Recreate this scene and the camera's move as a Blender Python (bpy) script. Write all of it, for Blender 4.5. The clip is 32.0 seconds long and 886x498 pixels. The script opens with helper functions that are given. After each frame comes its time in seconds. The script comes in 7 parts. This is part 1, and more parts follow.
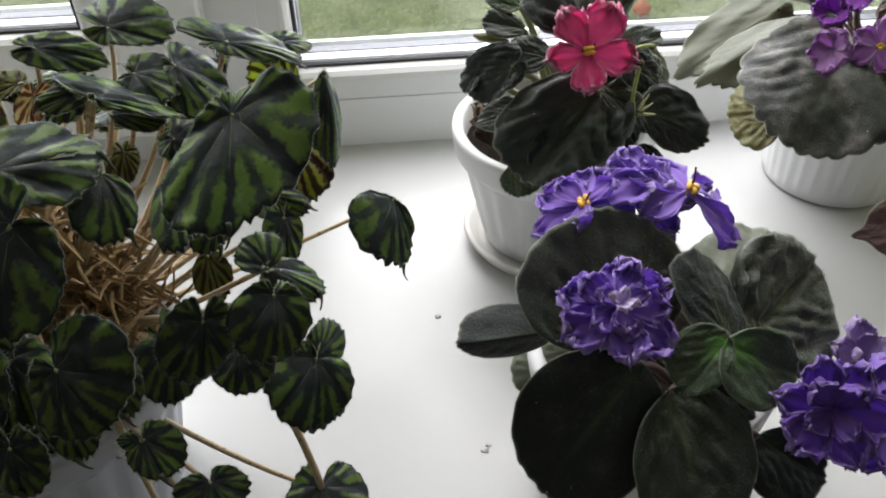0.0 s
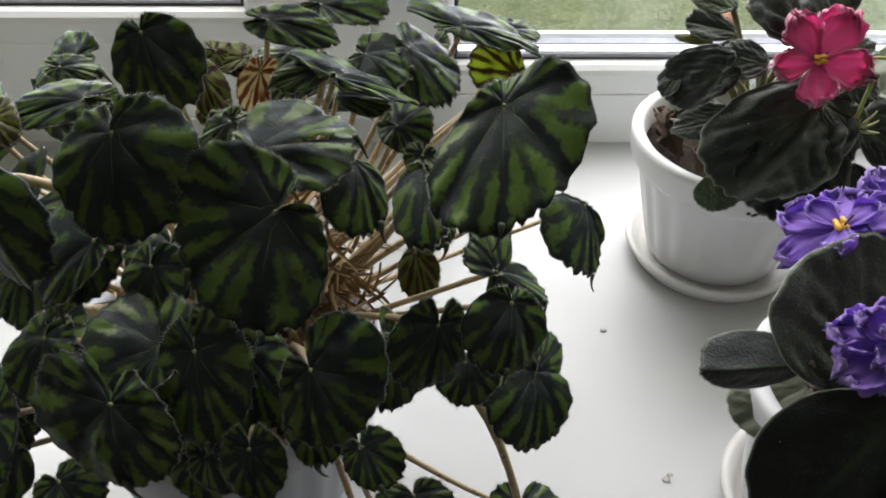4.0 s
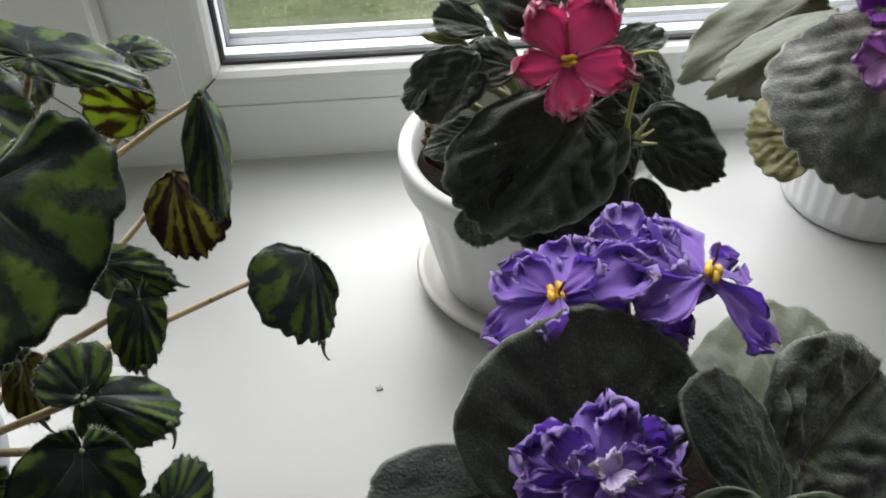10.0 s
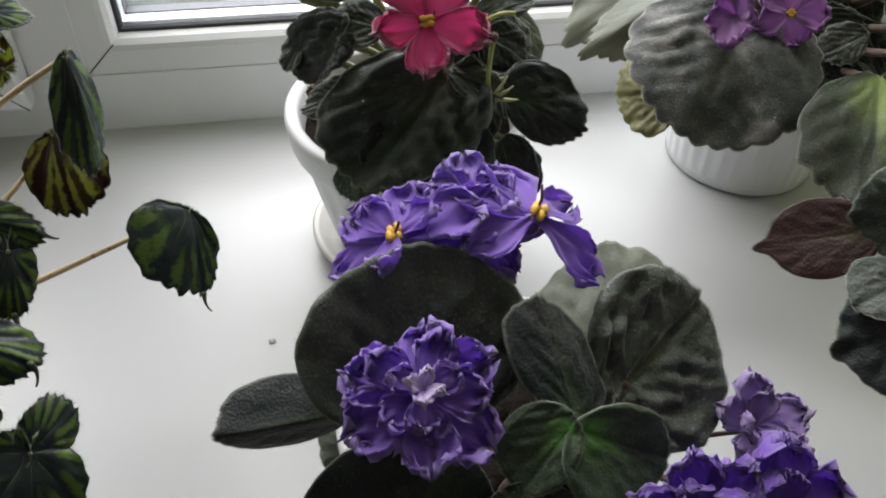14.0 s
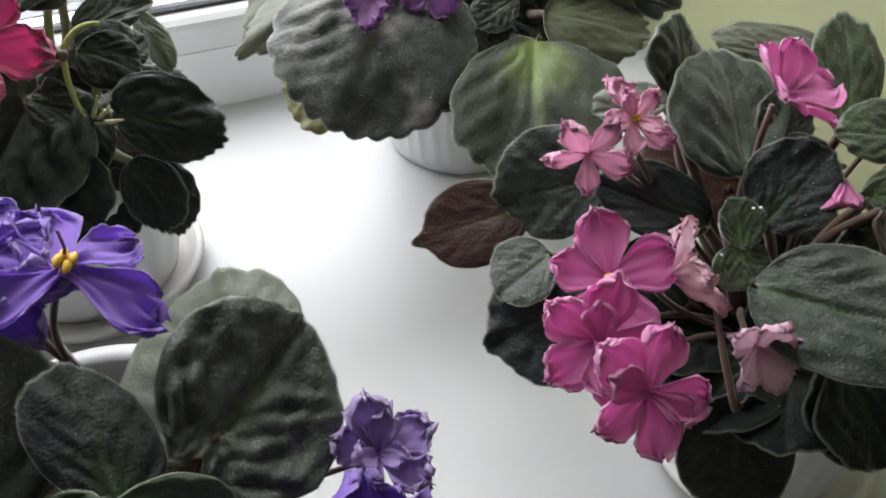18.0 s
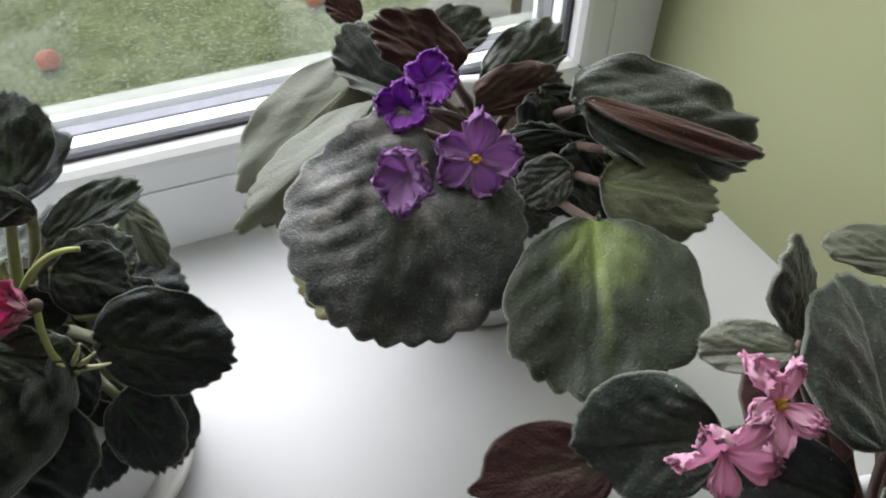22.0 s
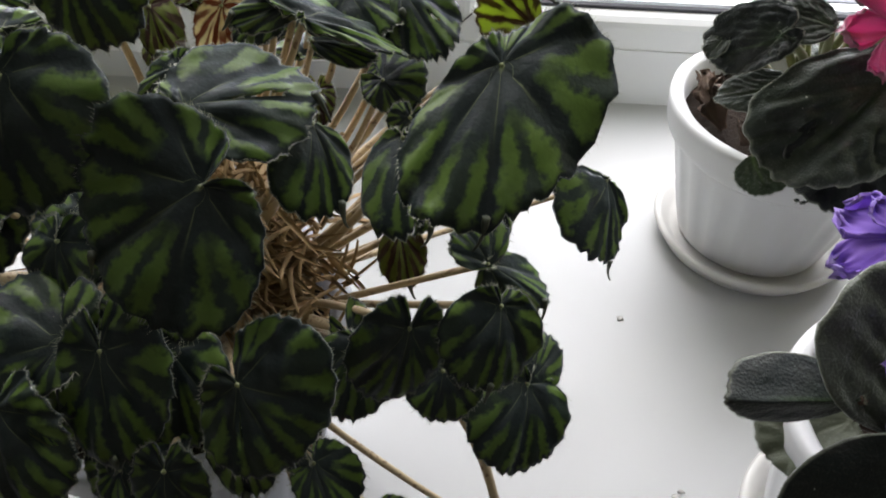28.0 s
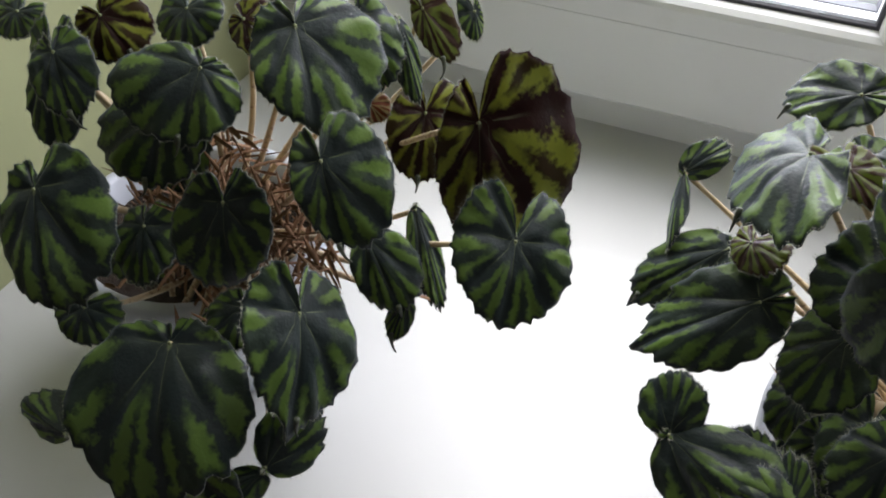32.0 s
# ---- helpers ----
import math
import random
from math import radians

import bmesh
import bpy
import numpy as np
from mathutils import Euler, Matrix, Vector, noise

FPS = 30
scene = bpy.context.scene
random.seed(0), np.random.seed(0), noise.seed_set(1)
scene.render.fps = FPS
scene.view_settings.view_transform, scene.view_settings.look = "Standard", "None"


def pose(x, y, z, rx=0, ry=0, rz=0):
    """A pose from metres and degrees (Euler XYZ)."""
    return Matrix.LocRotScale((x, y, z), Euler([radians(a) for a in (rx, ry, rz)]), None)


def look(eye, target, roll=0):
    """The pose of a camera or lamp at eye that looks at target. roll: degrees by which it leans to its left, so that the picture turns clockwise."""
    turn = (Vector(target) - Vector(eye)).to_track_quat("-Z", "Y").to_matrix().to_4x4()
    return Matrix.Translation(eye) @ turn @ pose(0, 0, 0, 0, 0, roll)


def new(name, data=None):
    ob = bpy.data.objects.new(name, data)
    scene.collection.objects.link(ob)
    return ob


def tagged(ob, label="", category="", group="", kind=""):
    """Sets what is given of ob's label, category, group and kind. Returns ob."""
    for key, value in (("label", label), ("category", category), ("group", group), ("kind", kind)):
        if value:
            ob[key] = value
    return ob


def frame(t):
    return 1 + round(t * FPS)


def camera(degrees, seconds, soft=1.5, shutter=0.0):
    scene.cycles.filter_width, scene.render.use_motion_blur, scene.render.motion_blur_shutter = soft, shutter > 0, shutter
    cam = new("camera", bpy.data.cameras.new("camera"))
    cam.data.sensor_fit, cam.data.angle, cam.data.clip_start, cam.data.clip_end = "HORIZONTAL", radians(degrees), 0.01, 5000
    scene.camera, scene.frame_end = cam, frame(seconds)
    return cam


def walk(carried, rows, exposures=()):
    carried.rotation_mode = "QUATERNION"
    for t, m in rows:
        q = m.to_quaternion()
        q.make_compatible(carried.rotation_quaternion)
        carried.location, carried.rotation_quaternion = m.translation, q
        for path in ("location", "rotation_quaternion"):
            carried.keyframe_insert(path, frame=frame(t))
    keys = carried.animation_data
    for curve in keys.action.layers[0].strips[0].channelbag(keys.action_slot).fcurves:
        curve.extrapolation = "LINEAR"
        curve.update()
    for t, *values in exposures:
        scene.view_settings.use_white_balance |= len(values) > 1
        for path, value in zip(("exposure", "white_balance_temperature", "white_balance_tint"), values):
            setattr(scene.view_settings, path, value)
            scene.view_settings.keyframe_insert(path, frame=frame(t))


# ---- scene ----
cam = camera(57.21, 32.0, soft=1.9)
PATH = [
    (0, (0.0000, -0.5673, 0.3659), (0.0253, -0.2640, 0.1065), -1.24),
    (0.5, (-0.0077, -0.5663, 0.3666), (0.0180, -0.2637, 0.1063), -1.20),
    (1, (-0.0189, -0.5659, 0.3662), (0.0073, -0.2637, 0.1054), -0.83),
    (1.5, (-0.0264, -0.5660, 0.3669), (-0.0048, -0.2638, 0.1058), -0.90),
    (2, (-0.0377, -0.5664, 0.3683), (-0.0232, -0.2632, 0.1079), -0.94),
    (2.5, (-0.0511, -0.5651, 0.3673), (-0.0431, -0.2613, 0.1072), -0.66),
    (3, (-0.0626, -0.5602, 0.3623), (-0.0604, -0.2563, 0.1022), -0.24),
    (3.5, (-0.0730, -0.5502, 0.3538), (-0.0698, -0.2454, 0.0948), 0.19),
    (5.5, (-0.0610, -0.5345, 0.3519), (-0.0641, -0.2352, 0.0865), 0.07),
    (6, (-0.0332, -0.5405, 0.3535), (-0.0342, -0.2410, 0.0883), -1.29),
    (6.5, (-0.0079, -0.5450, 0.3521), (-0.0012, -0.2462, 0.0862), -2.13),
    (7, (0.0109, -0.5482, 0.3513), (0.0236, -0.2492, 0.0859), -2.55),
    (7.5, (0.0198, -0.5520, 0.3500), (0.0386, -0.2534, 0.0845), -2.43),
    (8, (0.0205, -0.5543, 0.3485), (0.0435, -0.2558, 0.0833), -2.00),
    (8.5, (0.0156, -0.5574, 0.3486), (0.0384, -0.2595, 0.0826), -2.03),
    (9, (0.0188, -0.5418, 0.3427), (0.0421, -0.2448, 0.0758), -1.68),
    (9.5, (0.0266, -0.4997, 0.3327), (0.0502, -0.2051, 0.0631), -1.44),
    (10, (0.0338, -0.4619, 0.3262), (0.0625, -0.1673, 0.0572), -0.48),
    (10.5, (0.0466, -0.4342, 0.3245), (0.0783, -0.1406, 0.0547), 0.07),
    (11, (0.0538, -0.4227, 0.3235), (0.0874, -0.1308, 0.0522), 0.40),
    (11.5, (0.0582, -0.4146, 0.3217), (0.0964, -0.1236, 0.0499), 1.13),
    (12, (0.0595, -0.4179, 0.3226), (0.1021, -0.1281, 0.0502), 1.75),
    (12.5, (0.0655, -0.4264, 0.3239), (0.1134, -0.1396, 0.0491), 2.20),
    (13, (0.0667, -0.4412, 0.3290), (0.1173, -0.1558, 0.0534), 2.00),
    (13.5, (0.0644, -0.4648, 0.3313), (0.1157, -0.1803, 0.0549), 1.72),
    (15.5, (0.0876, -0.5205, 0.3328), (0.1387, -0.2405, 0.0517), 0.78),
    (16, (0.1265, -0.5057, 0.3227), (0.1986, -0.2284, 0.0437), 0.56),
    (16.5, (0.1471, -0.4953, 0.3227), (0.2351, -0.2233, 0.0429), 0.33),
    (17, (0.1579, -0.4861, 0.3212), (0.2552, -0.2172, 0.0416), 0.11),
    (17.5, (0.1670, -0.4830, 0.3204), (0.2694, -0.2168, 0.0399), 0.02),
    (18, (0.1714, -0.4804, 0.3193), (0.2735, -0.2162, 0.0368), 0.05),
    (18.5, (0.1730, -0.4687, 0.3170), (0.2739, -0.2089, 0.0300), 0.14),
    (19, (0.1728, -0.4610, 0.3172), (0.2754, -0.2068, 0.0258), 0.54),
    (19.5, (0.1712, -0.4574, 0.3207), (0.2802, -0.2060, 0.0293), 0.67),
    (20, (0.1752, -0.4465, 0.3196), (0.2864, -0.2031, 0.0223), 0.69),
    (20.5, (0.1730, -0.4098, 0.3319), (0.2902, -0.1661, 0.0372), 1.43),
    (21, (0.1793, -0.3827, 0.3384), (0.3016, -0.1279, 0.0554), 1.61),
    (21.5, (0.1781, -0.3719, 0.3358), (0.3033, -0.1109, 0.0598), 1.79),
    (22, (0.1731, -0.3786, 0.3339), (0.2984, -0.1173, 0.0582), 2.16),
    (22.5, (0.1715, -0.4002, 0.3310), (0.2962, -0.1408, 0.0532), 2.27),
    (23, (0.1747, -0.4257, 0.3251), (0.2964, -0.1691, 0.0434), 1.98),
    (23.5, (0.1812, -0.4432, 0.3179), (0.3027, -0.1896, 0.0335), 1.99),
    (24, (0.1786, -0.4647, 0.3193), (0.2968, -0.2127, 0.0320), 1.78),
    (24.5, (0.1569, -0.4755, 0.3189), (0.2734, -0.2219, 0.0323), 3.53),
    (26.5, (0.0549, -0.4983, 0.3119), (0.0975, -0.2296, 0.0187), 2.90),
    (27, (0.0159, -0.4969, 0.3212), (0.0496, -0.2194, 0.0351), 3.08),
    (27.5, (-0.0278, -0.4951, 0.3227), (-0.0142, -0.2100, 0.0425), 2.66),
    (28, (-0.0574, -0.4949, 0.3292), (-0.0695, -0.2096, 0.0491), 1.73),
    (28.5, (-0.0800, -0.4991, 0.3350), (-0.1056, -0.2140, 0.0555), 1.95),
    (29, (-0.0906, -0.4960, 0.3364), (-0.1229, -0.2117, 0.0569), 1.64),
    (29.5, (-0.1029, -0.4956, 0.3374), (-0.1391, -0.2123, 0.0573), 1.45),
    (30, (-0.1222, -0.4962, 0.3398), (-0.1624, -0.2130, 0.0602), 1.57),
    (30.5, (-0.1518, -0.4997, 0.3404), (-0.2012, -0.2182, 0.0605), 1.23),
    (31, (-0.1930, -0.5067, 0.3447), (-0.2605, -0.2271, 0.0667), 1.33),
    (31.5, (-0.2268, -0.5179, 0.3504), (-0.3128, -0.2388, 0.0771), 1.49),
    (32, (-0.2797, -0.5232, 0.3500), (-0.3870, -0.2524, 0.0759), 1.72),
]
walk(cam, [(t, look(e, g, r)) for t, e, g, r in PATH], [(0.0, 0.55, 6500, 10), (2.0, 0.54, 6500, 10), (6.0, 0.56, 6500, 10), (9.0, 0.56, 6500, 10), (10.5, 0.21, 6500, 8), (12.0, 0.14, 6500, 8), (13.5, 0.24, 6480, 9), (15.5, 0.42, 6400, 10), (17.0, 0.54, 6350, 10), (21.0, 0.34, 6300, 10), (24.5, 0.35, 6250, 12), (27.0, 0.4, 6400, 10), (28.0, 0.6, 6400, 12), (28.5, 1.1, 6350, 13), (29.0, 1.28, 6350, 13), (30.5, 0.95, 6350, 12), (32.0, 0.76, 6350, 12)])

# world, daylight and exposure
world = bpy.data.worlds.new("overcast_sky")
scene.world = world
world.use_nodes = True
wn = world.node_tree
sky = wn.nodes.new("ShaderNodeTexSky")
sky.sky_type = "NISHITA"
sky.sun_disc = False
sky.sun_elevation = radians(38)
sky.sun_rotation = radians(200)
sky.dust_density = 4.0
sky.air_density = 1.0
soft_mix = wn.nodes.new("ShaderNodeHueSaturation")
soft_mix.inputs["Saturation"].default_value = 0.35
wn.links.new(sky.outputs[0], soft_mix.inputs["Color"])
wn.links.new(soft_mix.outputs[0], wn.nodes["Background"].inputs[0])
wn.nodes["Background"].inputs[1].default_value = 0.15

sun = new("sun", bpy.data.lights.new("sun", "SUN"))
sun.data.energy, sun.data.angle, sun.data.color = 1.5, radians(40), (1.0, 0.97, 0.92)
sun.matrix_world = look((-0.9, 2.4, 3.0), (0, 0, 0))

window_light = new("window_light", bpy.data.lights.new("window_light", "AREA"))
window_light.data.shape, window_light.data.size, window_light.data.size_y = "RECTANGLE", 1.05, 1.15
window_light.data.energy, window_light.data.color = 18.5, (0.985, 0.965, 0.99)
window_light.matrix_world = look((-0.07, 0.16, 0.68), (-0.07, -0.60, 0.68))


# ---- materials ----
VEINS = 7.6   # begonia veins to a full turn, the gap at the stalk left out


class Mat:
    """A node material with a short way to wire it."""

    def __init__(self, name, rough=0.5, metal=0.0, spec=0.5):
        self.m = bpy.data.materials.new(name)
        self.m.use_nodes = True
        self.t = self.m.node_tree
        self.b = self.t.nodes["Principled BSDF"]
        self.b.inputs["Roughness"].default_value = rough
        self.b.inputs["Metallic"].default_value = metal
        self.b.inputs["Specular IOR Level"].default_value = spec

    def n(self, kind, **props):
        node = self.t.nodes.new("ShaderNode" + kind)
        for k, v in props.items():
            if k == "operation":
                node.operation = v
            elif k == "blend":
                node.blend_type = v
            elif k == "dim":
                node.noise_dimensions = v
        return node

    def put(self, socket, value):
        if isinstance(value, bpy.types.NodeSocket):
            self.t.links.new(value, socket)
        elif isinstance(value, (tuple, list)) and len(value) == 3 and socket.type == "RGBA":
            socket.default_value = (*value, 1.0)
        else:
            socket.default_value = value

    def math(self, op, a, b=0.0, c=0.0):
        node = self.n("Math", operation=op)
        for s, v in zip(node.inputs, (a, b, c)):
            self.put(s, v)
        return node.outputs[0]

    def mix(self, f, a, b, blend="MIX"):
        node = self.n("MixRGB", blend=blend)
        for s, v in zip(node.inputs, (f, a, b)):
            self.put(s, v)
        return node.outputs[0]

    def step(self, x, lo, hi):
        node = self.n("MapRange")
        node.interpolation_type = "SMOOTHSTEP"
        self.put(node.inputs[0], x)
        self.put(node.inputs[1], lo)
        self.put(node.inputs[2], hi)
        return node.outputs[0]

    def noise(self, scale, detail=3.0, where=None, rough=0.55):
        node = self.n("TexNoise")
        node.inputs["Scale"].default_value = scale
        node.inputs["Detail"].default_value = detail
        node.inputs["Roughness"].default_value = rough
        self.t.links.new(where or self.coord(), node.inputs["Vector"])
        return node.outputs[0]

    def cells(self, scale, edge=False):
        """Rounded cells: the way to a cell's middle, or to its edge."""
        node = self.n("TexVoronoi")
        node.feature = "DISTANCE_TO_EDGE" if edge else "F1"
        node.inputs["Scale"].default_value = scale
        self.t.links.new(self.coord(), node.inputs["Vector"])
        return node.outputs["Distance"]

    def coord(self, kind="Object"):
        return self.n("TexCoord").outputs[kind]

    def rand(self):
        return self.n("ObjectInfo").outputs["Random"]

    def uv(self, name):
        node = self.n("UVMap")
        node.uv_map = name
        sep = self.n("SeparateXYZ")
        self.t.links.new(node.outputs[0], sep.inputs[0])
        return sep.outputs[0], sep.outputs[1], node.outputs[0]

    def bump(self, height, strength=0.3, distance=0.001):
        node = self.n("Bump")
        node.inputs["Strength"].default_value = strength
        node.inputs["Distance"].default_value = distance
        self.t.links.new(height, node.inputs["Height"])
        self.t.links.new(node.outputs[0], self.b.inputs["Normal"])
        return node

    def color(self, value):
        self.put(self.b.inputs["Base Color"], value)
        return self

    def rough(self, value):
        self.put(self.b.inputs["Roughness"], value)
        return self

    def glow_through(self, value, amount):
        """Lets part of the light pass, as a thin leaf or petal does."""
        tr = self.n("BsdfTranslucent")
        self.put(tr.inputs[0], value)
        mx = self.n("MixShader")
        mx.inputs[0].default_value = amount
        out = self.t.nodes["Material Output"]
        self.t.links.new(self.b.outputs[0], mx.inputs[1])
        self.t.links.new(tr.outputs[0], mx.inputs[2])
        self.t.links.new(mx.outputs[0], out.inputs[0])
        return self


def plain(name, color, rough=0.5, vary=0.12, scale=40.0, bump=0.0, metal=0.0, spec=0.5, bscale=300.0):
    m = Mat(name, rough, metal, spec)
    f = m.noise(scale, 4)
    dark = tuple(c * (1 - vary) for c in color)
    light = tuple(min(1.0, c * (1 + vary)) for c in color)
    m.color(m.mix(f, dark, light))
    g = m.noise(scale * 0.3, 2)
    m.rough(m.math("ADD", m.math("MULTIPLY", g, 0.2), rough - 0.1))
    if bump:
        m.bump(m.noise(bscale, 3), bump, 0.0006)
    return m.m


def begonia_leaf_material(name, green, dark, pale, through_amount=0.46, inner_dark=0.52, vein=0.0):
    """Dark along seven veins that spread from the joint, green wedges between them, a dark forked rim."""
    m = Mat(name, 0.40, 0.0, 0.5)
    a, r, vec = m.uv("polar")
    low = m.noise(40, 3)
    n1 = m.noise(130, 3)
    n2 = m.noise(520, 3, rough=0.7)
    jag = m.noise(300, 2)
    warp = m.math("MULTIPLY_ADD", m.math("SUBTRACT", low, 0.5), m.math("MULTIPLY", r, 0.07), m.math("SUBTRACT", a, 0.5))
    turn = m.math("MULTIPLY", warp, VEINS)
    sector = m.math("MULTIPLY", m.math("ABSOLUTE", m.math("SUBTRACT", m.math("FRACT", m.math("ADD", turn, 0.5)), 0.5)), 2.0)   # 0 on a vein, 1 between
    fork = m.math("SUBTRACT", 1.0, sector)   # each wedge splits in two towards the rim
    cell = m.n("TexWhiteNoise")
    cell.noise_dimensions = "2D"
    pair = m.n("CombineXYZ")
    m.put(pair.inputs[0], m.math("FLOOR", turn))
    m.put(pair.inputs[1], m.math("MULTIPLY", m.rand(), 37.0))
    m.t.links.new(pair.outputs[0], cell.inputs["Vector"])
    lot = m.math("SUBTRACT", cell.outputs[0], 0.5)   # each wedge is a little wider or longer than the next
    rough_s = m.math("MULTIPLY_ADD", m.math("SUBTRACT", jag, 0.5), 0.5, m.math("MULTIPLY_ADD", m.math("SUBTRACT", n1, 0.5), 0.85, sector))
    reach = m.math("MULTIPLY_ADD", lot, 0.20, m.math("MULTIPLY_ADD", r, -0.34, 0.58 + vein))
    between = m.step(rough_s, m.math("SUBTRACT", reach, 0.14), m.math("ADD", reach, 0.12))
    rr = m.math("MULTIPLY_ADD", m.math("SUBTRACT", n1, 0.5), 0.45, m.math("MULTIPLY_ADD", m.math("SUBTRACT", low, 0.5), 0.5, r))
    ri = m.math("MULTIPLY_ADD", lot, 0.24, rr)
    inner = m.step(ri, inner_dark - 0.14, inner_dark + 0.14)
    split = m.math("MULTIPLY_ADD", m.math("SUBTRACT", jag, 0.5), 0.5, m.math("MULTIPLY_ADD", m.math("SUBTRACT", n1, 0.5), 0.4, m.math("MULTIPLY_ADD", lot, 0.22, fork)))
    forked = m.math("MULTIPLY", m.step(rr, 0.34, 0.60), m.math("SUBTRACT", 1.0, m.step(split, 0.16, 0.36)))
    edge = m.math("SUBTRACT", 1.0, m.step(m.math("MULTIPLY_ADD", m.math("SUBTRACT", jag, 0.5), 0.16, r), 0.93, 1.0))
    mask = m.math("MULTIPLY", m.math("MULTIPLY", between, inner), m.math("MULTIPLY", edge, m.math("SUBTRACT", 1.0, m.math("MULTIPLY", forked, 0.92))))
    tone = m.mix(n1, green, tuple(c * 0.62 for c in green))
    shade = m.mix(m.rand(), tone, tuple(c * 0.52 for c in green))
    base = m.mix(mask, m.mix(n2, dark, tuple(c * 2.0 for c in dark)), shade)
    net = m.step(m.cells(420, True), 0.02, 0.22)
    base = m.mix(m.math("MULTIPLY", m.math("SUBTRACT", 1.0, net), 0.16), base, tuple(c * 0.8 for c in dark))
    thin = m.math("MULTIPLY", m.math("SUBTRACT", 1.0, m.step(sector, 0.02, 0.09)), m.math("SUBTRACT", 1.0, m.step(r, 0.10, 0.62)))
    star = m.math("SUBTRACT", 1.0, m.step(m.math("MULTIPLY_ADD", sector, 0.05, r), 0.02, 0.08))
    col = m.mix(m.math("MULTIPLY", thin, 0.7), base, pale)
    col = m.mix(star, col, pale)
    # blue-grey patches: leaf dust, with the sky's sheen painted into its colour
    dust_sheen = m.step(m.noise(42, 6, rough=0.7), 0.50, 0.80)
    lime = m.step(m.noise(210, 4, rough=0.75), 0.68, 0.74)
    col = m.mix(m.math("MULTIPLY", dust_sheen, 0.30), col, (0.26, 0.30, 0.32))
    col = m.mix(m.math("MULTIPLY", m.math("MULTIPLY", lime, dust_sheen), 0.65), col, (0.55, 0.57, 0.56))
    m.color(col)
    m.rough(m.math("MULTIPLY_ADD", dust_sheen, 0.20, 0.33))
    ridge = m.math("ADD", m.math("MULTIPLY", m.math("MULTIPLY", fork, m.step(r, 0.45, 0.95)), 0.30), m.math("ADD", m.math("MULTIPLY", n2, 0.16), m.math("ADD", m.math("MULTIPLY", net, 0.03), m.math("MULTIPLY", n1, 0.50))))
    m.b.inputs["Sheen Weight"].default_value = 0.26
    m.b.inputs["Sheen Roughness"].default_value = 0.4
    m.b.inputs["Sheen Tint"].default_value = (0.75, 0.9, 0.95, 1)
    m.bump(ridge, 0.7, 0.0014)
    m.glow_through(m.mix(mask, tuple(c * 1.5 for c in dark), tuple(min(1, c * 2.3) for c in green)), through_amount)
    return m.m


def violet_leaf_material(name, green, mid, through_amount=0.10, fuzz=0.5, quilt=1.0, hairs=1.0, dusty=0.12):
    m = Mat(name, 0.46, 0.0, 0.22 + fuzz)
    u, v, vec = m.uv("flat")
    a, r, pvec = m.uv("polar")
    low = m.noise(45, 4, rough=0.65)
    side = m.math("ABSOLUTE", m.math("SUBTRACT", v, 0.5))
    rib = m.math("MULTIPLY", m.math("SUBTRACT", 1.0, m.step(side, 0.004, 0.045)), m.math("SUBTRACT", 1.0, m.step(u, 0.25, 0.9)))
    heart = m.math("SUBTRACT", 1.0, m.step(m.math("MULTIPLY_ADD", m.math("SUBTRACT", low, 0.5), 0.5, r), 0.05, 0.55))
    n2 = m.noise(950, 3, rough=0.75)
    n3 = m.noise(260, 4, rough=0.65)
    col = m.mix(low, tuple(c * 0.50 for c in green), tuple(c * 1.0 for c in green))
    col = m.mix(m.math("MULTIPLY", heart, 0.22 * quilt), col, mid)
    col = m.mix(m.math("MULTIPLY", rib, 0.45), col, mid)
    hair = m.step(n2, 0.55, 0.68)
    haze = m.step(m.noise(30, 5, rough=0.65), 0.40, 0.70)
    col = m.mix(m.math("MULTIPLY", hair, m.math("MULTIPLY_ADD", haze, 0.30 * hairs, 0.14 * hairs)), col, (0.44, 0.46, 0.44))
    settled = m.step(m.noise(58, 5, rough=0.6), 0.42, 0.66)
    col = m.mix(m.math("MULTIPLY", m.math("MULTIPLY", settled, haze), dusty), col, (0.21, 0.195, 0.18))
    fleck = m.step(m.noise(420, 2), 0.755, 0.775)
    col = m.mix(m.math("MULTIPLY", fleck, 0.7), col, (0.62, 0.63, 0.60))
    col = m.mix(m.math("MULTIPLY", m.step(r, 0.975, 0.998), 0.28), col, (0.34, 0.36, 0.28))
    m.color(col)
    m.b.inputs["Sheen Weight"].default_value = min(1.0, fuzz * 1.9)
    m.b.inputs["Sheen Roughness"].default_value = 0.36
    m.b.inputs["Sheen Tint"].default_value = (0.85, 0.9, 0.86, 1)
    h = m.math("ADD", m.math("MULTIPLY", n3, 0.35), m.math("ADD", m.math("MULTIPLY", n2, 0.5), m.math("MULTIPLY", m.cells(900), -0.40)))
    m.bump(h, 0.5, 0.0012)
    m.glow_through(tuple(min(1.0, c * 2.2) for c in green), through_amount)
    return m.m


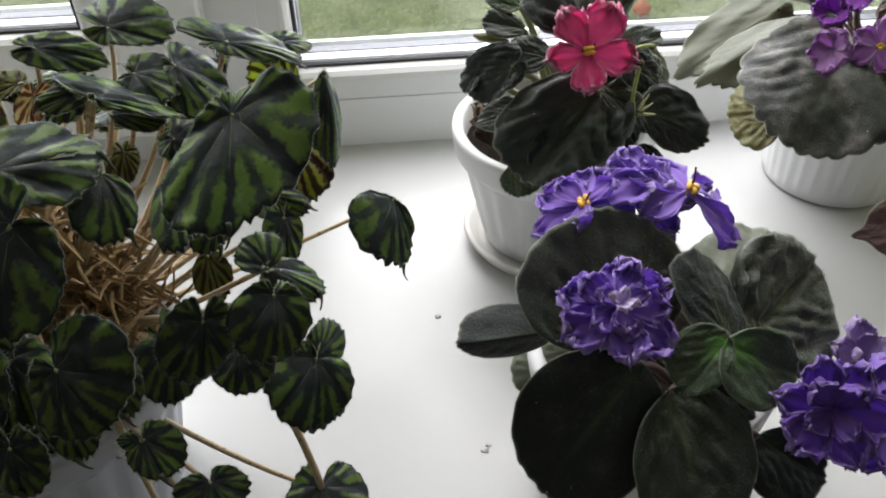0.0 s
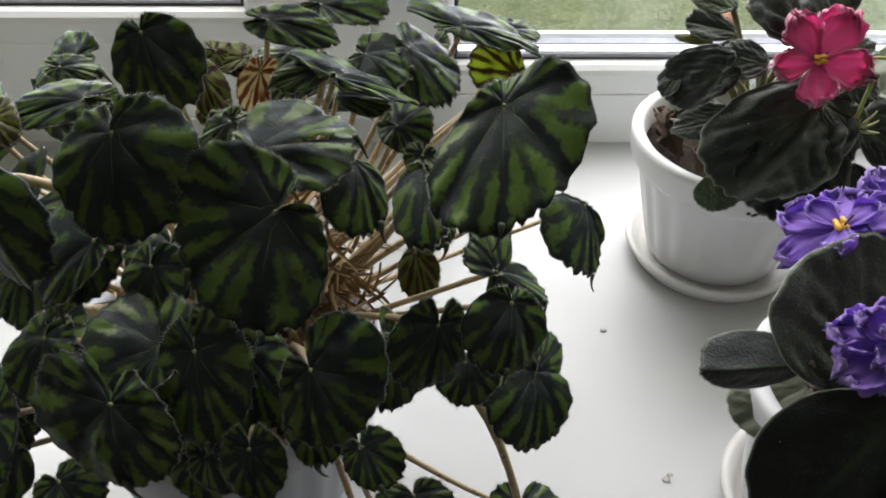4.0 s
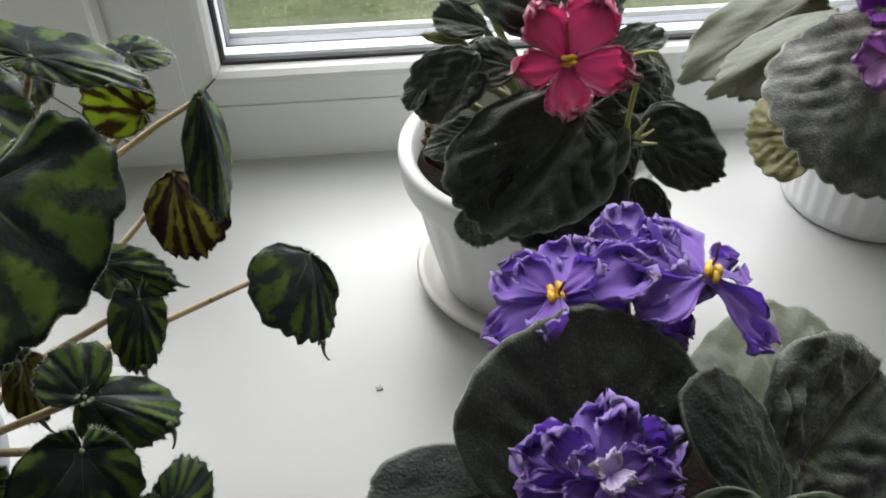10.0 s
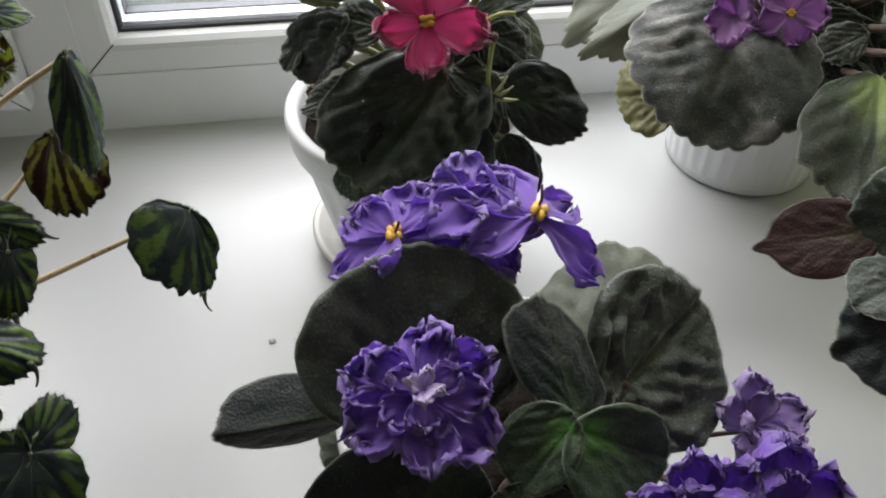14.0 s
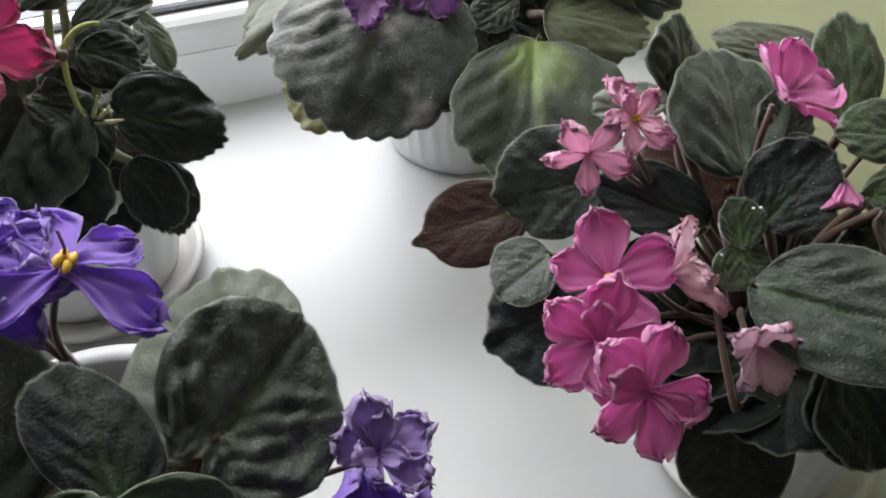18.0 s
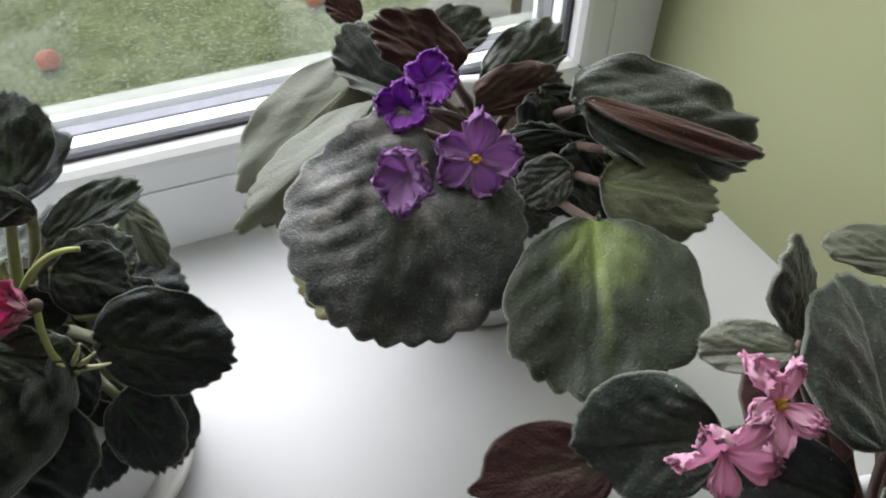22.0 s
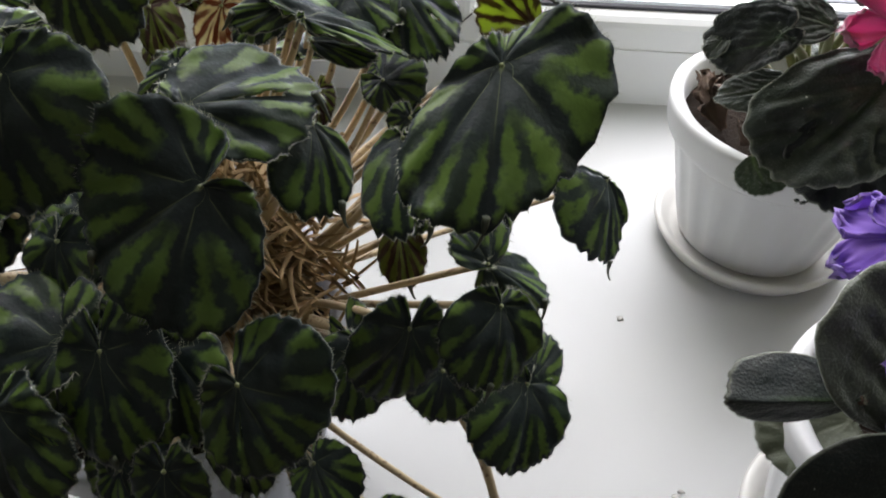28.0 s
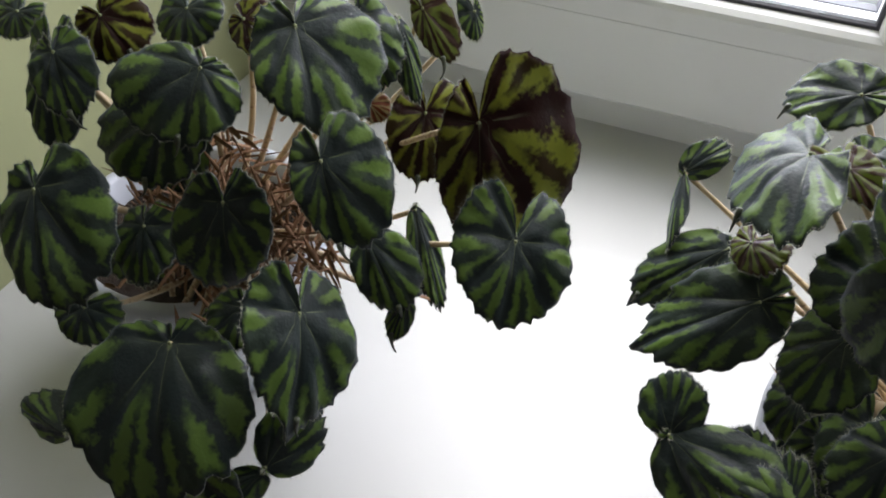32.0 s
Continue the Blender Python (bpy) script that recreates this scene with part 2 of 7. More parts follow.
def petal_material(name, inner, outer, rim, through_amount=0.5):
    m = Mat(name, 0.68, 0.0, 0.22)
    u, v, vec = m.uv("flat")
    n1 = m.noise(160, 4)
    uu = m.math("MULTIPLY_ADD", m.math("SUBTRACT", n1, 0.5), 0.25, u)
    col = m.mix(m.step(uu, 0.05, 0.55), inner, outer)
    streak = m.n("TexWave")
    streak.inputs["Scale"].default_value = 9.0
    streak.inputs["Distortion"].default_value = 1.5
    streak.bands_direction = "Y"
    m.t.links.new(vec, streak.inputs["Vector"])
    col = m.mix(m.math("MULTIPLY", streak.outputs[1], 0.10), col, inner)
    wob = m.math("MULTIPLY", m.math("SUBTRACT", n1, 0.5), 0.12)
    edge = m.math("MAXIMUM", m.step(m.math("ADD", u, wob), 0.92, 0.99), m.step(m.math("ADD", m.math("ABSOLUTE", m.math("SUBTRACT", v, 0.5)), m.math("MULTIPLY", wob, 0.5)), 0.46, 0.497))
    col = m.mix(m.math("MULTIPLY", edge, 0.65), col, rim)
    col = m.mix(m.math("MULTIPLY", m.rand(), 0.25), col, inner)
    glint = m.step(m.noise(1500, 2), 0.66, 0.74)
    col = m.mix(m.math("MULTIPLY", glint, 0.30), col, tuple(min(1.0, c * 1.25 + 0.10) for c in outer))
    m.color(col)
    m.b.inputs["Sheen Weight"].default_value = 0.4
    m.bump(m.math("ADD", m.noise(900, 3), m.math("MULTIPLY", m.noise(160, 2), 1.2)), 0.3, 0.0007)
    m.glow_through(outer, through_amount)
    return m.m


def sill_material():
    m = Mat("white_pvc_sill", 0.28, 0.0, 0.9)
    n = m.noise(7, 3)
    fine = m.noise(160, 3)
    col = m.mix(n, (0.46, 0.47, 0.47), (0.50, 0.51, 0.51))
    m.color(col)
    m.rough(m.math("ADD", m.math("MULTIPLY", fine, 0.015), m.math("MULTIPLY_ADD", n, 0.06, 0.29)))
    m.bump(m.noise(900, 2), 0.04, 0.0004)
    return m.m


def pvc_material(name, tone):
    m = Mat(name, 0.38, 0.0, 0.45)
    n = m.noise(12, 4)
    col = m.mix(n, tuple(c * 0.95 for c in tone), tone)
    dirt = m.step(m.noise(38, 5, rough=0.7), 0.60, 0.82)
    col = m.mix(m.math("MULTIPLY", dirt, 0.10), col, (0.40, 0.38, 0.33))
    m.color(col)
    m.rough(m.math("MULTIPLY_ADD", n, 0.2, 0.30))
    m.bump(m.noise(600, 2), 0.05, 0.0004)
    return m.m


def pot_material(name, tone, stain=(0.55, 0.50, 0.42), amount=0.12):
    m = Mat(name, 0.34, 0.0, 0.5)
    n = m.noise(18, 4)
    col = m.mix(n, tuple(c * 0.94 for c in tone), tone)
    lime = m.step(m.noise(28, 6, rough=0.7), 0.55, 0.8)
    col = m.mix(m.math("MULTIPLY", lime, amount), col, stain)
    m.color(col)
    m.rough(m.math("MULTIPLY_ADD", n, 0.18, 0.26))
    m.b.inputs["Subsurface Weight"].default_value = 0.0
    m.glow_through(tone, 0.10)
    return m.m


def soil_material():
    m = Mat("potting_soil", 0.95, 0.0, 0.2)
    n = m.noise(220, 5, rough=0.7)
    m.color(m.mix(n, (0.010, 0.008, 0.007), (0.06, 0.045, 0.035)))
    m.bump(n, 1.0, 0.004)
    return m.m


def grass_material():
    m = Mat("lawn_grass", 0.9, 0.0, 0.2)
    n = m.noise(9, 5, rough=0.7)
    f = m.noise(60, 4, rough=0.7)
    big = m.noise(1.3, 3)
    col = m.mix(m.step(n, 0.3, 0.7), (0.17, 0.23, 0.07), (0.40, 0.44, 0.20))
    col = m.mix(m.math("MULTIPLY", m.step(f, 0.50, 0.62), 0.85), col, (0.64, 0.64, 0.42))
    col = m.mix(m.math("MULTIPLY", m.step(big, 0.45, 0.7), 0.5), col, (0.16, 0.20, 0.075))
    m.color(col)
    m.bump(f, 0.8, 0.02)
    return m.m


def wall_material(name, tone):
    m = Mat(name, 0.8, 0.0, 0.3)
    n = m.noise(5, 3)
    f = m.noise(130, 4)
    col = m.mix(n, tuple(c * 0.92 for c in tone), tone)
    col = m.mix(m.math("MULTIPLY", m.step(m.noise(2.0, 4), 0.5, 0.8), 0.12), col, tuple(c * 0.8 for c in tone))
    m.color(col)
    m.bump(f, 0.12, 0.001)
    return m.m


def stem_material(name, tone, spot):
    m = Mat(name, 0.5, 0.0, 0.4)
    f = m.noise(420, 2)
    n = m.noise(60, 3)
    col = m.mix(n, tuple(c * 0.75 for c in tone), tone)
    col = m.mix(m.math("MULTIPLY", m.step(f, 0.58, 0.66), 0.7), col, spot)
    m.color(m.mix(m.math("MULTIPLY", m.rand(), 0.3), col, tuple(c * 0.6 for c in tone)))
    m.b.inputs["Sheen Weight"].default_value = 0.3
    m.bump(f, 0.2, 0.0005)
    return m.m


M = {
    "hair": plain("silvery_leaf_hair", (0.17, 0.18, 0.145), 0.6, 0.1, 200),
    "fringe": plain("pale_leaf_fringe", (0.38, 0.40, 0.32), 0.6, 0.1, 200),
    "sill": sill_material(),
    "pvc": pvc_material("white_pvc_frame", (0.76, 0.775, 0.775)),
    "gasket": plain("black_rubber_gasket", (0.035, 0.035, 0.045), 0.6, 0.2, 90),
    "grey_seal": plain("grey_sealant", (0.16, 0.16, 0.19), 0.55, 0.2, 60),
    "spacer": plain("aluminium_spacer", (0.80, 0.81, 0.83), 0.32, 0.06, 60, metal=0.2),
    "soil": soil_material(),
    "grass": grass_material(),
    "wall": wall_material("pale_green_plaster", (0.30, 0.317, 0.178)),
    "room": wall_material("room_plaster", (0.64, 0.64, 0.57)),
    "ceiling": wall_material("ceiling_white", (0.80, 0.80, 0.78)),
    "floor": plain("floor_wood", (0.34, 0.25, 0.16), 0.5, 0.3, 6),
    "pot": pot_material("white_plastic_pot", (0.80, 0.81, 0.82)),
    # bluish grey tone: the foliage's shade put into the white pot's colour, plus stains
    "pot_shaded": pot_material("stained_white_pot", (0.50, 0.53, 0.60), (0.40, 0.36, 0.32), 0.30),
    "saucer": pot_material("white_plastic_saucer", (0.76, 0.75, 0.72), (0.45, 0.40, 0.32), 0.3),
    "begonia": begonia_leaf_material("tiger_begonia_leaf", (0.200, 0.320, 0.066), (0.017, 0.026, 0.027), (0.36, 0.42, 0.22)),
    "begonia_light": begonia_leaf_material("young_begonia_leaf", (0.27, 0.33, 0.062), (0.050, 0.020, 0.014), (0.52, 0.52, 0.30), 0.58, 0.20, -0.08),
    "begonia_red": begonia_leaf_material("red_hearted_begonia_leaf", (0.46, 0.52, 0.095), (0.040, 0.012, 0.012), (0.52, 0.50, 0.32), 0.72, 0.30, 0.02),
    "begonia_rust": begonia_leaf_material("rust_veined_young_leaf", (0.84, 0.62, 0.30), (0.15, 0.036, 0.010), (0.60, 0.46, 0.26), 0.60, 0.12, 0.0),
    "begonia_under": plain("begonia_leaf_back", (0.085, 0.105, 0.045), 0.6, 0.35, 70, 0.3),
    "begonia_stem": stem_material("begonia_petiole", (0.58, 0.45, 0.27), (0.14, 0.06, 0.03)),
    "begonia_tail": plain("dark_leaf_tip", (0.05, 0.06, 0.04), 0.5, 0.3, 200),
    "begonia_hub": plain("pale_leaf_joint", (0.27, 0.31, 0.16), 0.5, 0.15, 200),
    "scale": plain("dry_tan_bract", (0.38, 0.26, 0.135), 0.8, 0.4, 120, 0.4),
    "rust": plain("rusty_bract", (0.19, 0.10, 0.05), 0.8, 0.4, 120, 0.4),
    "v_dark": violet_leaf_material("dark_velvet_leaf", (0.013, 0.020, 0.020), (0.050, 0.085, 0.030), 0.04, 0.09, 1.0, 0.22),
    "v_mid": violet_leaf_material("crinkled_dark_leaf", (0.027, 0.042, 0.029), (0.065, 0.11, 0.04), 0.08, 0.24, 1.2, 0.5),
    "v_grey": violet_leaf_material("grey_velvet_leaf", (0.042, 0.052, 0.040), (0.085, 0.12, 0.055), 0.07, 0.32),
    "v_pale": violet_leaf_material("pale_velvet_leaf", (0.195, 0.218, 0.158), (0.22, 0.24, 0.16), 0.38, 0.25),
    "v_pale2": violet_leaf_material("olive_velvet_leaf", (0.098, 0.111, 0.058), (0.13, 0.16, 0.06), 0.2, 0.35),
    "v_lime": violet_leaf_material("yellowing_velvet_leaf", (0.260, 0.260, 0.091), (0.26, 0.27, 0.11), 0.25, 0.4),
    "v_green": violet_leaf_material("green_velvet_leaf", (0.052, 0.086, 0.039), (0.15, 0.25, 0.06), 0.12, 0.28),
    "v_red": violet_leaf_material("red_backed_leaf", (0.078, 0.030, 0.023), (0.14, 0.06, 0.04), 0.22, 0.22, 1.0, 0.35),
    "v_maroon": violet_leaf_material("maroon_leaf_back", (0.052, 0.020, 0.017), (0.11, 0.10, 0.05), 0.30, 0.12, 2.0, 0.12),
    "v_silver": violet_leaf_material("silver_haired_leaf", (0.062, 0.076, 0.060), (0.10, 0.13, 0.065), 0.08, 0.40, 1.0, 1.4),
    "v_bright": violet_leaf_material("fresh_green_leaf", (0.070, 0.110, 0.060), (0.14, 0.40, 0.06), 0.14, 0.20, 3.2, 0.6),
    "v_dust": violet_leaf_material("dusty_velvet_leaf", (0.026, 0.033, 0.028), (0.07, 0.08, 0.06), 0.05, 0.24, 1.5, 0.8, 0.7),
    "v_heart": violet_leaf_material("green_hearted_leaf", (0.040, 0.054, 0.032), (0.26, 0.36, 0.07), 0.10, 0.24, 2.6, 0.7, 0.25),
    "v_under": plain("pale_leaf_back", (0.11, 0.12, 0.075), 0.7, 0.3, 90, 0.3),
    "v_stem": stem_material("violet_petiole", (0.115, 0.065, 0.042), (0.06, 0.02, 0.02)),
    "v_stem_green": stem_material("green_petiole", (0.22, 0.24, 0.10), (0.20, 0.12, 0.06)),
    "purple": petal_material("blue_violet_petal", (0.25, 0.12, 0.57), (0.38, 0.225, 0.72), (0.64, 0.52, 0.86)),
    "purple_deep": petal_material("deep_violet_petal", (0.18, 0.08, 0.42), (0.29, 0.15, 0.62), (0.52, 0.40, 0.76)),
    "purple_faded": petal_material("faded_lilac_petal", (0.34, 0.22, 0.50), (0.50, 0.38, 0.68), (0.68, 0.58, 0.78)),
    "mauve": petal_material("mauve_petal", (0.60, 0.38, 0.66), (0.50, 0.27, 0.58), (0.20, 0.06, 0.30)),
    "magenta": petal_material("magenta_violet_petal", (0.20, 0.035, 0.34), (0.32, 0.07, 0.50), (0.45, 0.16, 0.62)),
    "purple_pale": petal_material("pale_violet_petal", (0.45, 0.30, 0.60), (0.40, 0.28, 0.74), (0.75, 0.66, 0.88)),
    "crimson": petal_material("crimson_pink_petal", (0.50, 0.06, 0.22), (0.78, 0.20, 0.42), (0.92, 0.72, 0.80)),
    "pink": petal_material("orchid_pink_petal", (0.60, 0.15, 0.46), (0.84, 0.34, 0.64), (0.94, 0.66, 0.82)),
    "pink_faded": petal_material("wilted_pink_petal", (0.74, 0.40, 0.56), (0.86, 0.56, 0.70), (0.70, 0.26, 0.48)),
    "purple_heart": petal_material("whitish_lilac_petal", (0.42, 0.27, 0.62), (0.76, 0.68, 0.86), (0.88, 0.84, 0.92)),
    "pink_white": petal_material("whitish_pink_petal", (0.72, 0.42, 0.56), (0.84, 0.66, 0.74), (0.70, 0.36, 0.52)),
    "pink_pale": petal_material("pale_pink_petal", (0.78, 0.48, 0.58), (0.88, 0.64, 0.72), (0.64, 0.26, 0.42)),
    "anther": plain("yellow_anther", (0.72, 0.43, 0.045), 0.5, 0.2, 300),
    "style": plain("dark_style", (0.12, 0.05, 0.10), 0.5, 0.2, 300),
    "sepal": plain("withered_sepal_yellow_green", (0.42, 0.43, 0.22), 0.6, 0.5, 320, 0.3),
    "calyx": plain("green_calyx", (0.36, 0.42, 0.13), 0.55, 0.25, 150),
    "apple": plain("fallen_apple", (0.62, 0.20, 0.11), 0.4, 0.35, 14),
    "stake": plain("brown_stake", (0.15, 0.07, 0.04), 0.7, 0.3, 40),
    "stone": plain("pale_stone", (0.42, 0.40, 0.34), 0.8, 0.2, 8),
    "water": plain("clear_water", (0.80, 0.82, 0.84), 0.12, 0.05, 200, spec=0.8),
    "dirt": plain("grey_dirt", (0.46, 0.45, 0.43), 0.9, 0.4, 300),
    "dry": plain("dry_brown_leaf", (0.10, 0.065, 0.045), 0.8, 0.4, 100, 0.4),
}

glass = bpy.data.materials.new("window_glass")
glass.use_nodes = True
gt = glass.node_tree
gt.nodes.remove(gt.nodes["Principled BSDF"])
clear = gt.nodes.new("ShaderNodeBsdfTransparent")
clear.inputs[0].default_value = (0.97, 0.985, 0.98, 1)
shine = gt.nodes.new("ShaderNodeBsdfGlossy")
shine.inputs["Roughness"].default_value = 0.02
blend = gt.nodes.new("ShaderNodeMixShader")
fres = gt.nodes.new("ShaderNodeFresnel")
fres.inputs[0].default_value = 1.45
gt.links.new(fres.outputs[0], blend.inputs[0])
gt.links.new(clear.outputs[0], blend.inputs[1])
gt.links.new(shine.outputs[0], blend.inputs[2])
gt.links.new(blend.outputs[0], gt.nodes["Material Output"].inputs[0])
M["glass"] = glass


# ---- mesh helpers ----
def mesh_of(name, verts, faces, materials, index=None, smooth=True, layers=None):
    me = bpy.data.meshes.new(name)
    me.from_pydata([tuple(v) for v in verts], [], faces)
    for m in materials:
        me.materials.append(m)
    if index is not None:
        me.polygons.foreach_set("material_index", index)
    me.polygons.foreach_set("use_smooth", [smooth] * len(me.polygons))
    for lname, coords in (layers or {}).items():
        layer = me.uv_layers.new(name=lname)
        corner = np.empty(len(me.loops), dtype=np.int32)
        me.loops.foreach_get("vertex_index", corner)
        layer.data.foreach_set("uv", np.asarray(coords, dtype=np.float32)[corner].ravel())
    me.update()
    return me


def part(name, me, parent, label=""):
    """Links a mesh as one object under a thing or a part."""
    ob = new(name, me)
    ob.parent = parent
    if label:
        ob["label"] = label
    return ob


def box(name, lo, hi, material, bevel=0.0015):
    bm = bmesh.new()
    bmesh.ops.create_cube(bm, size=1.0)
    size = Vector(hi) - Vector(lo)
    mid = (Vector(hi) + Vector(lo)) / 2
    for v in bm.verts:
        v.co = Vector((v.co.x * size.x, v.co.y * size.y, v.co.z * size.z)) + mid
    if bevel:
        bmesh.ops.bevel(bm, geom=bm.edges[:], offset=min(bevel, min(size) * 0.45), segments=2, affect="EDGES")
    me = bpy.data.meshes.new(name)
    bm.to_mesh(me)
    bm.free()
    me.materials.append(material)
    return me


def extrude_profile(name, profile, a, b, material, smooth=False):
    """A bar: the closed profile (list of Vector) swept straight from its place by the vectors a and b."""
    n = len(profile)
    verts = [p + a for p in profile] + [p + b for p in profile]
    faces = [(i, (i + 1) % n, n + (i + 1) % n, n + i) for i in range(n)]
    faces += [tuple(range(n))[::-1], tuple(range(n, 2 * n))]
    me = mesh_of(name, verts, faces, [material], smooth=smooth)
    bm = bmesh.new()
    bm.from_mesh(me)
    bmesh.ops.recalc_face_normals(bm, faces=bm.faces)
    bm.to_mesh(me)
    bm.free()
    return me


def lathe(name, profile, material, segs=72, flute=None):
    """profile: (radius, z) from the inside bottom round to the outside bottom; flute(angle, z) scales the radius."""
    verts, faces = [], []
    n = len(profile)
    for i in range(segs):
        a = 2 * math.pi * i / segs
        for r, z in profile:
            k = flute(a, r, z) if flute else 1.0
            verts.append((r * k * math.cos(a), r * k * math.sin(a), z))
    for i in range(segs):
        j = (i + 1) % segs
        for k in range(n - 1):
            faces.append((i * n + k, j * n + k, j * n + k + 1, i * n + k + 1))
    return mesh_of(name, verts, faces, [material])


def tube_mesh(name, points, radii, material, sides=8, bumpy=0.0):
    verts, faces = [], []
    pts = [Vector(p) for p in points]
    side = None
    for i, p in enumerate(pts):
        d = (pts[min(i + 1, len(pts) - 1)] - pts[max(i - 1, 0)]).normalized()
        if side is None:
            side = d.orthogonal().normalized()
        side = (side - d * side.dot(d)).normalized()
        up = d.cross(side)
        for k in range(sides):
            a = 2 * math.pi * k / sides
            w = 1 + bumpy * noise.noise(p * 120 + Vector((k * 3.1, 0, 0)))
            verts.append(p + (side * math.cos(a) + up * math.sin(a)) * radii[i] * w)
    for i in range(len(pts) - 1):
        for k in range(sides):
            j = (k + 1) % sides
            faces.append((i * sides + k, i * sides + j, (i + 1) * sides + j, (i + 1) * sides + k))
    faces.append(tuple(range(sides))[::-1])
    faces.append(tuple(range((len(pts) - 1) * sides, len(pts) * sides)))
    return mesh_of(name, verts, faces, [material])


def bend(a, b, c, n=9):
    """Points on a curve from a to c, drawn towards b."""
    a, b, c = Vector(a), Vector(b), Vector(c)
    return [a * (1 - t) ** 2 + b * 2 * t * (1 - t) + c * t * t for t in (i / (n - 1) for i in range(n))]


def smooth01(x, lo, hi):
    t = min(1.0, max(0.0, (x - lo) / (hi - lo)))
    return t * t * (3 - 2 * t)


# ---- leaves and flowers ----
def leaf_mesh(name, axis, side, top, under, seed, style, cup=0.0, droop=0.1, fold=0.0, wave=0.055, notch=0.92,
              point=0.035, teeth=0.085, holes=(), skew=0.0, rings=10, spokes=104, thick=0.0011, quilt=0.0, back=0.16, lop=0.0, pucker=0.07, frill=0.0, roll=0.0):
    """A leaf whose stalk joins at the origin. axis: from there to the tip; side: half its width. It is a thin solid with a top and a back."""
    rng = random.Random(seed)
    if holes:
        rings, spokes = 22, 120
    axis, side = Vector(axis), Vector(side)
    normal = axis.cross(side).normalized()
    if normal.z < 0 and abs(normal.z) > 0.02:
        normal = -normal
    size = math.sqrt(axis.length * side.length)
    mid, half = (1.0 - back) / 2, (1.0 + back) / 2
    off = Vector((rng.uniform(0, 50), rng.uniform(0, 50), rng.uniform(0, 50)))
    verts, polar, flat = [], [], []
    lay = []
    if style == "begonia":
        skew += 0.11 * (1 if seed % 2 else -1)
    for s in range(spokes):
        f = 2 * math.pi * s / spokes - math.pi
        cu, cv = math.cos(f), math.sin(f)
        # distance from the joint to an ellipse round the middle of the blade
        qa = cu * cu / half ** 2 + cv * cv
        qb = -2 * (cu * mid / half ** 2 + cv * lop)
        qc = mid * mid / half ** 2 + lop * lop - 1
        r = (-qb + math.sqrt(qb * qb - 4 * qa * qc)) / (2 * qa)
        r *= 1 - notch * smooth01(abs(f), 2.52 if style == "begonia" else 2.45, math.pi) ** 1.2
        r *= 1 + point * math.exp(-(f / 0.16) ** 2)
        r *= 1 + skew * math.sin(f) * smooth01(abs(f), 0.6, 2.2)
        r *= 1 + 0.035 * noise.noise(off + Vector((cu * 1.7, cv * 1.7, 0)))
        if style == "violet":
            r *= 1 + teeth * (abs(math.sin(f * 13 + 0.6 * math.sin(3 * f))) - 0.6) * 1.5
        else:
            r *= 1 + 0.22 * teeth * (abs(math.sin(0.5 * VEINS * f)) - 0.6)
            r *= 1 + 0.45 * teeth * (rng.random() - 0.6) + teeth * 0.7 * (0.5 - (s % 4) / 4) + 0.4 * teeth * noise.noise(off + Vector((s * 0.33, 0, 7)))
        lay.append((f, cu, cv, r))

    def place(u, v, rho, f):
        z = cup * (u * u * 0.6 + v * v) - droop * max(0.0, u) ** 2 - fold * abs(v)
        z += wave * rho * math.sin(3 * f + off.x) + wave * 0.8 * rho * noise.noise(off + Vector((u * 2.2, v * 2.2, 0))) * 2
        if style == "violet":
            lanes = (u - abs(v) * 0.60) * 4.6 + 0.55 * noise.noise(off + Vector((u * 1.6, v * 1.6, 8)))
            pillow = abs(math.sin(math.pi * lanes)) ** 0.7
            z += quilt * 1.15 * (1.0 + 1.3 * noise.noise(off + Vector((u * 2.4, v * 2.4, 11)))) * pillow * smooth01(abs(v), 0.05, 0.55) * smooth01(1.06 - rho, 0, 0.22)
            z -= quilt * 0.9 * math.exp(-(v / 0.06) ** 2) * smooth01(u, -0.05, 0.15)
            z += quilt * 0.9 * noise.noise(off + Vector((u * 5, v * 5, 3))) + quilt * 0.5 * noise.noise(off + Vector((u * 13, v * 13, 5)))
            z += min(quilt, 0.04) * 0.6 * smooth01(rho, 0.8, 1.0) * math.sin(13 * f + 2 * noise.noise(off + Vector((math.cos(f), 5, 5))))
        else:
            crease = abs(math.sin(0.5 * VEINS * f)) ** 0.65
            z += pucker * (crease - 0.5) * smooth01(rho, 0.06, 0.45) * (0.55 + 0.45 * rho) + 0.03 * noise.noise(off + Vector((u * 5, v * 5, 1)))
            z += 0.016 * smooth01(rho, 0.6, 1.0) * math.sin(3 * VEINS * f + off.z)
        if roll:
            z += roll * max(0.0, v if side.y < 0 else -v)
        if frill:
            z += frill * smooth01(rho, 0.68, 1.0) * (math.sin(15 * f + off.y) + 0.8 * noise.noise(off + Vector((u * 4, v * 4, 13))))
        return axis * u + side * v + normal * (z * size)

    def add(u, v, rho, f):
        verts.append(place(u, v, rho, f))
        polar.append((f / (2 * math.pi) + 0.5, rho))
        flat.append((u, (v - lop * smooth01(u, 0, 0.8)) * 0.5 + 0.5))

    add(0, 0, 0, 0)
    for k in range(1, rings + 1):
        rho = (k / rings) ** 0.85
        for f, cu, cv, r in lay:
            add(cu * r * rho, cv * r * rho, rho, f)
    n = len(verts)
    gone = set()
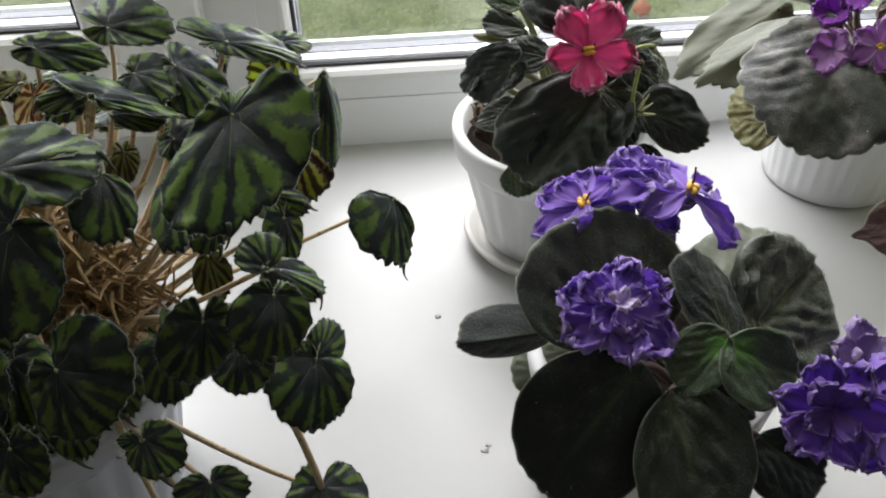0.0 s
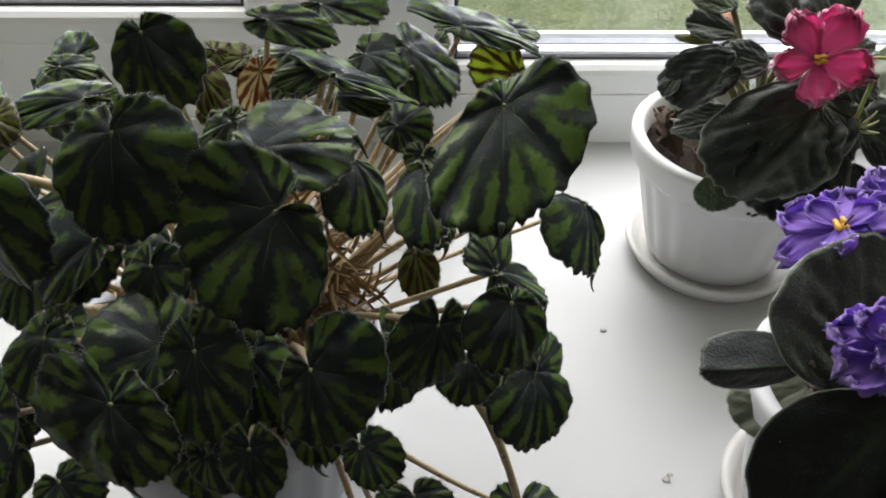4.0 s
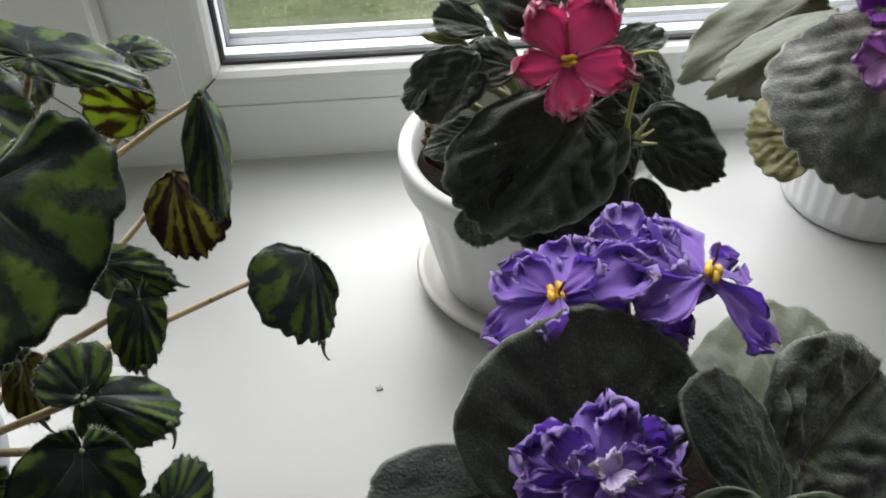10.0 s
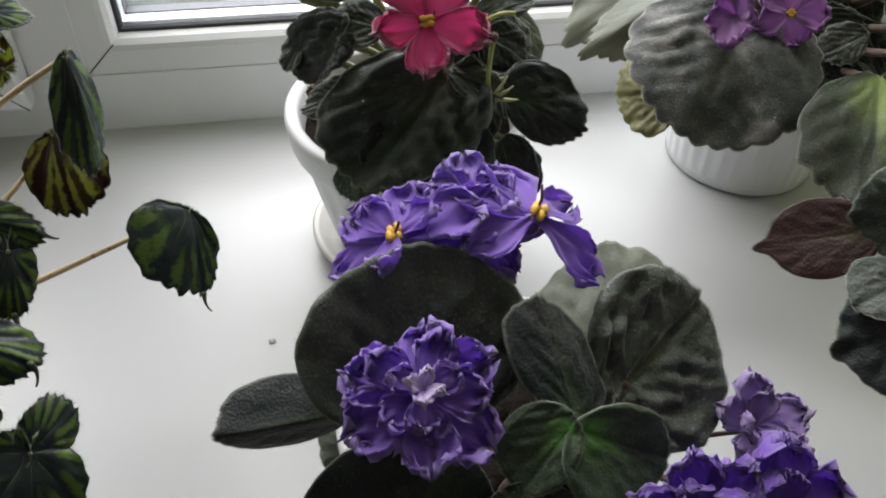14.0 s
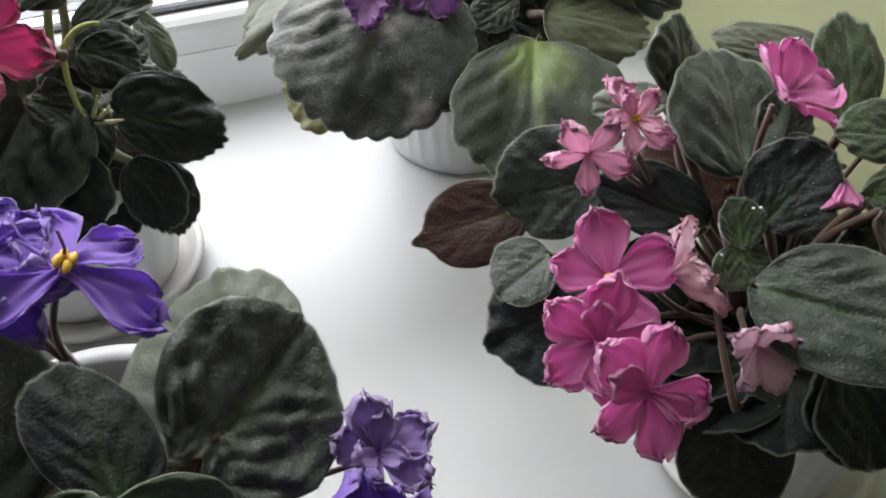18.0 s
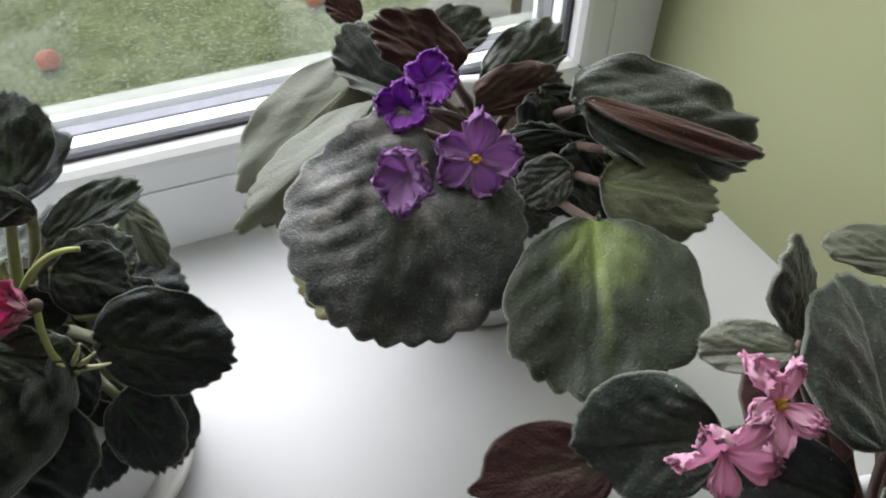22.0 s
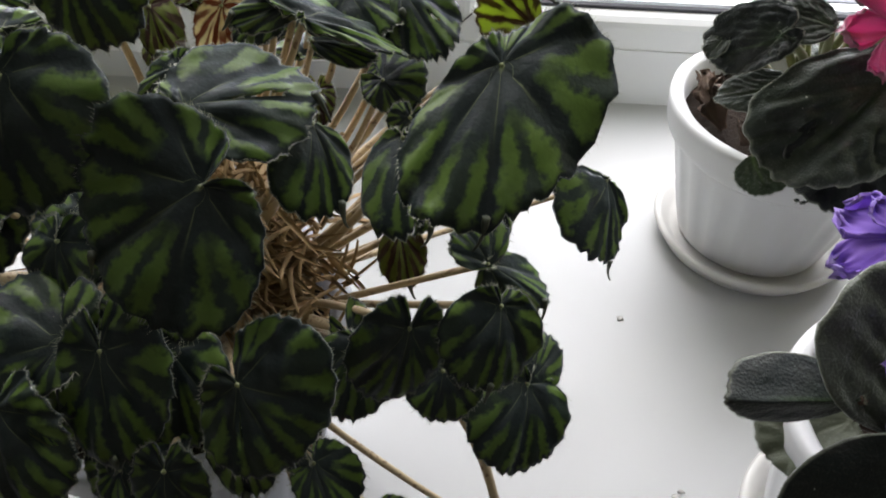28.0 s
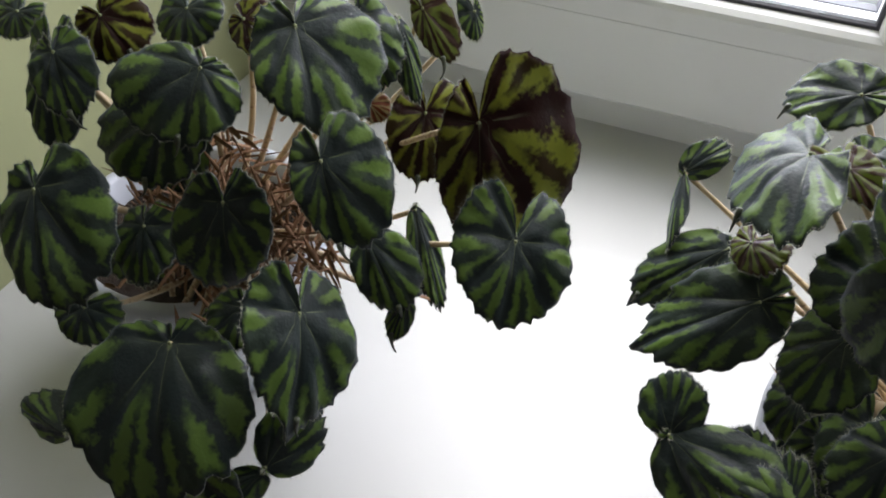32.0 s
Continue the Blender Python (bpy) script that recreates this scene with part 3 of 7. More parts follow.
    for hf, h0, h1, wide in holes:
        for s in range(spokes):
            for k in range(1, rings - 1):
                du, dv = ((k + 0.5) / rings - (h0 + h1) / 2) / ((h1 - h0) / 2), (lay[s][0] - hf) / wide
                if du * du + dv * dv < 0.55 + 0.9 * noise.noise(off + Vector((k * 0.7, s * 0.9, 4))):
                    gone.add((k, s))
    faces, index = [], []
    ring = lambda k, s: 1 + (k - 1) * spokes + s % spokes  # noqa: E731
    for s in range(spokes):
        faces.append((0, ring(1, s), ring(1, s + 1)))
        for k in range(1, rings):
            if (k, s) not in gone:
                faces.append((ring(k, s), ring(k + 1, s), ring(k + 1, s + 1), ring(k, s + 1)))
    tops = len(faces)
    for i in range(n):
        verts.append(Vector(verts[i]) - normal * thick)
    polar, flat = polar + polar, flat + flat
    faces += [tuple(n + i for i in reversed(fc)) for fc in faces[:tops]]
    for s in range(spokes):
        faces.append((ring(rings, s), n + ring(rings, s), n + ring(rings, s + 1), ring(rings, s + 1)))
    if axis.cross(side).dot(normal) < 0:
        faces = [tuple(reversed(fc)) for fc in faces]
    index = [0] * tops + [1] * tops + [0] * spokes
    # fine silvery hairs along the rim
    per = 4 if style == "violet" else 2
    for s in range(spokes * per):
        k = s // per
        w = (s % per) / per
        p = Vector(verts[ring(rings, k)]).lerp(Vector(verts[ring(rings, k + 1)]), w)
        q = Vector(verts[ring(rings - 1, k)])
        d = (p - q).normalized()
        ln = rng.uniform(0.0006, 0.0013) if style == "violet" else rng.uniform(0.0006, 0.0021)
        t = d.cross(normal).normalized() * 0.00011
        d = (d + normal * rng.uniform(-0.5, 0.5) + t * rng.uniform(-5000, 5000)).normalized()
        j = len(verts)
        verts += [p - t, p + t, p + d * ln]
        polar += [(0, 1)] * 3
        flat += [(0, 0)] * 3
        faces.append((j, j + 1, j + 2))
        index.append(2)
    return mesh_of(name, verts, faces, [top, under, M["hair"] if style == "violet" else M["fringe"]], index, layers={"polar": polar, "flat": flat})


class Plant:
    """One plant: an Empty at its crown that carries leaves, stalks and flowers."""

    def __init__(self, name, crown, label, category, group, top, under, stem, style, stalk=0.0019):
        self.root = new(name)
        self.root.location = crown
        self.root.empty_display_size = 0.02
        tagged(self.root, label, category, group)
        self.crown = Vector(crown)
        self.top, self.under, self.stem, self.style, self.stalk = top, under, stem, style, stalk
        self.count = 0

    def leaf(self, base, axis, side, top=None, under=None, arch=0.35, root=None, stalk=True, label="", **shape):
        self.count += 1
        base = Vector(base)
        me = leaf_mesh("leaf", axis, side, M[top or self.top], M[under or self.under], self.count * 7 + len(self.root.name), self.style, **shape)
        ob = part("leaf", me, self.root, label)
        ob.location = base - self.crown
        if stalk:
            start = (Vector(root) if root else self.crown) - base
            a = Vector(axis)
            n = a.cross(Vector(side)).normalized()
            if n.z < 0:
                n = -n
            span = start.length
            ctrl = -n * span * arch * 0.8 + start * 0.35 + Vector((0, 0, span * (0.05 if self.style == "begonia" else 0.16)))
            end = -n * 0.0008
            rng = random.Random(self.count)
            start = start + Vector((rng.uniform(-1, 1), rng.uniform(-1, 1), 0)) * 0.010
            path = bend(start, ctrl, end, 10)
            thick = [self.stalk * (1.25 - 0.45 * i / 9) for i in range(10)]
            part("petiole", tube_mesh("petiole", path, thick, M[self.stem], 7, 0.25), ob)
            if self.style == "begonia":
                if rng.random() < 0.55 and shape.get("back", 0) < 0.75:
                    droop = shape.get("droop", 0.1) * math.sqrt(a.length * Vector(side).length)
                    tip = a * 1.02 - n * (droop + 0.0006)
                    d = (a.normalized() * 0.5 - n * 0.6 + Vector((0, 0, -0.5))).normalized()
                    s = Vector(side).normalized() * rng.uniform(-0.004, 0.004)
                    part("leaf_tail", tube_mesh("leaf_tail", bend(tip - d * 0.003, tip + d * 0.004, tip + d * 0.006 + s, 6), [0.0012, 0.0010, 0.0007, 0.0005, 0.0004, 0.0003], M["begonia_tail"], 5), ob)
                part("leaf_joint", blob("leaf_joint", self.stalk * 0.5, M["begonia_hub"], self.count), ob)
        return ob

    def stalk_to(self, name, points, r0, r1, material, label=""):
        pts = [Vector(p) - self.crown for p in points]
        if len(pts) == 3:
            pts = bend(*pts, 10)
        k = len(pts) - 1
        me = tube_mesh(name, pts, [r0 + (r1 - r0) * i / k for i in range(k + 1)], M[material], 7, 0.3)
        return part(name, me, self.root, label)


def blob(name, r, material, seed, squash=(1, 1, 1), rough=0.25, sub=2):
    bm = bmesh.new()
    bmesh.ops.create_icosphere(bm, subdivisions=sub, radius=r)
    off = Vector((seed * 1.7, seed * 0.3, 0))
    for v in bm.verts:
        k = 1 + rough * noise.noise(v.co.normalized() * 2 + off)
        v.co = Vector((v.co.x * squash[0], v.co.y * squash[1], v.co.z * squash[2])) * k
    me = bpy.data.meshes.new(name)
    bm.to_mesh(me)
    bm.free()
    me.materials.append(material)
    me.polygons.foreach_set("use_smooth", [True] * len(me.polygons))
    return me


def petal_mesh(name, length, width, material, seed, ruffle=0.12, curl=0.2, cupped=0.15, notch=0.0, nu=19, nv=57):
    """A petal from the origin along +x, face up (+z), with a wavy rim."""
    rng = random.Random(seed)
    off = Vector((rng.uniform(0, 40), rng.uniform(0, 40), 0))
    verts, flat = [], []
    for i in range(nu):
        u = i / (nu - 1)
        for j in range(nv):
            v = 2 * j / (nv - 1) - 1
            w = width * 0.5 * (0.26 + 0.74 * smooth01(u, 0.0, 0.70)) * (1.0 if u < 0.62 else math.sqrt(max(0.0, 1 - ((u - 0.62) / 0.385) ** 2)))
            tip = 1 - 0.06 * v * v * u - notch * math.exp(-(v / 0.18) ** 2) * u
            rim = max(smooth01(abs(v), 0.35, 1.0) * smooth01(u, 0.15, 0.6), smooth01(u, 0.55, 1.0))
            hem = max(smooth01(abs(v), 0.62, 1.0) * smooth01(u, 0.25, 0.6), smooth01(u, 0.72, 1.0))
            along = v * (1.6 + 2.0 * u) + off.x
            jag = 1 + ruffle * (0.42 * rim * noise.noise(off + Vector((v * 4, u * 4, 9))) + 0.55 * hem * noise.noise(off + Vector((v * 13, u * 11, 4))) + 0.45 * hem * noise.noise(off + Vector((v * 29, u * 23, 14))))
            x, y = length * u * tip * jag, w * v * jag
            z = length * (curl * u * u * -0.6 + cupped * v * v * u + 0.07 * noise.noise(off + Vector((u * 1.8, v * 1.8, 2))))
            z += length * ruffle * (rim * (0.32 * math.sin(along * 2.6) + 0.5 * noise.noise(off + Vector((u * 2.6, v * 3.6, 0)))) + hem * (0.26 * math.sin(v * 15 + off.y) + 0.5 * noise.noise(off + Vector((u * 8, v * 12, 3))) + 0.2 * noise.noise(off + Vector((u * 14, v * 25, 6)))))
            verts.append((x, y, z))
            flat.append((u, v * 0.5 + 0.5))
    faces = [(i * nv + j, (i + 1) * nv + j, (i + 1) * nv + j + 1, i * nv + j + 1) for i in range(nu - 1) for j in range(nv - 1)]
    n, m = len(verts), len(faces)
    verts += [(x, y, z - 0.00035) for x, y, z in verts]
    flat = flat + flat
    faces += [tuple(n + k for k in reversed(f)) for f in faces]
    edge = [i * nv for i in range(nu)] + [(nu - 1) * nv + j for j in range(1, nv)] + [i * nv + nv - 1 for i in range(nu - 2, -1, -1)]
    faces += [(a, n + a, n + b, b) for a, b in zip(edge, edge[1:])]
    return mesh_of(name, verts, faces, [material], layers={"flat": flat})


def flower(plant, centre, facing, size, material, seed, layers=((5, 1.0, 0.15),), ruffle=0.12, spin=0.0, stamen=True,
           label="", wide=0.85, curl=0.2, missing=(), style=0.0, calyx=True, mats=(), tumble=10.0):
    """layers: (petals, length, lift) from the outside in."""
    facing = Vector(facing).normalized()
    turn = facing.to_track_quat("Z", "Y").to_matrix().to_4x4()
    head = part("flower", blob("receptacle", size * 0.035, M["calyx"], seed, (1, 1, 0.7)), plant.root, label)
    head.matrix_local = Matrix.Translation(Vector(centre) - plant.crown) @ turn
    rng = random.Random(seed)
    k = 0
    for row, (count, long, lift) in enumerate(layers):
        tint = mats[row] if row < len(mats) else material
        for i in range(count):
            k += 1
            if k in missing:
                continue
            a = 2 * math.pi * (i + 0.5 * (row % 2)) / count + spin + rng.uniform(-0.14, 0.14)
            ln = size * 0.5 * long * rng.uniform(0.92, 1.08) * (0.86 if count == 5 and i in (2, 3) else 1.0)
            me = petal_mesh("petal", ln, ln * wide * rng.uniform(0.95, 1.15) * (1.15 if count <= 6 else 1.0), M[tint], seed * 31 + k, ruffle, curl)
            ob = part("petal", me, head)
            ob.matrix_local = pose(0, 0, 0.0008 * k * size / 0.05 * 0.4, 0, 0, math.degrees(a)) @ pose(0, 0, 0, rng.uniform(-tumble, tumble), -math.degrees(lift) + rng.uniform(-tumble, tumble) * 0.6, 0)
    if stamen:
        for i in range(4):
            a = 1.6 * i + spin
            ob = part("anther", blob("anther", size * 0.031, M["anther"], seed + i, (1.35, 0.75, 0.8)), head)
            ob.location = (math.cos(a) * size * 0.034, math.sin(a) * size * 0.034, size * (0.070 + 0.010 * (i % 2)))
    if style:
        part("style", tube_mesh("style", [(0, 0, 0), (0.002, 0.001, style * 0.6), (0.003, 0.004, style)], [0.0006, 0.0005, 0.0005], M["style"], 5), head)
    return head


# ---- the setting ----
def mitred(parent, name, x0, x1, z0, z1, profile, material, label=""):
    """Four bars with mitred corners round a rectangle; profile: (inset, y)."""
    for ax, az, bx, bz in ((x0, z0, x1, z0), (x1, z0, x1, z1), (x1, z1, x0, z1), (x0, z1, x0, z0)):
        ends = []
        for px, pz in ((ax, az), (bx, bz)):
            sx, sz = (1 if px == x0 else -1), (1 if pz == z0 else -1)
            ends.append([Vector((px + sx * d, y, pz + sz * d)) for d, y in profile])
        n = len(profile)
        faces = [(i, (i + 1) % n, n + (i + 1) % n, n + i) for i in range(n)] + [tuple(range(n))[::-1], tuple(range(n, 2 * n))]
        me = mesh_of(name, ends[0] + ends[1], faces, [material], smooth=False)
        bm = bmesh.new()
        bm.from_mesh(me)
        bmesh.ops.recalc_face_normals(bm, faces=bm.faces)
        bm.to_mesh(me)
        bm.free()
        part(name, me, parent, label)


def structure(name, me, label):
    ob = new(name, me)
    tagged(ob, label, "", "", "structure")
    return ob


X_L, X_R, ROOM_Y = -0.64, 0.503, -0.44

# window sill, a thick board with a rounded nose
nose = [Vector((0, 0.0, 0)), Vector((0, -0.452, 0)), Vector((0, -0.462, -0.003)), Vector((0, -0.468, -0.011)), Vector((0, -0.468, -0.030)), Vector((0, -0.462, -0.038)), Vector((0, -0.440, -0.040)), Vector((0, 0.0, -0.040))]
structure("window_sill", extrude_profile("window_sill", nose, Vector((X_L - 0.02, 0, 0)), Vector((X_R + 0.02, 0, 0)), M["sill"]), "glossy white plastic window sill with faint dust")

# walls, floor and ceiling of the room
structure("wall_east", box("wall_east", (X_R, ROOM_Y, -0.041), (X_R + 0.18, 0.07, 1.55), M["wall"], 0.004), "pale green painted window reveal")
structure("wall_west", box("wall_west", (X_L - 0.18, ROOM_Y, -0.041), (X_L, 0.07, 1.55), M["wall"], 0.004), "pale green painted window reveal")
structure("wall_lintel", box("wall_lintel", (X_L, ROOM_Y, 1.36), (X_R, 0.07, 1.55), M["wall"], 0.004), "pale green painted head of the window niche")
structure("wall_north_below", box("wall_north_below", (-2.2, ROOM_Y, -0.90), (2.2, 0.25, -0.041), M["room"], 0), "painted wall under the window sill")
structure("wall_north_left", box("wall_north_left", (-2.2, ROOM_Y, -0.041), (X_L - 0.181, 0.25, 1.75), M["wall"], 0), "pale green wall beside the window")
structure("wall_north_right", box("wall_north_right", (X_R + 0.181, ROOM_Y, -0.041), (2.2, 0.25, 1.75), M["wall"], 0), "pale green wall beside the window")
structure("wall_north_above", box("wall_north_above", (X_L - 0.18, ROOM_Y, 1.551), (X_R + 0.18, 0.25, 1.75), M["wall"], 0), "pale green wall above the window")
structure("wall_south", box("wall_south", (-2.2, -3.4, -0.90), (2.2, -3.3, 1.75), M["room"], 0), "plain painted wall of the room")
structure("wall_room_left", box("wall_room_left", (-2.3, -3.4, -0.90), (-2.2, 0.25, 1.75), M["room"], 0), "plain painted wall of the room")
structure("wall_room_right", box("wall_room_right", (2.2, -3.4, -0.90), (2.3, 0.25, 1.75), M["room"], 0), "plain painted wall of the room")
structure("floor", box("floor", (-2.3, -3.4, -1.0), (2.3, ROOM_Y, -0.90), M["floor"], 0), "brown wooden room floor")
structure("ceiling", box("ceiling", (-2.3, -3.4, 1.75), (2.3, 0.25, 1.85), M["ceiling"], 0), "white ceiling")

# window: one fixed frame, a fixed pane and an opening sash
frame_root = new("window_1")
tagged(frame_root, "white plastic window frame with a fixed pane and a closed sash", "window", "", "structure")
TOP = 1.355
SEAM_L, SEAM_R, SEAM_B = -0.084, 0.466, 0.0432
part("frame_rail", box("frame_rail", (X_L, 0.0, -0.0030), (X_R, 0.075, SEAM_B), M["pvc"], 0.0012), frame_root)
part("frame_head", box("frame_head", (X_L, 0.0, TOP - 0.05), (X_R, 0.075, TOP), M["pvc"], 0.0012), frame_root)
part("frame_mullion", box("frame_mullion", (-0.165, 0.0, SEAM_B + 0.0004), (SEAM_L, 0.075, TOP - 0.0504), M["pvc"], 0.0008), frame_root)
part("frame_jamb", box("frame_jamb", (SEAM_R, 0.0, SEAM_B + 0.0004), (X_R, 0.075, TOP - 0.0504), M["pvc"], 0.0012), frame_root)
part("frame_jamb", box("frame_jamb", (X_L, 0.0, SEAM_B + 0.0004), (X_L + 0.05, 0.075, TOP - 0.0504), M["pvc"], 0.0012), frame_root)
BEAD = [(0.0, 0.0), (0.0150, 0.0), (0.0185, 0.0012), (0.0215, 0.0045), (0.0230, 0.0095), (0.0230, 0.0140), (0.0, 0.0140)]
GASKET = [(0.0180, 0.0100), (0.0252, 0.0102), (0.0262, 0.0125), (0.0252, 0.0148), (0.0180, 0.0148)]
SPACER = [(0.0140, 0.0200), (0.0250, 0.0200), (0.0250, 0.0300), (0.0140, 0.0300)]
SEAL = [(0.0120, 0.0310), (0.0256, 0.0312), (0.0262, 0.0390), (0.0120, 0.0390)]
LEDGE = [(0.0, 0.0470), (0.0262, 0.0470), (0.0240, 0.0560), (0.0, 0.0640)]


def glazing(parent, x0, x1, z0, z1, y):
    for nm, prof, mat, lab in (("glazing_bead", BEAD, "pvc", ""), ("gasket", GASKET, "gasket", "black rubber gasket"), ("spacer_bar", SPACER, "spacer", "bright aluminium spacer bar"),
                               ("outer_seal", SEAL, "grey_seal", "grey outer seal"), ("outer_ledge", LEDGE, "pvc", "")):
        mitred(parent, nm, x0, x1, z0, z1, [(d, v + y) for d, v in prof], M[mat], lab)
    for k in (0.0165, 0.0415):
        pane = part("pane", box("pane", (x0 + 0.008, y + k, z0 + 0.008), (x1 - 0.008, y + k + 0.003, z1 - 0.008), M["glass"], 0), parent, "clear glass pane")
        pane.visible_shadow = False


glazing(frame_root, SEAM_L, SEAM_R, SEAM_B, TOP - 0.0504, 0.0006)

sash = new("window_2")
tagged(sash, "closed white plastic opening sash with mitred corners", "window sash", "", "structure")
SX0, SX1, SZ0, SZ1, SY = X_L + 0.03, -0.1205, 0.0305, TOP - 0.03, -0.0180
SASH = [(0.0, SY + 0.0025), (0.0025, SY), (0.0620, SY), (0.0620, -0.0015), (0.0, -0.0015)]
mitred(sash, "sash_bar", SX0, SX1, SZ0, SZ1, SASH, M["pvc"])
glazing(sash, SX0 + 0.0622, SX1 - 0.0622, SZ0 + 0.0622, SZ1 - 0.0622, SY + 0.0003)

# the dark hairline where the bars meet at the corners of the frame and of the sash
def mitre_joint(parent, x, z, sx, sz, long, y):
    d = Vector((sx, 0, sz)).normalized()
    n = Vector((-d.z, 0, d.x)) * 0.00035
    a, b = Vector((x, y, z)) + d * 0.0004, Vector((x, y, z)) + d * long
    depth = Vector((0, 0.0009, 0))
    prof = [a - n, a + n, b + n, b - n]
    part("mitre_joint", extrude_profile("mitre_joint", prof, Vector((0, 0, 0)), depth, M["gasket"]), parent, "dark mitre joint")


for jx, jsx in ((SEAM_L, 1), (SEAM_R, -1)):
    mitre_joint(frame_root, jx, SEAM_B, jsx, 1, 0.0285, -0.0002)
for jx, jsx in ((SX0, 1), (SX1, -1)):
    mitre_joint(sash, jx, SZ0, jsx, 1, 0.087, SY - 0.0004)

# garden outside
ground = structure("ground", box("ground", (-300, 0.26, -1.20), (300, 600, -1.15), M["grass"], 0), "mown green lawn outside the window")
rng = np.random.default_rng(5)
count = 26000
gx, gy = rng.uniform(-1.8, 3.6, count), rng.uniform(0.5, 6.5, count)
lean, wide, tall = rng.uniform(-0.05, 0.05, (count, 2)), rng.uniform(0.004, 0.009, count), rng.uniform(0.004, 0.010, count)
turn = rng.uniform(0, math.pi, count)
tri = np.zeros((count, 3, 3))
tri[:, 0] = np.stack([gx - wide * np.cos(turn), gy - wide * np.sin(turn), np.full(count, -1.152)], 1)
tri[:, 1] = np.stack([gx + wide * np.cos(turn), gy + wide * np.sin(turn), np.full(count, -1.152)], 1)
tri[:, 2] = np.stack([gx + lean[:, 0], gy + lean[:, 1], -1.15 + tall], 1)
blades = bpy.data.meshes.new("grass")
blades.from_pydata(tri.reshape(-1, 3).tolist(), [], np.arange(count * 3).reshape(-1, 3).tolist())
blades.materials.append(M["grass"])
tagged(new("grass", blades), "short blades of lawn grass", "grass", "", "stuff")


def apple(x, y, r, seed):
    ob = new("fallen_apple", blob("fallen_apple", r, M["apple"], seed, (1, 1, 0.88), 0.12, 3))
    ob.location = (x, y, -1.15 + r * 0.8)
    tagged(ob, "blurred pinkish red fallen apple on the lawn", "apple", "apples on the lawn")


# ---- pots ----
def pot(name, centre, base_r, top_r, height, label, material="pot", band=0.019, flutes=20, depth=0.010, soil=0.016, wall=0.0035):
    root = new(name)
    root.location = centre
    tagged(root, label, "flower pot", "flower pots on the sill")
    zb = height - band

    def fluted(a, r, z):
        k = smooth01(z, 0.004, 0.012) * (1 - smooth01(z, zb - 0.010, zb - 0.002))
        w = (a * flutes / (2 * math.pi)) % 1.0
        return 1 - depth * 2.2 * k * smooth01(abs(w - 0.5), 0.18, 0.34)

    br = top_r - (0.005 if band > 0.006 else 0.001)
    side = [(base_r + (br - base_r) * (i / 10) ** 0.9, 0.002 + (zb - 0.002) * i / 10) for i in range(11)]
    outer = [(base_r * 0.6, 0.0045), (base_r - 0.004, 0.0035), (base_r - 0.003, 0.0), (base_r, 0.002)] + side[1:]
    inner = [(br - wall, zb), (base_r - wall, 0.006), (0.001, 0.006)]
    part("body", lathe("body", outer + inner, M[material], 160, fluted), root)
    rim = [(br - wall - 0.0005, zb - 0.004), (br + 0.0004, zb - 0.003), (top_r - 0.001, zb + 0.001), (top_r, zb + 0.004), (top_r + 0.0012, height - 0.004), (top_r + 0.0008, height - 0.0012),
           (top_r - 0.001, height), (top_r - wall - 0.0012, height), (top_r - wall - 0.003, height - 0.002), (br - wall - 0.0005, zb - 0.004)]
    part("rim", lathe("rim", rim, M[material], 96), root)
    rs = br - wall + 0.001
    verts, faces = [(0, 0, height - soil)], []
    seg, rings = 48, 9
    for k in range(1, rings + 1):
        for i in range(seg):
            a = 2 * math.pi * i / seg
            r = rs * k / rings
            p = Vector((r * math.cos(a), r * math.sin(a), 0))
            z = height - soil + (0.006 * noise.noise(p * 90) + 0.004 * noise.noise(p * 260 + Vector(centre))) * (1 if k < rings else 0.3)
            verts.append((p.x, p.y, z))
    for i in range(seg):
        faces.append((0, 1 + i, 1 + (i + 1) % seg))
        for k in range(rings - 1):
            a, b = 1 + k * seg, 1 + (k + 1) * seg
            faces.append((a + i, b + i, b + (i + 1) % seg, a + (i + 1) % seg))
    part("soil", mesh_of("soil", verts, faces, [M["soil"]]), root, "dark crumbly potting soil")
    return root


def saucer(centre, r, label, h=0.012):
    prof = [(0.001, 0.004), (r * 0.80, 0.004), (r * 0.86, 0.005), (r - 0.004, h), (r - 0.001, h + 0.0008), (r + 0.0006, h - 0.001), (r - 0.002, h * 0.55), (r * 0.90, 0.001), (r * 0.88, 0.0), (0.001, 0.0)]
    ob = new("saucer", lathe("saucer", prof, M["saucer"], 96))
    ob.location = centre
    return tagged(ob, label, "saucer", "pot saucers")


# ---- plants and their pots ----
RIM = 0.088
pot("flower_pot", (0.1080, -0.1310, 0.0045), 0.042, 0.0630, RIM, "white ribbed plastic pot with a broad rim on a saucer")
saucer((0.1080, -0.1320, 0.0), 0.0560, "white plastic saucer under a ribbed pot")
pot("flower_pot", (0.338, -0.083, 0.0), 0.048, 0.060, 0.092, "white finely ribbed plastic pot under broad grey leaves", flutes=34, depth=0.006, band=0.012)
pot("flower_pot", (0.1145, -0.3250, 0.0045), 0.040, 0.0555, RIM, "white plastic pot under dark violet leaves")
saucer((0.1145, -0.3250, 0.0), 0.0500, "white plastic saucer under the purple violet's pot")
pot("flower_pot", (0.374, -0.345, 0.0045), 0.036, 0.0455, 0.070, "small bluish white plastic pot of the pink violet", band=0.008, flutes=26, depth=0.006)
saucer((0.373, -0.346, 0.0), 0.0485, "stained white plastic saucer under a small pot", 0.010)
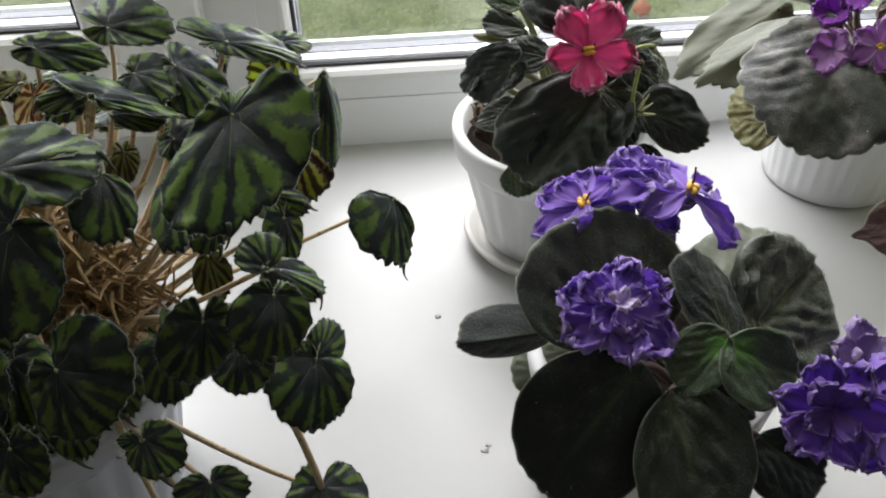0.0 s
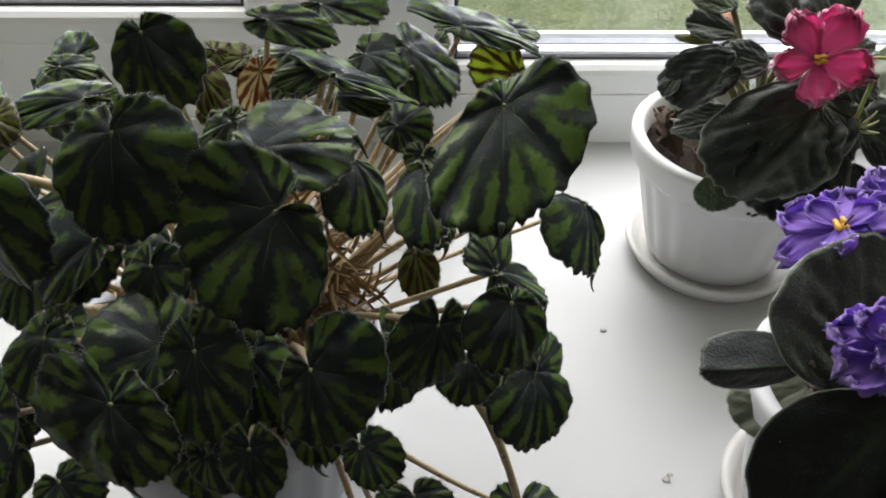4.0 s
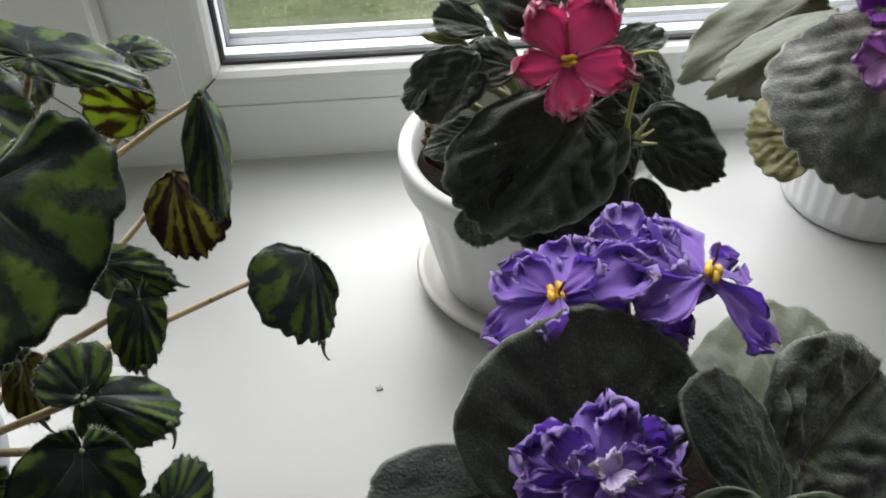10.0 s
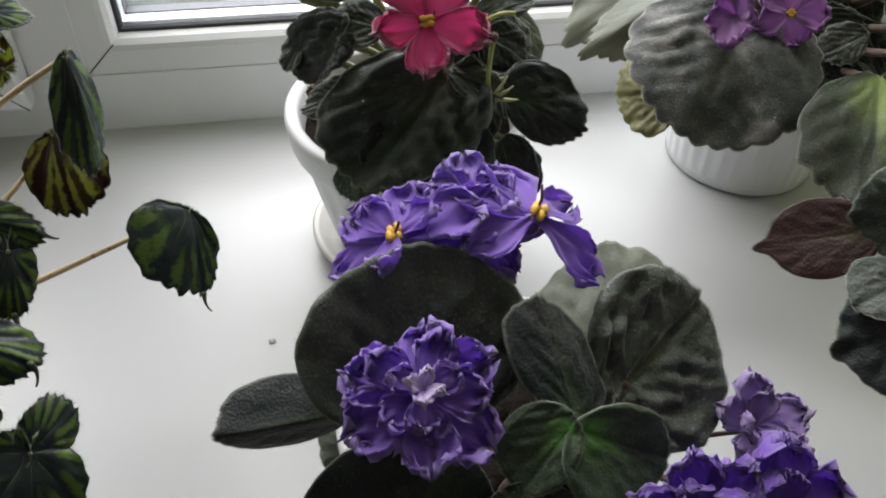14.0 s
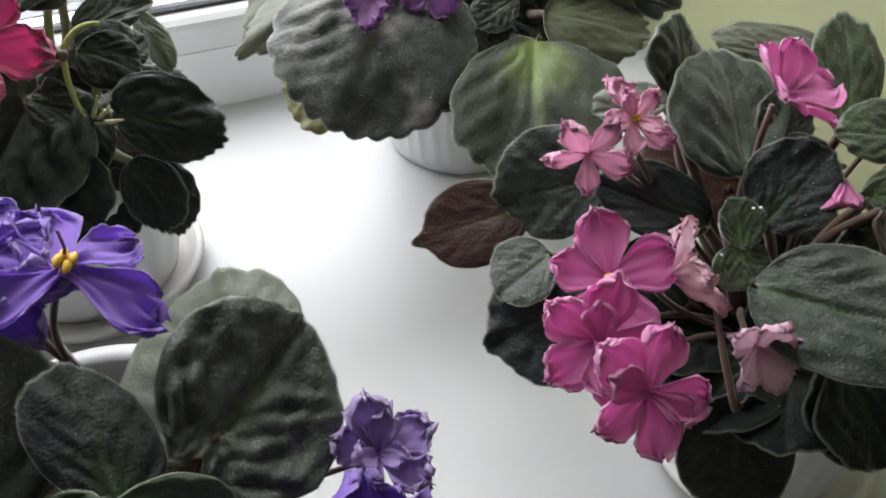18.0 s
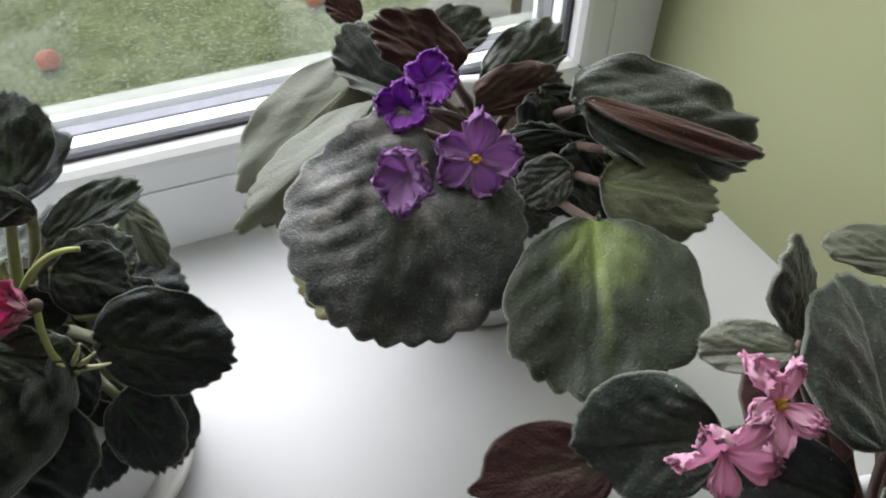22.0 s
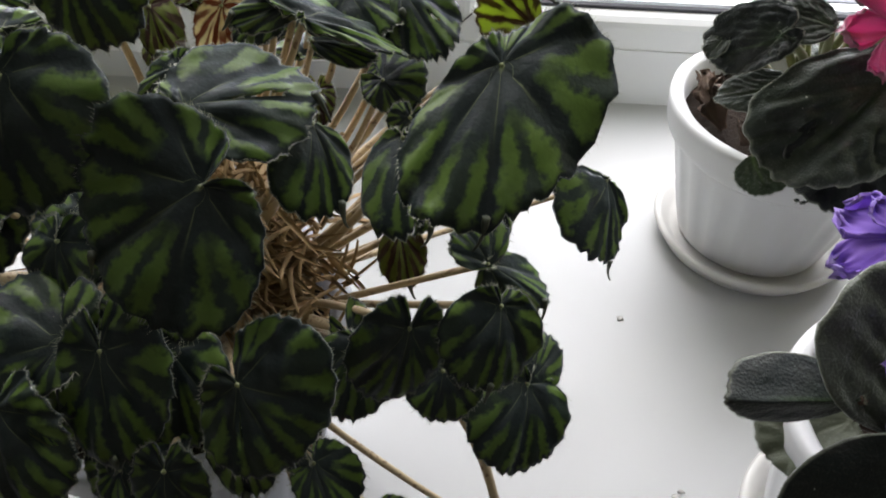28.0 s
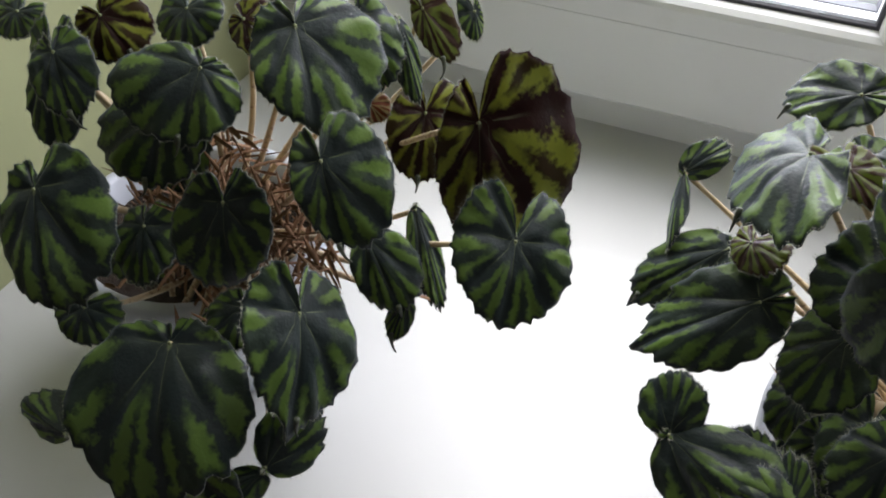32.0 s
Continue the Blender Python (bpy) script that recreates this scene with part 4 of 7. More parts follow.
pot("flower_pot", (-0.166, -0.304, 0.0), 0.048, 0.067, 0.098, "white tapering plastic pot under the striped begonia", material="pot_shaded", flutes=22, depth=0.012)
pot("flower_pot", (-0.500, -0.292, 0.0), 0.045, 0.062, 0.088, "white plastic pot with a pinkish rim, begonia in it", material="pot_shaded", flutes=20)

begonia_a = Plant("begonia", (-0.155, -0.300, 0.095), "bushy tiger begonia, dark green leaves with black stripes", "begonia", "begonias on the sill", "begonia", "begonia_under", "begonia_stem", "begonia", 0.0014)
begonia_b = Plant("begonia", (-0.485, -0.292, 0.080), "begonia with striped green and reddish leaves in a white pot", "begonia", "begonias on the sill", "begonia", "begonia_under", "begonia_stem", "begonia", 0.0014)
violet_a = Plant("african_violet", (0.130, -0.348, 0.082), "purple double-flowered violet with dark velvety leaves", "african violet", "violets on the sill", "v_dark", "v_under", "v_stem", "violet", 0.0022)
violet_b = Plant("african_violet", (0.116, -0.128, 0.080), "crimson-pink flowered violet with crinkled dark leaves", "african violet", "violets on the sill", "v_dark", "v_under", "v_stem_green", "violet", 0.0022)
violet_c = Plant("african_violet", (0.342, -0.085, 0.085), "mauve-flowered violet with large grey-green red-backed leaves", "african violet", "violets on the sill", "v_grey", "v_red", "v_stem", "violet", 0.0024)
violet_d = Plant("african_violet", (0.360, -0.338, 0.068), "pink-flowered violet with soft grey-green leaves", "african violet", "violets on the sill", "v_mid", "v_red", "v_stem", "violet", 0.0022)

begonia_a.leaf((-0.1686, -0.3381, 0.2233), (-0.0011, -0.0230, -0.0218), (0.0215, 0.0014, 0.0041), droop=0.4, cup=-0.13, back=0.36, lop=0.20)
begonia_a.leaf((-0.1284, -0.3330, 0.2139), (0.0303, 0.0135, -0.0005), (-0.0050, 0.0157, 0.0070), droop=0.28, cup=-0.13, holes=((0.1, 0.15, 0.8, 0.1),), back=0.16, lop=0.10)
begonia_a.leaf((-0.1204, -0.3530, 0.2055), (-0.0270, -0.0135, -0.0130), (0.0155, -0.0165, -0.0190), droop=0.2, cup=-0.05, back=0.34, lop=0.10)
begonia_a.leaf((-0.0516, -0.3160, 0.2195), (-0.0018, -0.0362, -0.0181), (0.0264, 0.0104, 0.0052), droop=0.18, cup=-0.06, notch=0.15, back=0.27, lop=0.09)
begonia_a.leaf((-0.0773, -0.3113, 0.1917), (0.0062, -0.0267, -0.0048), (-0.0102, -0.0017, -0.0033), droop=0.32, cup=-0.13, back=0.16, lop=0.54)
begonia_a.leaf((-0.1005, -0.3198, 0.2013), (0.0114, -0.0168, -0.0121), (-0.0083, -0.0071, 0.0016), droop=0.32, cup=-0.13, notch=0.3, back=0.07, lop=0.37)
begonia_a.leaf((-0.0894, -0.2612, 0.1776), (0.0080, -0.0099, -0.0022), (-0.0086, -0.0066, -0.0046), droop=0.32, cup=-0.13, back=0.87, lop=-0.23)
begonia_a.leaf((-0.0787, -0.2761, 0.1736), (-0.0019, -0.0072, -0.0038), (-0.0067, 0.0012, 0.0012), droop=0.32, cup=-0.13, back=0.73, lop=-0.01)
begonia_a.leaf((-0.1705, -0.3873, 0.1593), (0.0015, -0.0185, -0.0171), (0.0242, -0.0055, 0.0012), droop=0.32, cup=-0.13, holes=((1.2, 0.4, 0.8, 0.14),), back=0.55, lop=-0.17)
begonia_a.leaf((-0.1108, -0.3813, 0.1678), (0.0115, -0.0148, -0.0150), (0.0139, 0.0079, 0.0108), droop=0.32, cup=-0.13, holes=((-0.6, 0.15, 0.6, 0.09),), back=0.40, lop=0.16)
begonia_a.leaf((-0.1352, -0.3632, 0.1559), (0.0039, -0.0210, -0.0154), (-0.0143, -0.0017, -0.0020), droop=0.32, cup=-0.13, back=0.28, lop=-0.02)
begonia_a.leaf((-0.1577, -0.3723, 0.1676), (-0.0068, -0.0156, -0.0029), (-0.0131, 0.0051, 0.0056), droop=0.32, cup=-0.13, back=0.89, lop=0.47)
begonia_a.leaf((-0.2061, -0.3520, 0.1501), (-0.0042, -0.0172, -0.0106), (-0.0129, 0.0028, -0.0014), droop=0.32, cup=-0.13, back=0.49, lop=0.19)
begonia_a.leaf((-0.2177, -0.3346, 0.2041), (0.0021, -0.0180, -0.0320), (0.0185, -0.0080, 0.0080), droop=0.32, cup=-0.13, fold=0.1, notch=0.3, stalk=False, back=0.10, lop=-0.05)
begonia_a.leaf((-0.2212, -0.3329, 0.2015), (-0.0088, 0.0179, 0.0175), (0.0070, -0.0012, 0.0025), droop=0.32, cup=-0.13, stalk=False, notch=0.2, fold=0.15, back=0.04, lop=-0.18)
begonia_a.leaf((-0.1825, -0.3429, 0.1857), (-0.0135, -0.0153, -0.0147), (-0.0126, 0.0057, 0.0013), droop=0.32, cup=-0.13, back=0.63, lop=0.6)
begonia_a.leaf((-0.0727, -0.3445, 0.1486), (-0.0030, -0.0140, -0.0200), (-0.0139, -0.0031, 0.0022), droop=0.32, cup=-0.13, back=0.42, lop=0.18)
begonia_a.leaf((-0.0627, -0.3431, 0.1278), (-0.0007, -0.0126, -0.0074), (-0.0140, -0.0008, 0.0033), droop=0.32, cup=-0.13, back=1.07, lop=-0.06)
begonia_a.leaf((-0.0464, -0.3348, 0.1500), (0.0003, -0.0196, -0.0151), (-0.0152, -0.0030, 0.0049), droop=0.32, cup=-0.13, back=0.24, lop=0.12)
begonia_a.leaf((-0.0349, -0.3333, 0.1107), (0.0013, -0.0241, -0.0135), (-0.0169, -0.0038, 0.0059), droop=0.32, cup=-0.13, back=0.27, lop=0.12)
begonia_a.leaf((-0.0344, -0.3324, 0.1105), (0.0050, 0.0130, 0.0097), (0.0083, 0.0013, -0.0037), droop=0.32, cup=-0.13, stalk=False, notch=0.2, back=0.27, lop=0.34)
begonia_a.leaf((-0.0507, -0.3154, 0.1477), (0.0220, -0.0026, -0.0122), (-0.0065, -0.0102, -0.0017), droop=0.32, cup=-0.13, fold=0.2, notch=0.3, back=0.04, lop=-0.09)
begonia_a.leaf((-0.0503, -0.3158, 0.1474), (-0.0071, 0.0060, 0.0116), (0.0084, 0.0065, 0.0012), droop=0.32, cup=-0.13, stalk=False, notch=0.3, back=0.05, lop=0.18)
begonia_a.leaf((0.0028, -0.2104, 0.0988), (0.0078, -0.0299, -0.0197), (0.0157, 0.0025, -0.0109), droop=0.32, cup=-0.13, back=0.10, lop=-0.45)
begonia_a.leaf((-0.1099, -0.2781, 0.2085), (0.0330, 0.0104, -0.0078), (-0.0150, 0.0100, 0.0070), droop=0.32, cup=-0.13, holes=((0.5, 0.3, 0.6, 0.08), (-1.9, 0.4, 0.7, 0.1)), back=0.16, lop=0.45)
begonia_a.leaf((-0.1132, -0.2721, 0.2096), (-0.0190, -0.0063, -0.0005), (-0.0016, 0.0046, 0.0036), droop=0.32, cup=-0.13, back=0.04, lop=-0.08)
begonia_a.leaf((-0.1760, -0.2780, 0.2260), (0.0070, -0.0160, -0.0210), (0.0155, 0.0030, 0.0045), droop=0.32, cup=-0.13, back=0.22, lop=0.15)
begonia_a.leaf((-0.2003, -0.2842, 0.2029), (-0.0340, -0.0004, -0.0048), (-0.0040, 0.0088, 0.0039), droop=0.32, cup=-0.13, back=0.35, lop=0.16)
begonia_a.leaf((-0.1157, -0.2448, 0.1899), (-0.0253, -0.0037, -0.0040), (-0.0022, 0.0058, 0.0037), droop=0.32, cup=-0.13, holes=(), back=0.07, lop=0.38)
begonia_a.leaf((-0.1483, -0.2505, 0.2023), (-0.0147, -0.0034, -0.0018), (-0.0027, 0.0058, 0.0032), droop=0.32, cup=-0.13, top='begonia_light', back=0.2, lop=0.44)
begonia_a.leaf((-0.1620, -0.2617, 0.1915), (0.0046, -0.0071, -0.0045), (-0.0050, -0.0024, -0.0015), droop=0.32, cup=-0.13, top='begonia_light', back=0.11, lop=0.19)
begonia_a.leaf((-0.1589, -0.2875, 0.1855), (0.0123, 0.0077, 0.0069), (0.0042, -0.0037, -0.0041), droop=0.32, cup=-0.13, back=0.04, lop=0.13)
begonia_a.leaf((-0.1124, -0.2594, 0.1901), (0.0203, -0.0019, -0.0019), (-0.0009, -0.0049, -0.0030), droop=0.32, cup=-0.13, back=0.04, lop=-0.08)
begonia_a.leaf((-0.1294, -0.2426, 0.1999), (-0.0175, -0.0023, -0.0017), (-0.0017, 0.0050, 0.0029), droop=0.32, cup=-0.13, back=0.1, lop=0.48)
begonia_a.leaf((-0.1421, -0.2555, 0.1989), (-0.0032, -0.0121, -0.0119), (-0.0090, 0.0007, 0.0012), droop=0.32, cup=-0.13, top='begonia_rust', under='begonia_rust', back=0.35, lop=-0.03)
begonia_a.leaf((-0.0626, -0.2426, 0.2117), (0.0292, -0.0089, -0.0018), (-0.0013, 0.0115, 0.0035), droop=0.32, cup=-0.13, point=0.2, back=0.7, lop=0.45)
begonia_a.leaf((-0.0259, -0.2094, 0.1755), (0.0051, -0.0214, -0.0366), (-0.0080, -0.0058, 0.0022), droop=0.32, cup=-0.13, fold=0.3, back=0.06, lop=-0.16)
begonia_a.leaf((-0.0494, -0.1865, 0.1265), (0.0069, -0.0288, -0.0146), (-0.0161, -0.0028, -0.0023), droop=0.32, cup=-0.13, top='begonia_red', back=0.04, lop=-0.11)
begonia_a.leaf((-0.0486, -0.2637, 0.1325), (0.0010, -0.0189, -0.0135), (-0.0092, -0.0015, 0.0011), droop=0.32, cup=-0.13, back=0.38, lop=0.15)
begonia_a.leaf((-0.0597, -0.2535, 0.1401), (0.0214, -0.0087, -0.0012), (-0.0027, -0.0069, -0.0058), droop=0.32, cup=-0.13, back=0.48, lop=0.06)
begonia_a.leaf((-0.0707, -0.2978, 0.1610), (0.0021, -0.0101, -0.0069), (-0.0087, -0.0026, 0.0006), droop=0.32, cup=-0.13, back=0.34, lop=0.48)
begonia_a.leaf((-0.0999, -0.3679, 0.1110), (0.0074, -0.0133, -0.0059), (-0.0098, -0.0043, -0.0020), droop=0.32, cup=-0.13, back=0.42, lop=-0.24)
begonia_a.leaf((-0.1014, -0.3679, 0.1113), (-0.0071, -0.0009, 0.0023), (0.0000, 0.0026, 0.0020), droop=0.32, cup=-0.13, stalk=False, notch=0.2, back=0.04, lop=-0.15)
begonia_a.leaf((-0.0822, -0.3646, 0.0747), (0.0042, -0.0118, -0.0020), (-0.0151, -0.0038, -0.0014), droop=0.32, cup=-0.13, back=0.6, lop=0.01)
begonia_a.leaf((-0.0387, -0.3567, 0.0519), (-0.0012, -0.0241, -0.0049), (-0.0181, 0.0016, 0.0025), droop=0.32, cup=-0.13, back=0.55, lop=-0.08)
begonia_a.leaf((-0.0897, -0.3371, 0.1328), (-0.0026, -0.0200, -0.0121), (-0.0138, 0.0010, 0.0023), droop=0.32, cup=-0.13, back=0.11, lop=-0.02)
begonia_a.leaf((-0.0821, -0.2832, 0.1291), (0.0046, -0.0162, -0.0102), (-0.0088, -0.0015, -0.0015), droop=0.32, cup=-0.13, top='begonia_light', back=0.16, lop=0.12)
begonia_a.leaf((-0.2652, -0.3456, 0.1159), (0.0252, -0.0268, 0.0082), (-0.0111, -0.0067, -0.0146), droop=0.32, cup=-0.13, fold=0.15, notch=0.3, back=0.05, lop=-0.09)
begonia_a.leaf((-0.2650, -0.3448, 0.1164), (-0.0031, 0.0110, 0.0161), (0.0111, -0.0022, 0.0041), droop=0.32, cup=-0.13, stalk=False, notch=0.3, back=0.11, lop=-0.12)
begonia_a.leaf((-0.2345, -0.3531, 0.1174), (-0.0094, 0.0103, 0.0104), (0.0095, 0.0013, 0.0058), droop=0.32, cup=-0.13, back=0.86, lop=-0.17)
begonia_a.leaf((-0.2296, -0.3581, 0.0974), (-0.0162, -0.0144, -0.0118), (-0.0102, 0.0074, -0.0008), droop=0.32, cup=-0.13, back=0.04, lop=-0.03)
begonia_a.leaf((-0.2471, -0.2889, 0.1344), (-0.0375, -0.0162, -0.0173), (-0.0099, 0.0164, 0.0056), droop=0.32, cup=-0.13, point=0.12, back=0.29, lop=-0.01)
begonia_a.leaf((-0.2614, -0.2570, 0.1285), (-0.0314, -0.0175, -0.0208), (-0.0097, 0.0115, 0.0041), droop=0.32, cup=-0.13, point=0.15, back=0.08, lop=0.18)
begonia_a.leaf((-0.2868, -0.2254, 0.1367), (-0.0003, -0.0335, -0.0124), (-0.0052, 0.0036, -0.0032), droop=0.32, cup=-0.13, fold=0.2, notch=0.2, back=0.08, lop=0.42)
begonia_a.leaf((-0.2873, -0.2255, 0.1366), (0.0132, 0.0083, 0.0141), (0.0057, -0.0048, -0.0032), droop=0.32, cup=-0.13, stalk=False, notch=0.2, back=0.06, lop=-0.02)
begonia_a.leaf((-0.2486, -0.2748, 0.1918), (-0.0204, -0.0210, -0.0049), (-0.0121, 0.0332, -0.0099), droop=0.32, cup=-0.13, back=0.39, lop=0.06)
begonia_a.leaf((-0.2321, -0.2145, 0.1838), (-0.0255, -0.0005, -0.0078), (-0.0049, 0.0158, 0.0054), droop=0.32, cup=-0.13, back=0.42, lop=0.25)
begonia_a.leaf((-0.1597, -0.3403, 0.1811), (0.0004, -0.0124, -0.0072), (-0.0155, 0.0008, -0.0023), droop=0.32, cup=-0.13, back=0.89, lop=-0.01)
begonia_a.leaf((-0.1891, -0.3327, 0.1838), (-0.0026, -0.0195, -0.0148), (-0.0123, 0.0019, -0.0004), droop=0.32, cup=-0.13, back=0.57, lop=0.06)
begonia_a.leaf((-0.1578, -0.3719, 0.1674), (0.0064, -0.0144, -0.0083), (-0.0137, -0.0042, -0.0047), droop=0.32, cup=-0.13, back=1.15, lop=0.03)
begonia_a.leaf((-0.1465, -0.3868, 0.1334), (0.0054, -0.0114, -0.0056), (-0.0114, -0.0036, -0.0036), droop=0.32, cup=-0.13, back=1.12, lop=-0.39)
begonia_a.leaf((-0.2269, -0.3657, 0.1256), (0.0017, -0.0214, -0.0105), (-0.0068, 0.0017, -0.0035), droop=0.32, cup=-0.13, fold=0.2, notch=0.2, back=0.82, lop=0.05)
begonia_a.leaf((-0.2272, -0.3673, 0.1248), (-0.0208, 0.0043, -0.0037), (0.0017, 0.0068, 0.0063), droop=0.32, cup=-0.13, stalk=False, notch=0.2, back=0.05, lop=0.29)
begonia_a.leaf((-0.1329, -0.2839, 0.1902), (-0.0235, 0.0031, 0.0062), (0.0009, 0.0051, 0.0029), droop=0.32, cup=-0.13, back=0.05, lop=-0.15)
begonia_a.leaf((-0.1606, -0.2674, 0.1918), (0.0041, -0.0083, -0.0035), (-0.0066, -0.0023, -0.0019), droop=0.32, cup=-0.13, top='begonia_light', back=0.45, lop=-0.02)
begonia_a.leaf((-0.1008, -0.2520, 0.2044), (0.0177, -0.0078, 0.0007), (-0.0038, -0.0125, -0.0054), droop=0.32, cup=-0.13, back=0.35, lop=-0.02)
begonia_a.leaf((-0.0844, -0.2497, 0.2061), (0.0157, -0.0200, -0.0079), (0.0090, 0.0110, 0.0050), droop=0.2, cup=-0.13, fold=0.25, holes=((0.4, 0.3, 0.7, 0.12),), back=0.5, lop=0.2)
begonia_a.leaf((-0.0394, -0.2319, 0.1850), (-0.0155, 0.0051, 0.0120), (0.0070, 0.0067, 0.0067), droop=0.32, cup=-0.13, top='begonia_light', under='begonia_light', back=0.16, lop=-0.22)
begonia_a.leaf((-0.2190, -0.2569, 0.2013), (0.0160, -0.0040, 0.0015), (-0.0000, -0.0057, -0.0033), droop=0.32, cup=-0.13, back=0.49, lop=-0.03)
begonia_a.leaf((-0.2370, -0.2825, 0.1942), (0.0065, -0.0115, -0.0011), (-0.0085, -0.0007, -0.0041), droop=0.32, cup=-0.13, top='begonia_light', back=1.31, lop=-0.13)
begonia_a.leaf((-0.0923, -0.3347, 0.1302), (0.0047, -0.0075, -0.0048), (-0.0060, -0.0025, -0.0021), droop=0.32, cup=-0.13, back=1.45, lop=-0.13)
begonia_a.leaf((-0.1968, -0.3890, 0.1214), (0.0081, -0.0101, -0.0017), (-0.0109, -0.0057, -0.0063), droop=0.32, cup=-0.13, back=0.51, lop=-0.08)
begonia_a.leaf((-0.1121, -0.2597, 0.1716), (0.0027, -0.0104, -0.0060), (-0.0078, -0.0013, -0.0013), droop=0.32, cup=-0.13, top='begonia_light', back=0.55, lop=0.32)
begonia_a.leaf((-0.0911, -0.2483, 0.1758), (0.0047, -0.0059, -0.0032), (-0.0057, -0.0037, -0.0026), droop=0.32, cup=-0.13, back=0.88, lop=-0.17)
begonia_a.leaf((-0.1199, -0.2482, 0.1780), (0.0252, 0.0019, 0.0059), (0.0017, -0.0069, -0.0032), droop=0.32, cup=-0.13, back=0.37, lop=-0.59)
begonia_a.leaf((-0.0735, -0.2169, 0.1915), (0.0037, -0.0064, -0.0009), (-0.0097, -0.0060, -0.0042), droop=0.32, cup=-0.13, back=2.08, lop=0.37)
begonia_a.leaf((-0.0426, -0.2200, 0.1992), (0.0121, -0.0035, 0.0013), (-0.0018, -0.0076, -0.0018), droop=0.32, cup=-0.13, back=1.04, lop=-0.14)
begonia_a.leaf((-0.1251, -0.1951, 0.1997), (0.0256, -0.0111, 0.0003), (-0.0032, -0.0125, -0.0088), droop=0.32, cup=-0.13, back=0.72, lop=-0.5)
begonia_a.leaf((-0.2190, -0.3118, 0.1729), (-0.0064, -0.0123, -0.0085), (-0.0140, 0.0091, 0.0011), droop=0.32, cup=-0.13, back=1.7, lop=0.47)
begonia_a.leaf((-0.2225, -0.3165, 0.1551), (-0.0137, -0.0154, -0.0135), (-0.0118, 0.0113, 0.0012), droop=0.32, cup=-0.13, back=0.42, lop=-0.06)
begonia_a.leaf((-0.2272, -0.3197, 0.1268), (-0.0013, -0.0157, -0.0075), (-0.0103, 0.0030, -0.0049), droop=0.32, cup=-0.13, back=0.96, lop=0.11)
begonia_a.leaf((-0.2100, -0.3374, 0.1408), (-0.0037, -0.0210, -0.0126), (-0.0121, 0.0036, -0.0030), droop=0.32, cup=-0.13, back=0.54, lop=-0.02)
begonia_a.leaf((-0.2337, -0.3417, 0.1093), (0.0010, -0.0192, -0.0078), (-0.0144, 0.0000, -0.0055), droop=0.32, cup=-0.13, back=0.59, lop=0.08)
begonia_a.leaf((-0.2155, -0.3442, 0.1076), (0.0022, -0.0132, -0.0049), (-0.0089, -0.0012, -0.0044), droop=0.32, cup=-0.13, back=1.0, lop=-0.35)
begonia_a.leaf((-0.2554, -0.2703, 0.1451), (-0.0037, -0.0090, -0.0028), (-0.0089, 0.0079, -0.0038), droop=0.32, cup=-0.13, top='begonia_light', back=1.21, lop=-0.19)
begonia_a.leaf((-0.1634, -0.2620, 0.2010), (0.0077, -0.0124, -0.0112), (0.0065, 0.0033, 0.0008), droop=0.32, cup=-0.13, top='begonia_light', back=0.35, lop=0.1)
begonia_a.leaf((-0.1236, -0.2580, 0.2044), (-0.0131, -0.0101, -0.0075), (0.0062, -0.0058, -0.0028), droop=0.32, cup=-0.13, back=0.5, lop=0.1)
begonia_a.leaf((-0.1491, -0.2850, 0.1940), (-0.0119, -0.0075, -0.0071), (0.0052, -0.0050, -0.0030), droop=0.32, cup=-0.13, back=0.5, lop=0.1)
begonia_a.leaf((-0.1603, -0.2480, 0.2037), (0.0154, -0.0050, -0.0057), (0.0026, 0.0046, 0.0031), droop=0.32, cup=-0.13, top='begonia_light', back=0.35, lop=0.1)
begonia_a.leaf((-0.2191, -0.3350, 0.1263), (-0.0012, -0.0152, -0.0119), (0.0114, -0.0007, -0.0005), droop=0.32, cup=-0.13, back=0.45, lop=0.1)
begonia_a.leaf((-0.1379, -0.2500, 0.2175), (0.0260, -0.0010, -0.0033), (0.0005, 0.0076, 0.0050), droop=0.32, cup=-0.13, back=0.35, lop=0.1)
begonia_a.leaf((-0.1577, -0.3720, 0.1130), (0.0034, -0.0119, -0.0119), (0.0129, 0.0020, 0.0020), droop=0.32, cup=-0.13, back=0.6, lop=0.1)
begonia_a.leaf((-0.1475, -0.3450, 0.1368), (0.0075, -0.0173, -0.0173), (0.0126, 0.0027, 0.0027), droop=0.32, cup=-0.13, back=0.35, lop=0.1)
begonia_a.leaf((-0.2287, -0.2550, 0.1804), (0.0173, -0.0037, -0.0042), (0.0024, 0.0094, 0.0063), droop=0.32, cup=-0.13, back=0.4, lop=0.1)
begonia_a.leaf((-0.1962, -0.2750, 0.1896), (-0.0139, -0.0152, -0.0132), (0.0103, -0.0064, -0.0036), droop=0.32, cup=-0.13, back=0.4, lop=0.1)
begonia_a.leaf((-0.1465, -0.3750, 0.1690), (0.0035, -0.0202, -0.0207), (0.0140, 0.0022, 0.0002), droop=0.32, cup=-0.13, back=0.45, lop=0.1)
begonia_a.leaf((-0.1115, -0.3850, 0.1547), (0.0016, -0.0122, -0.0165), (0.0091, 0.0012, 0.0000), droop=0.32, cup=-0.13, back=0.45, lop=0.1)
begonia_a.leaf((-0.1634, -0.3500, 0.1814), (-0.0028, -0.0122, -0.0130), (0.0107, -0.0027, 0.0003), droop=0.32, cup=-0.13, back=0.45, lop=0.1)
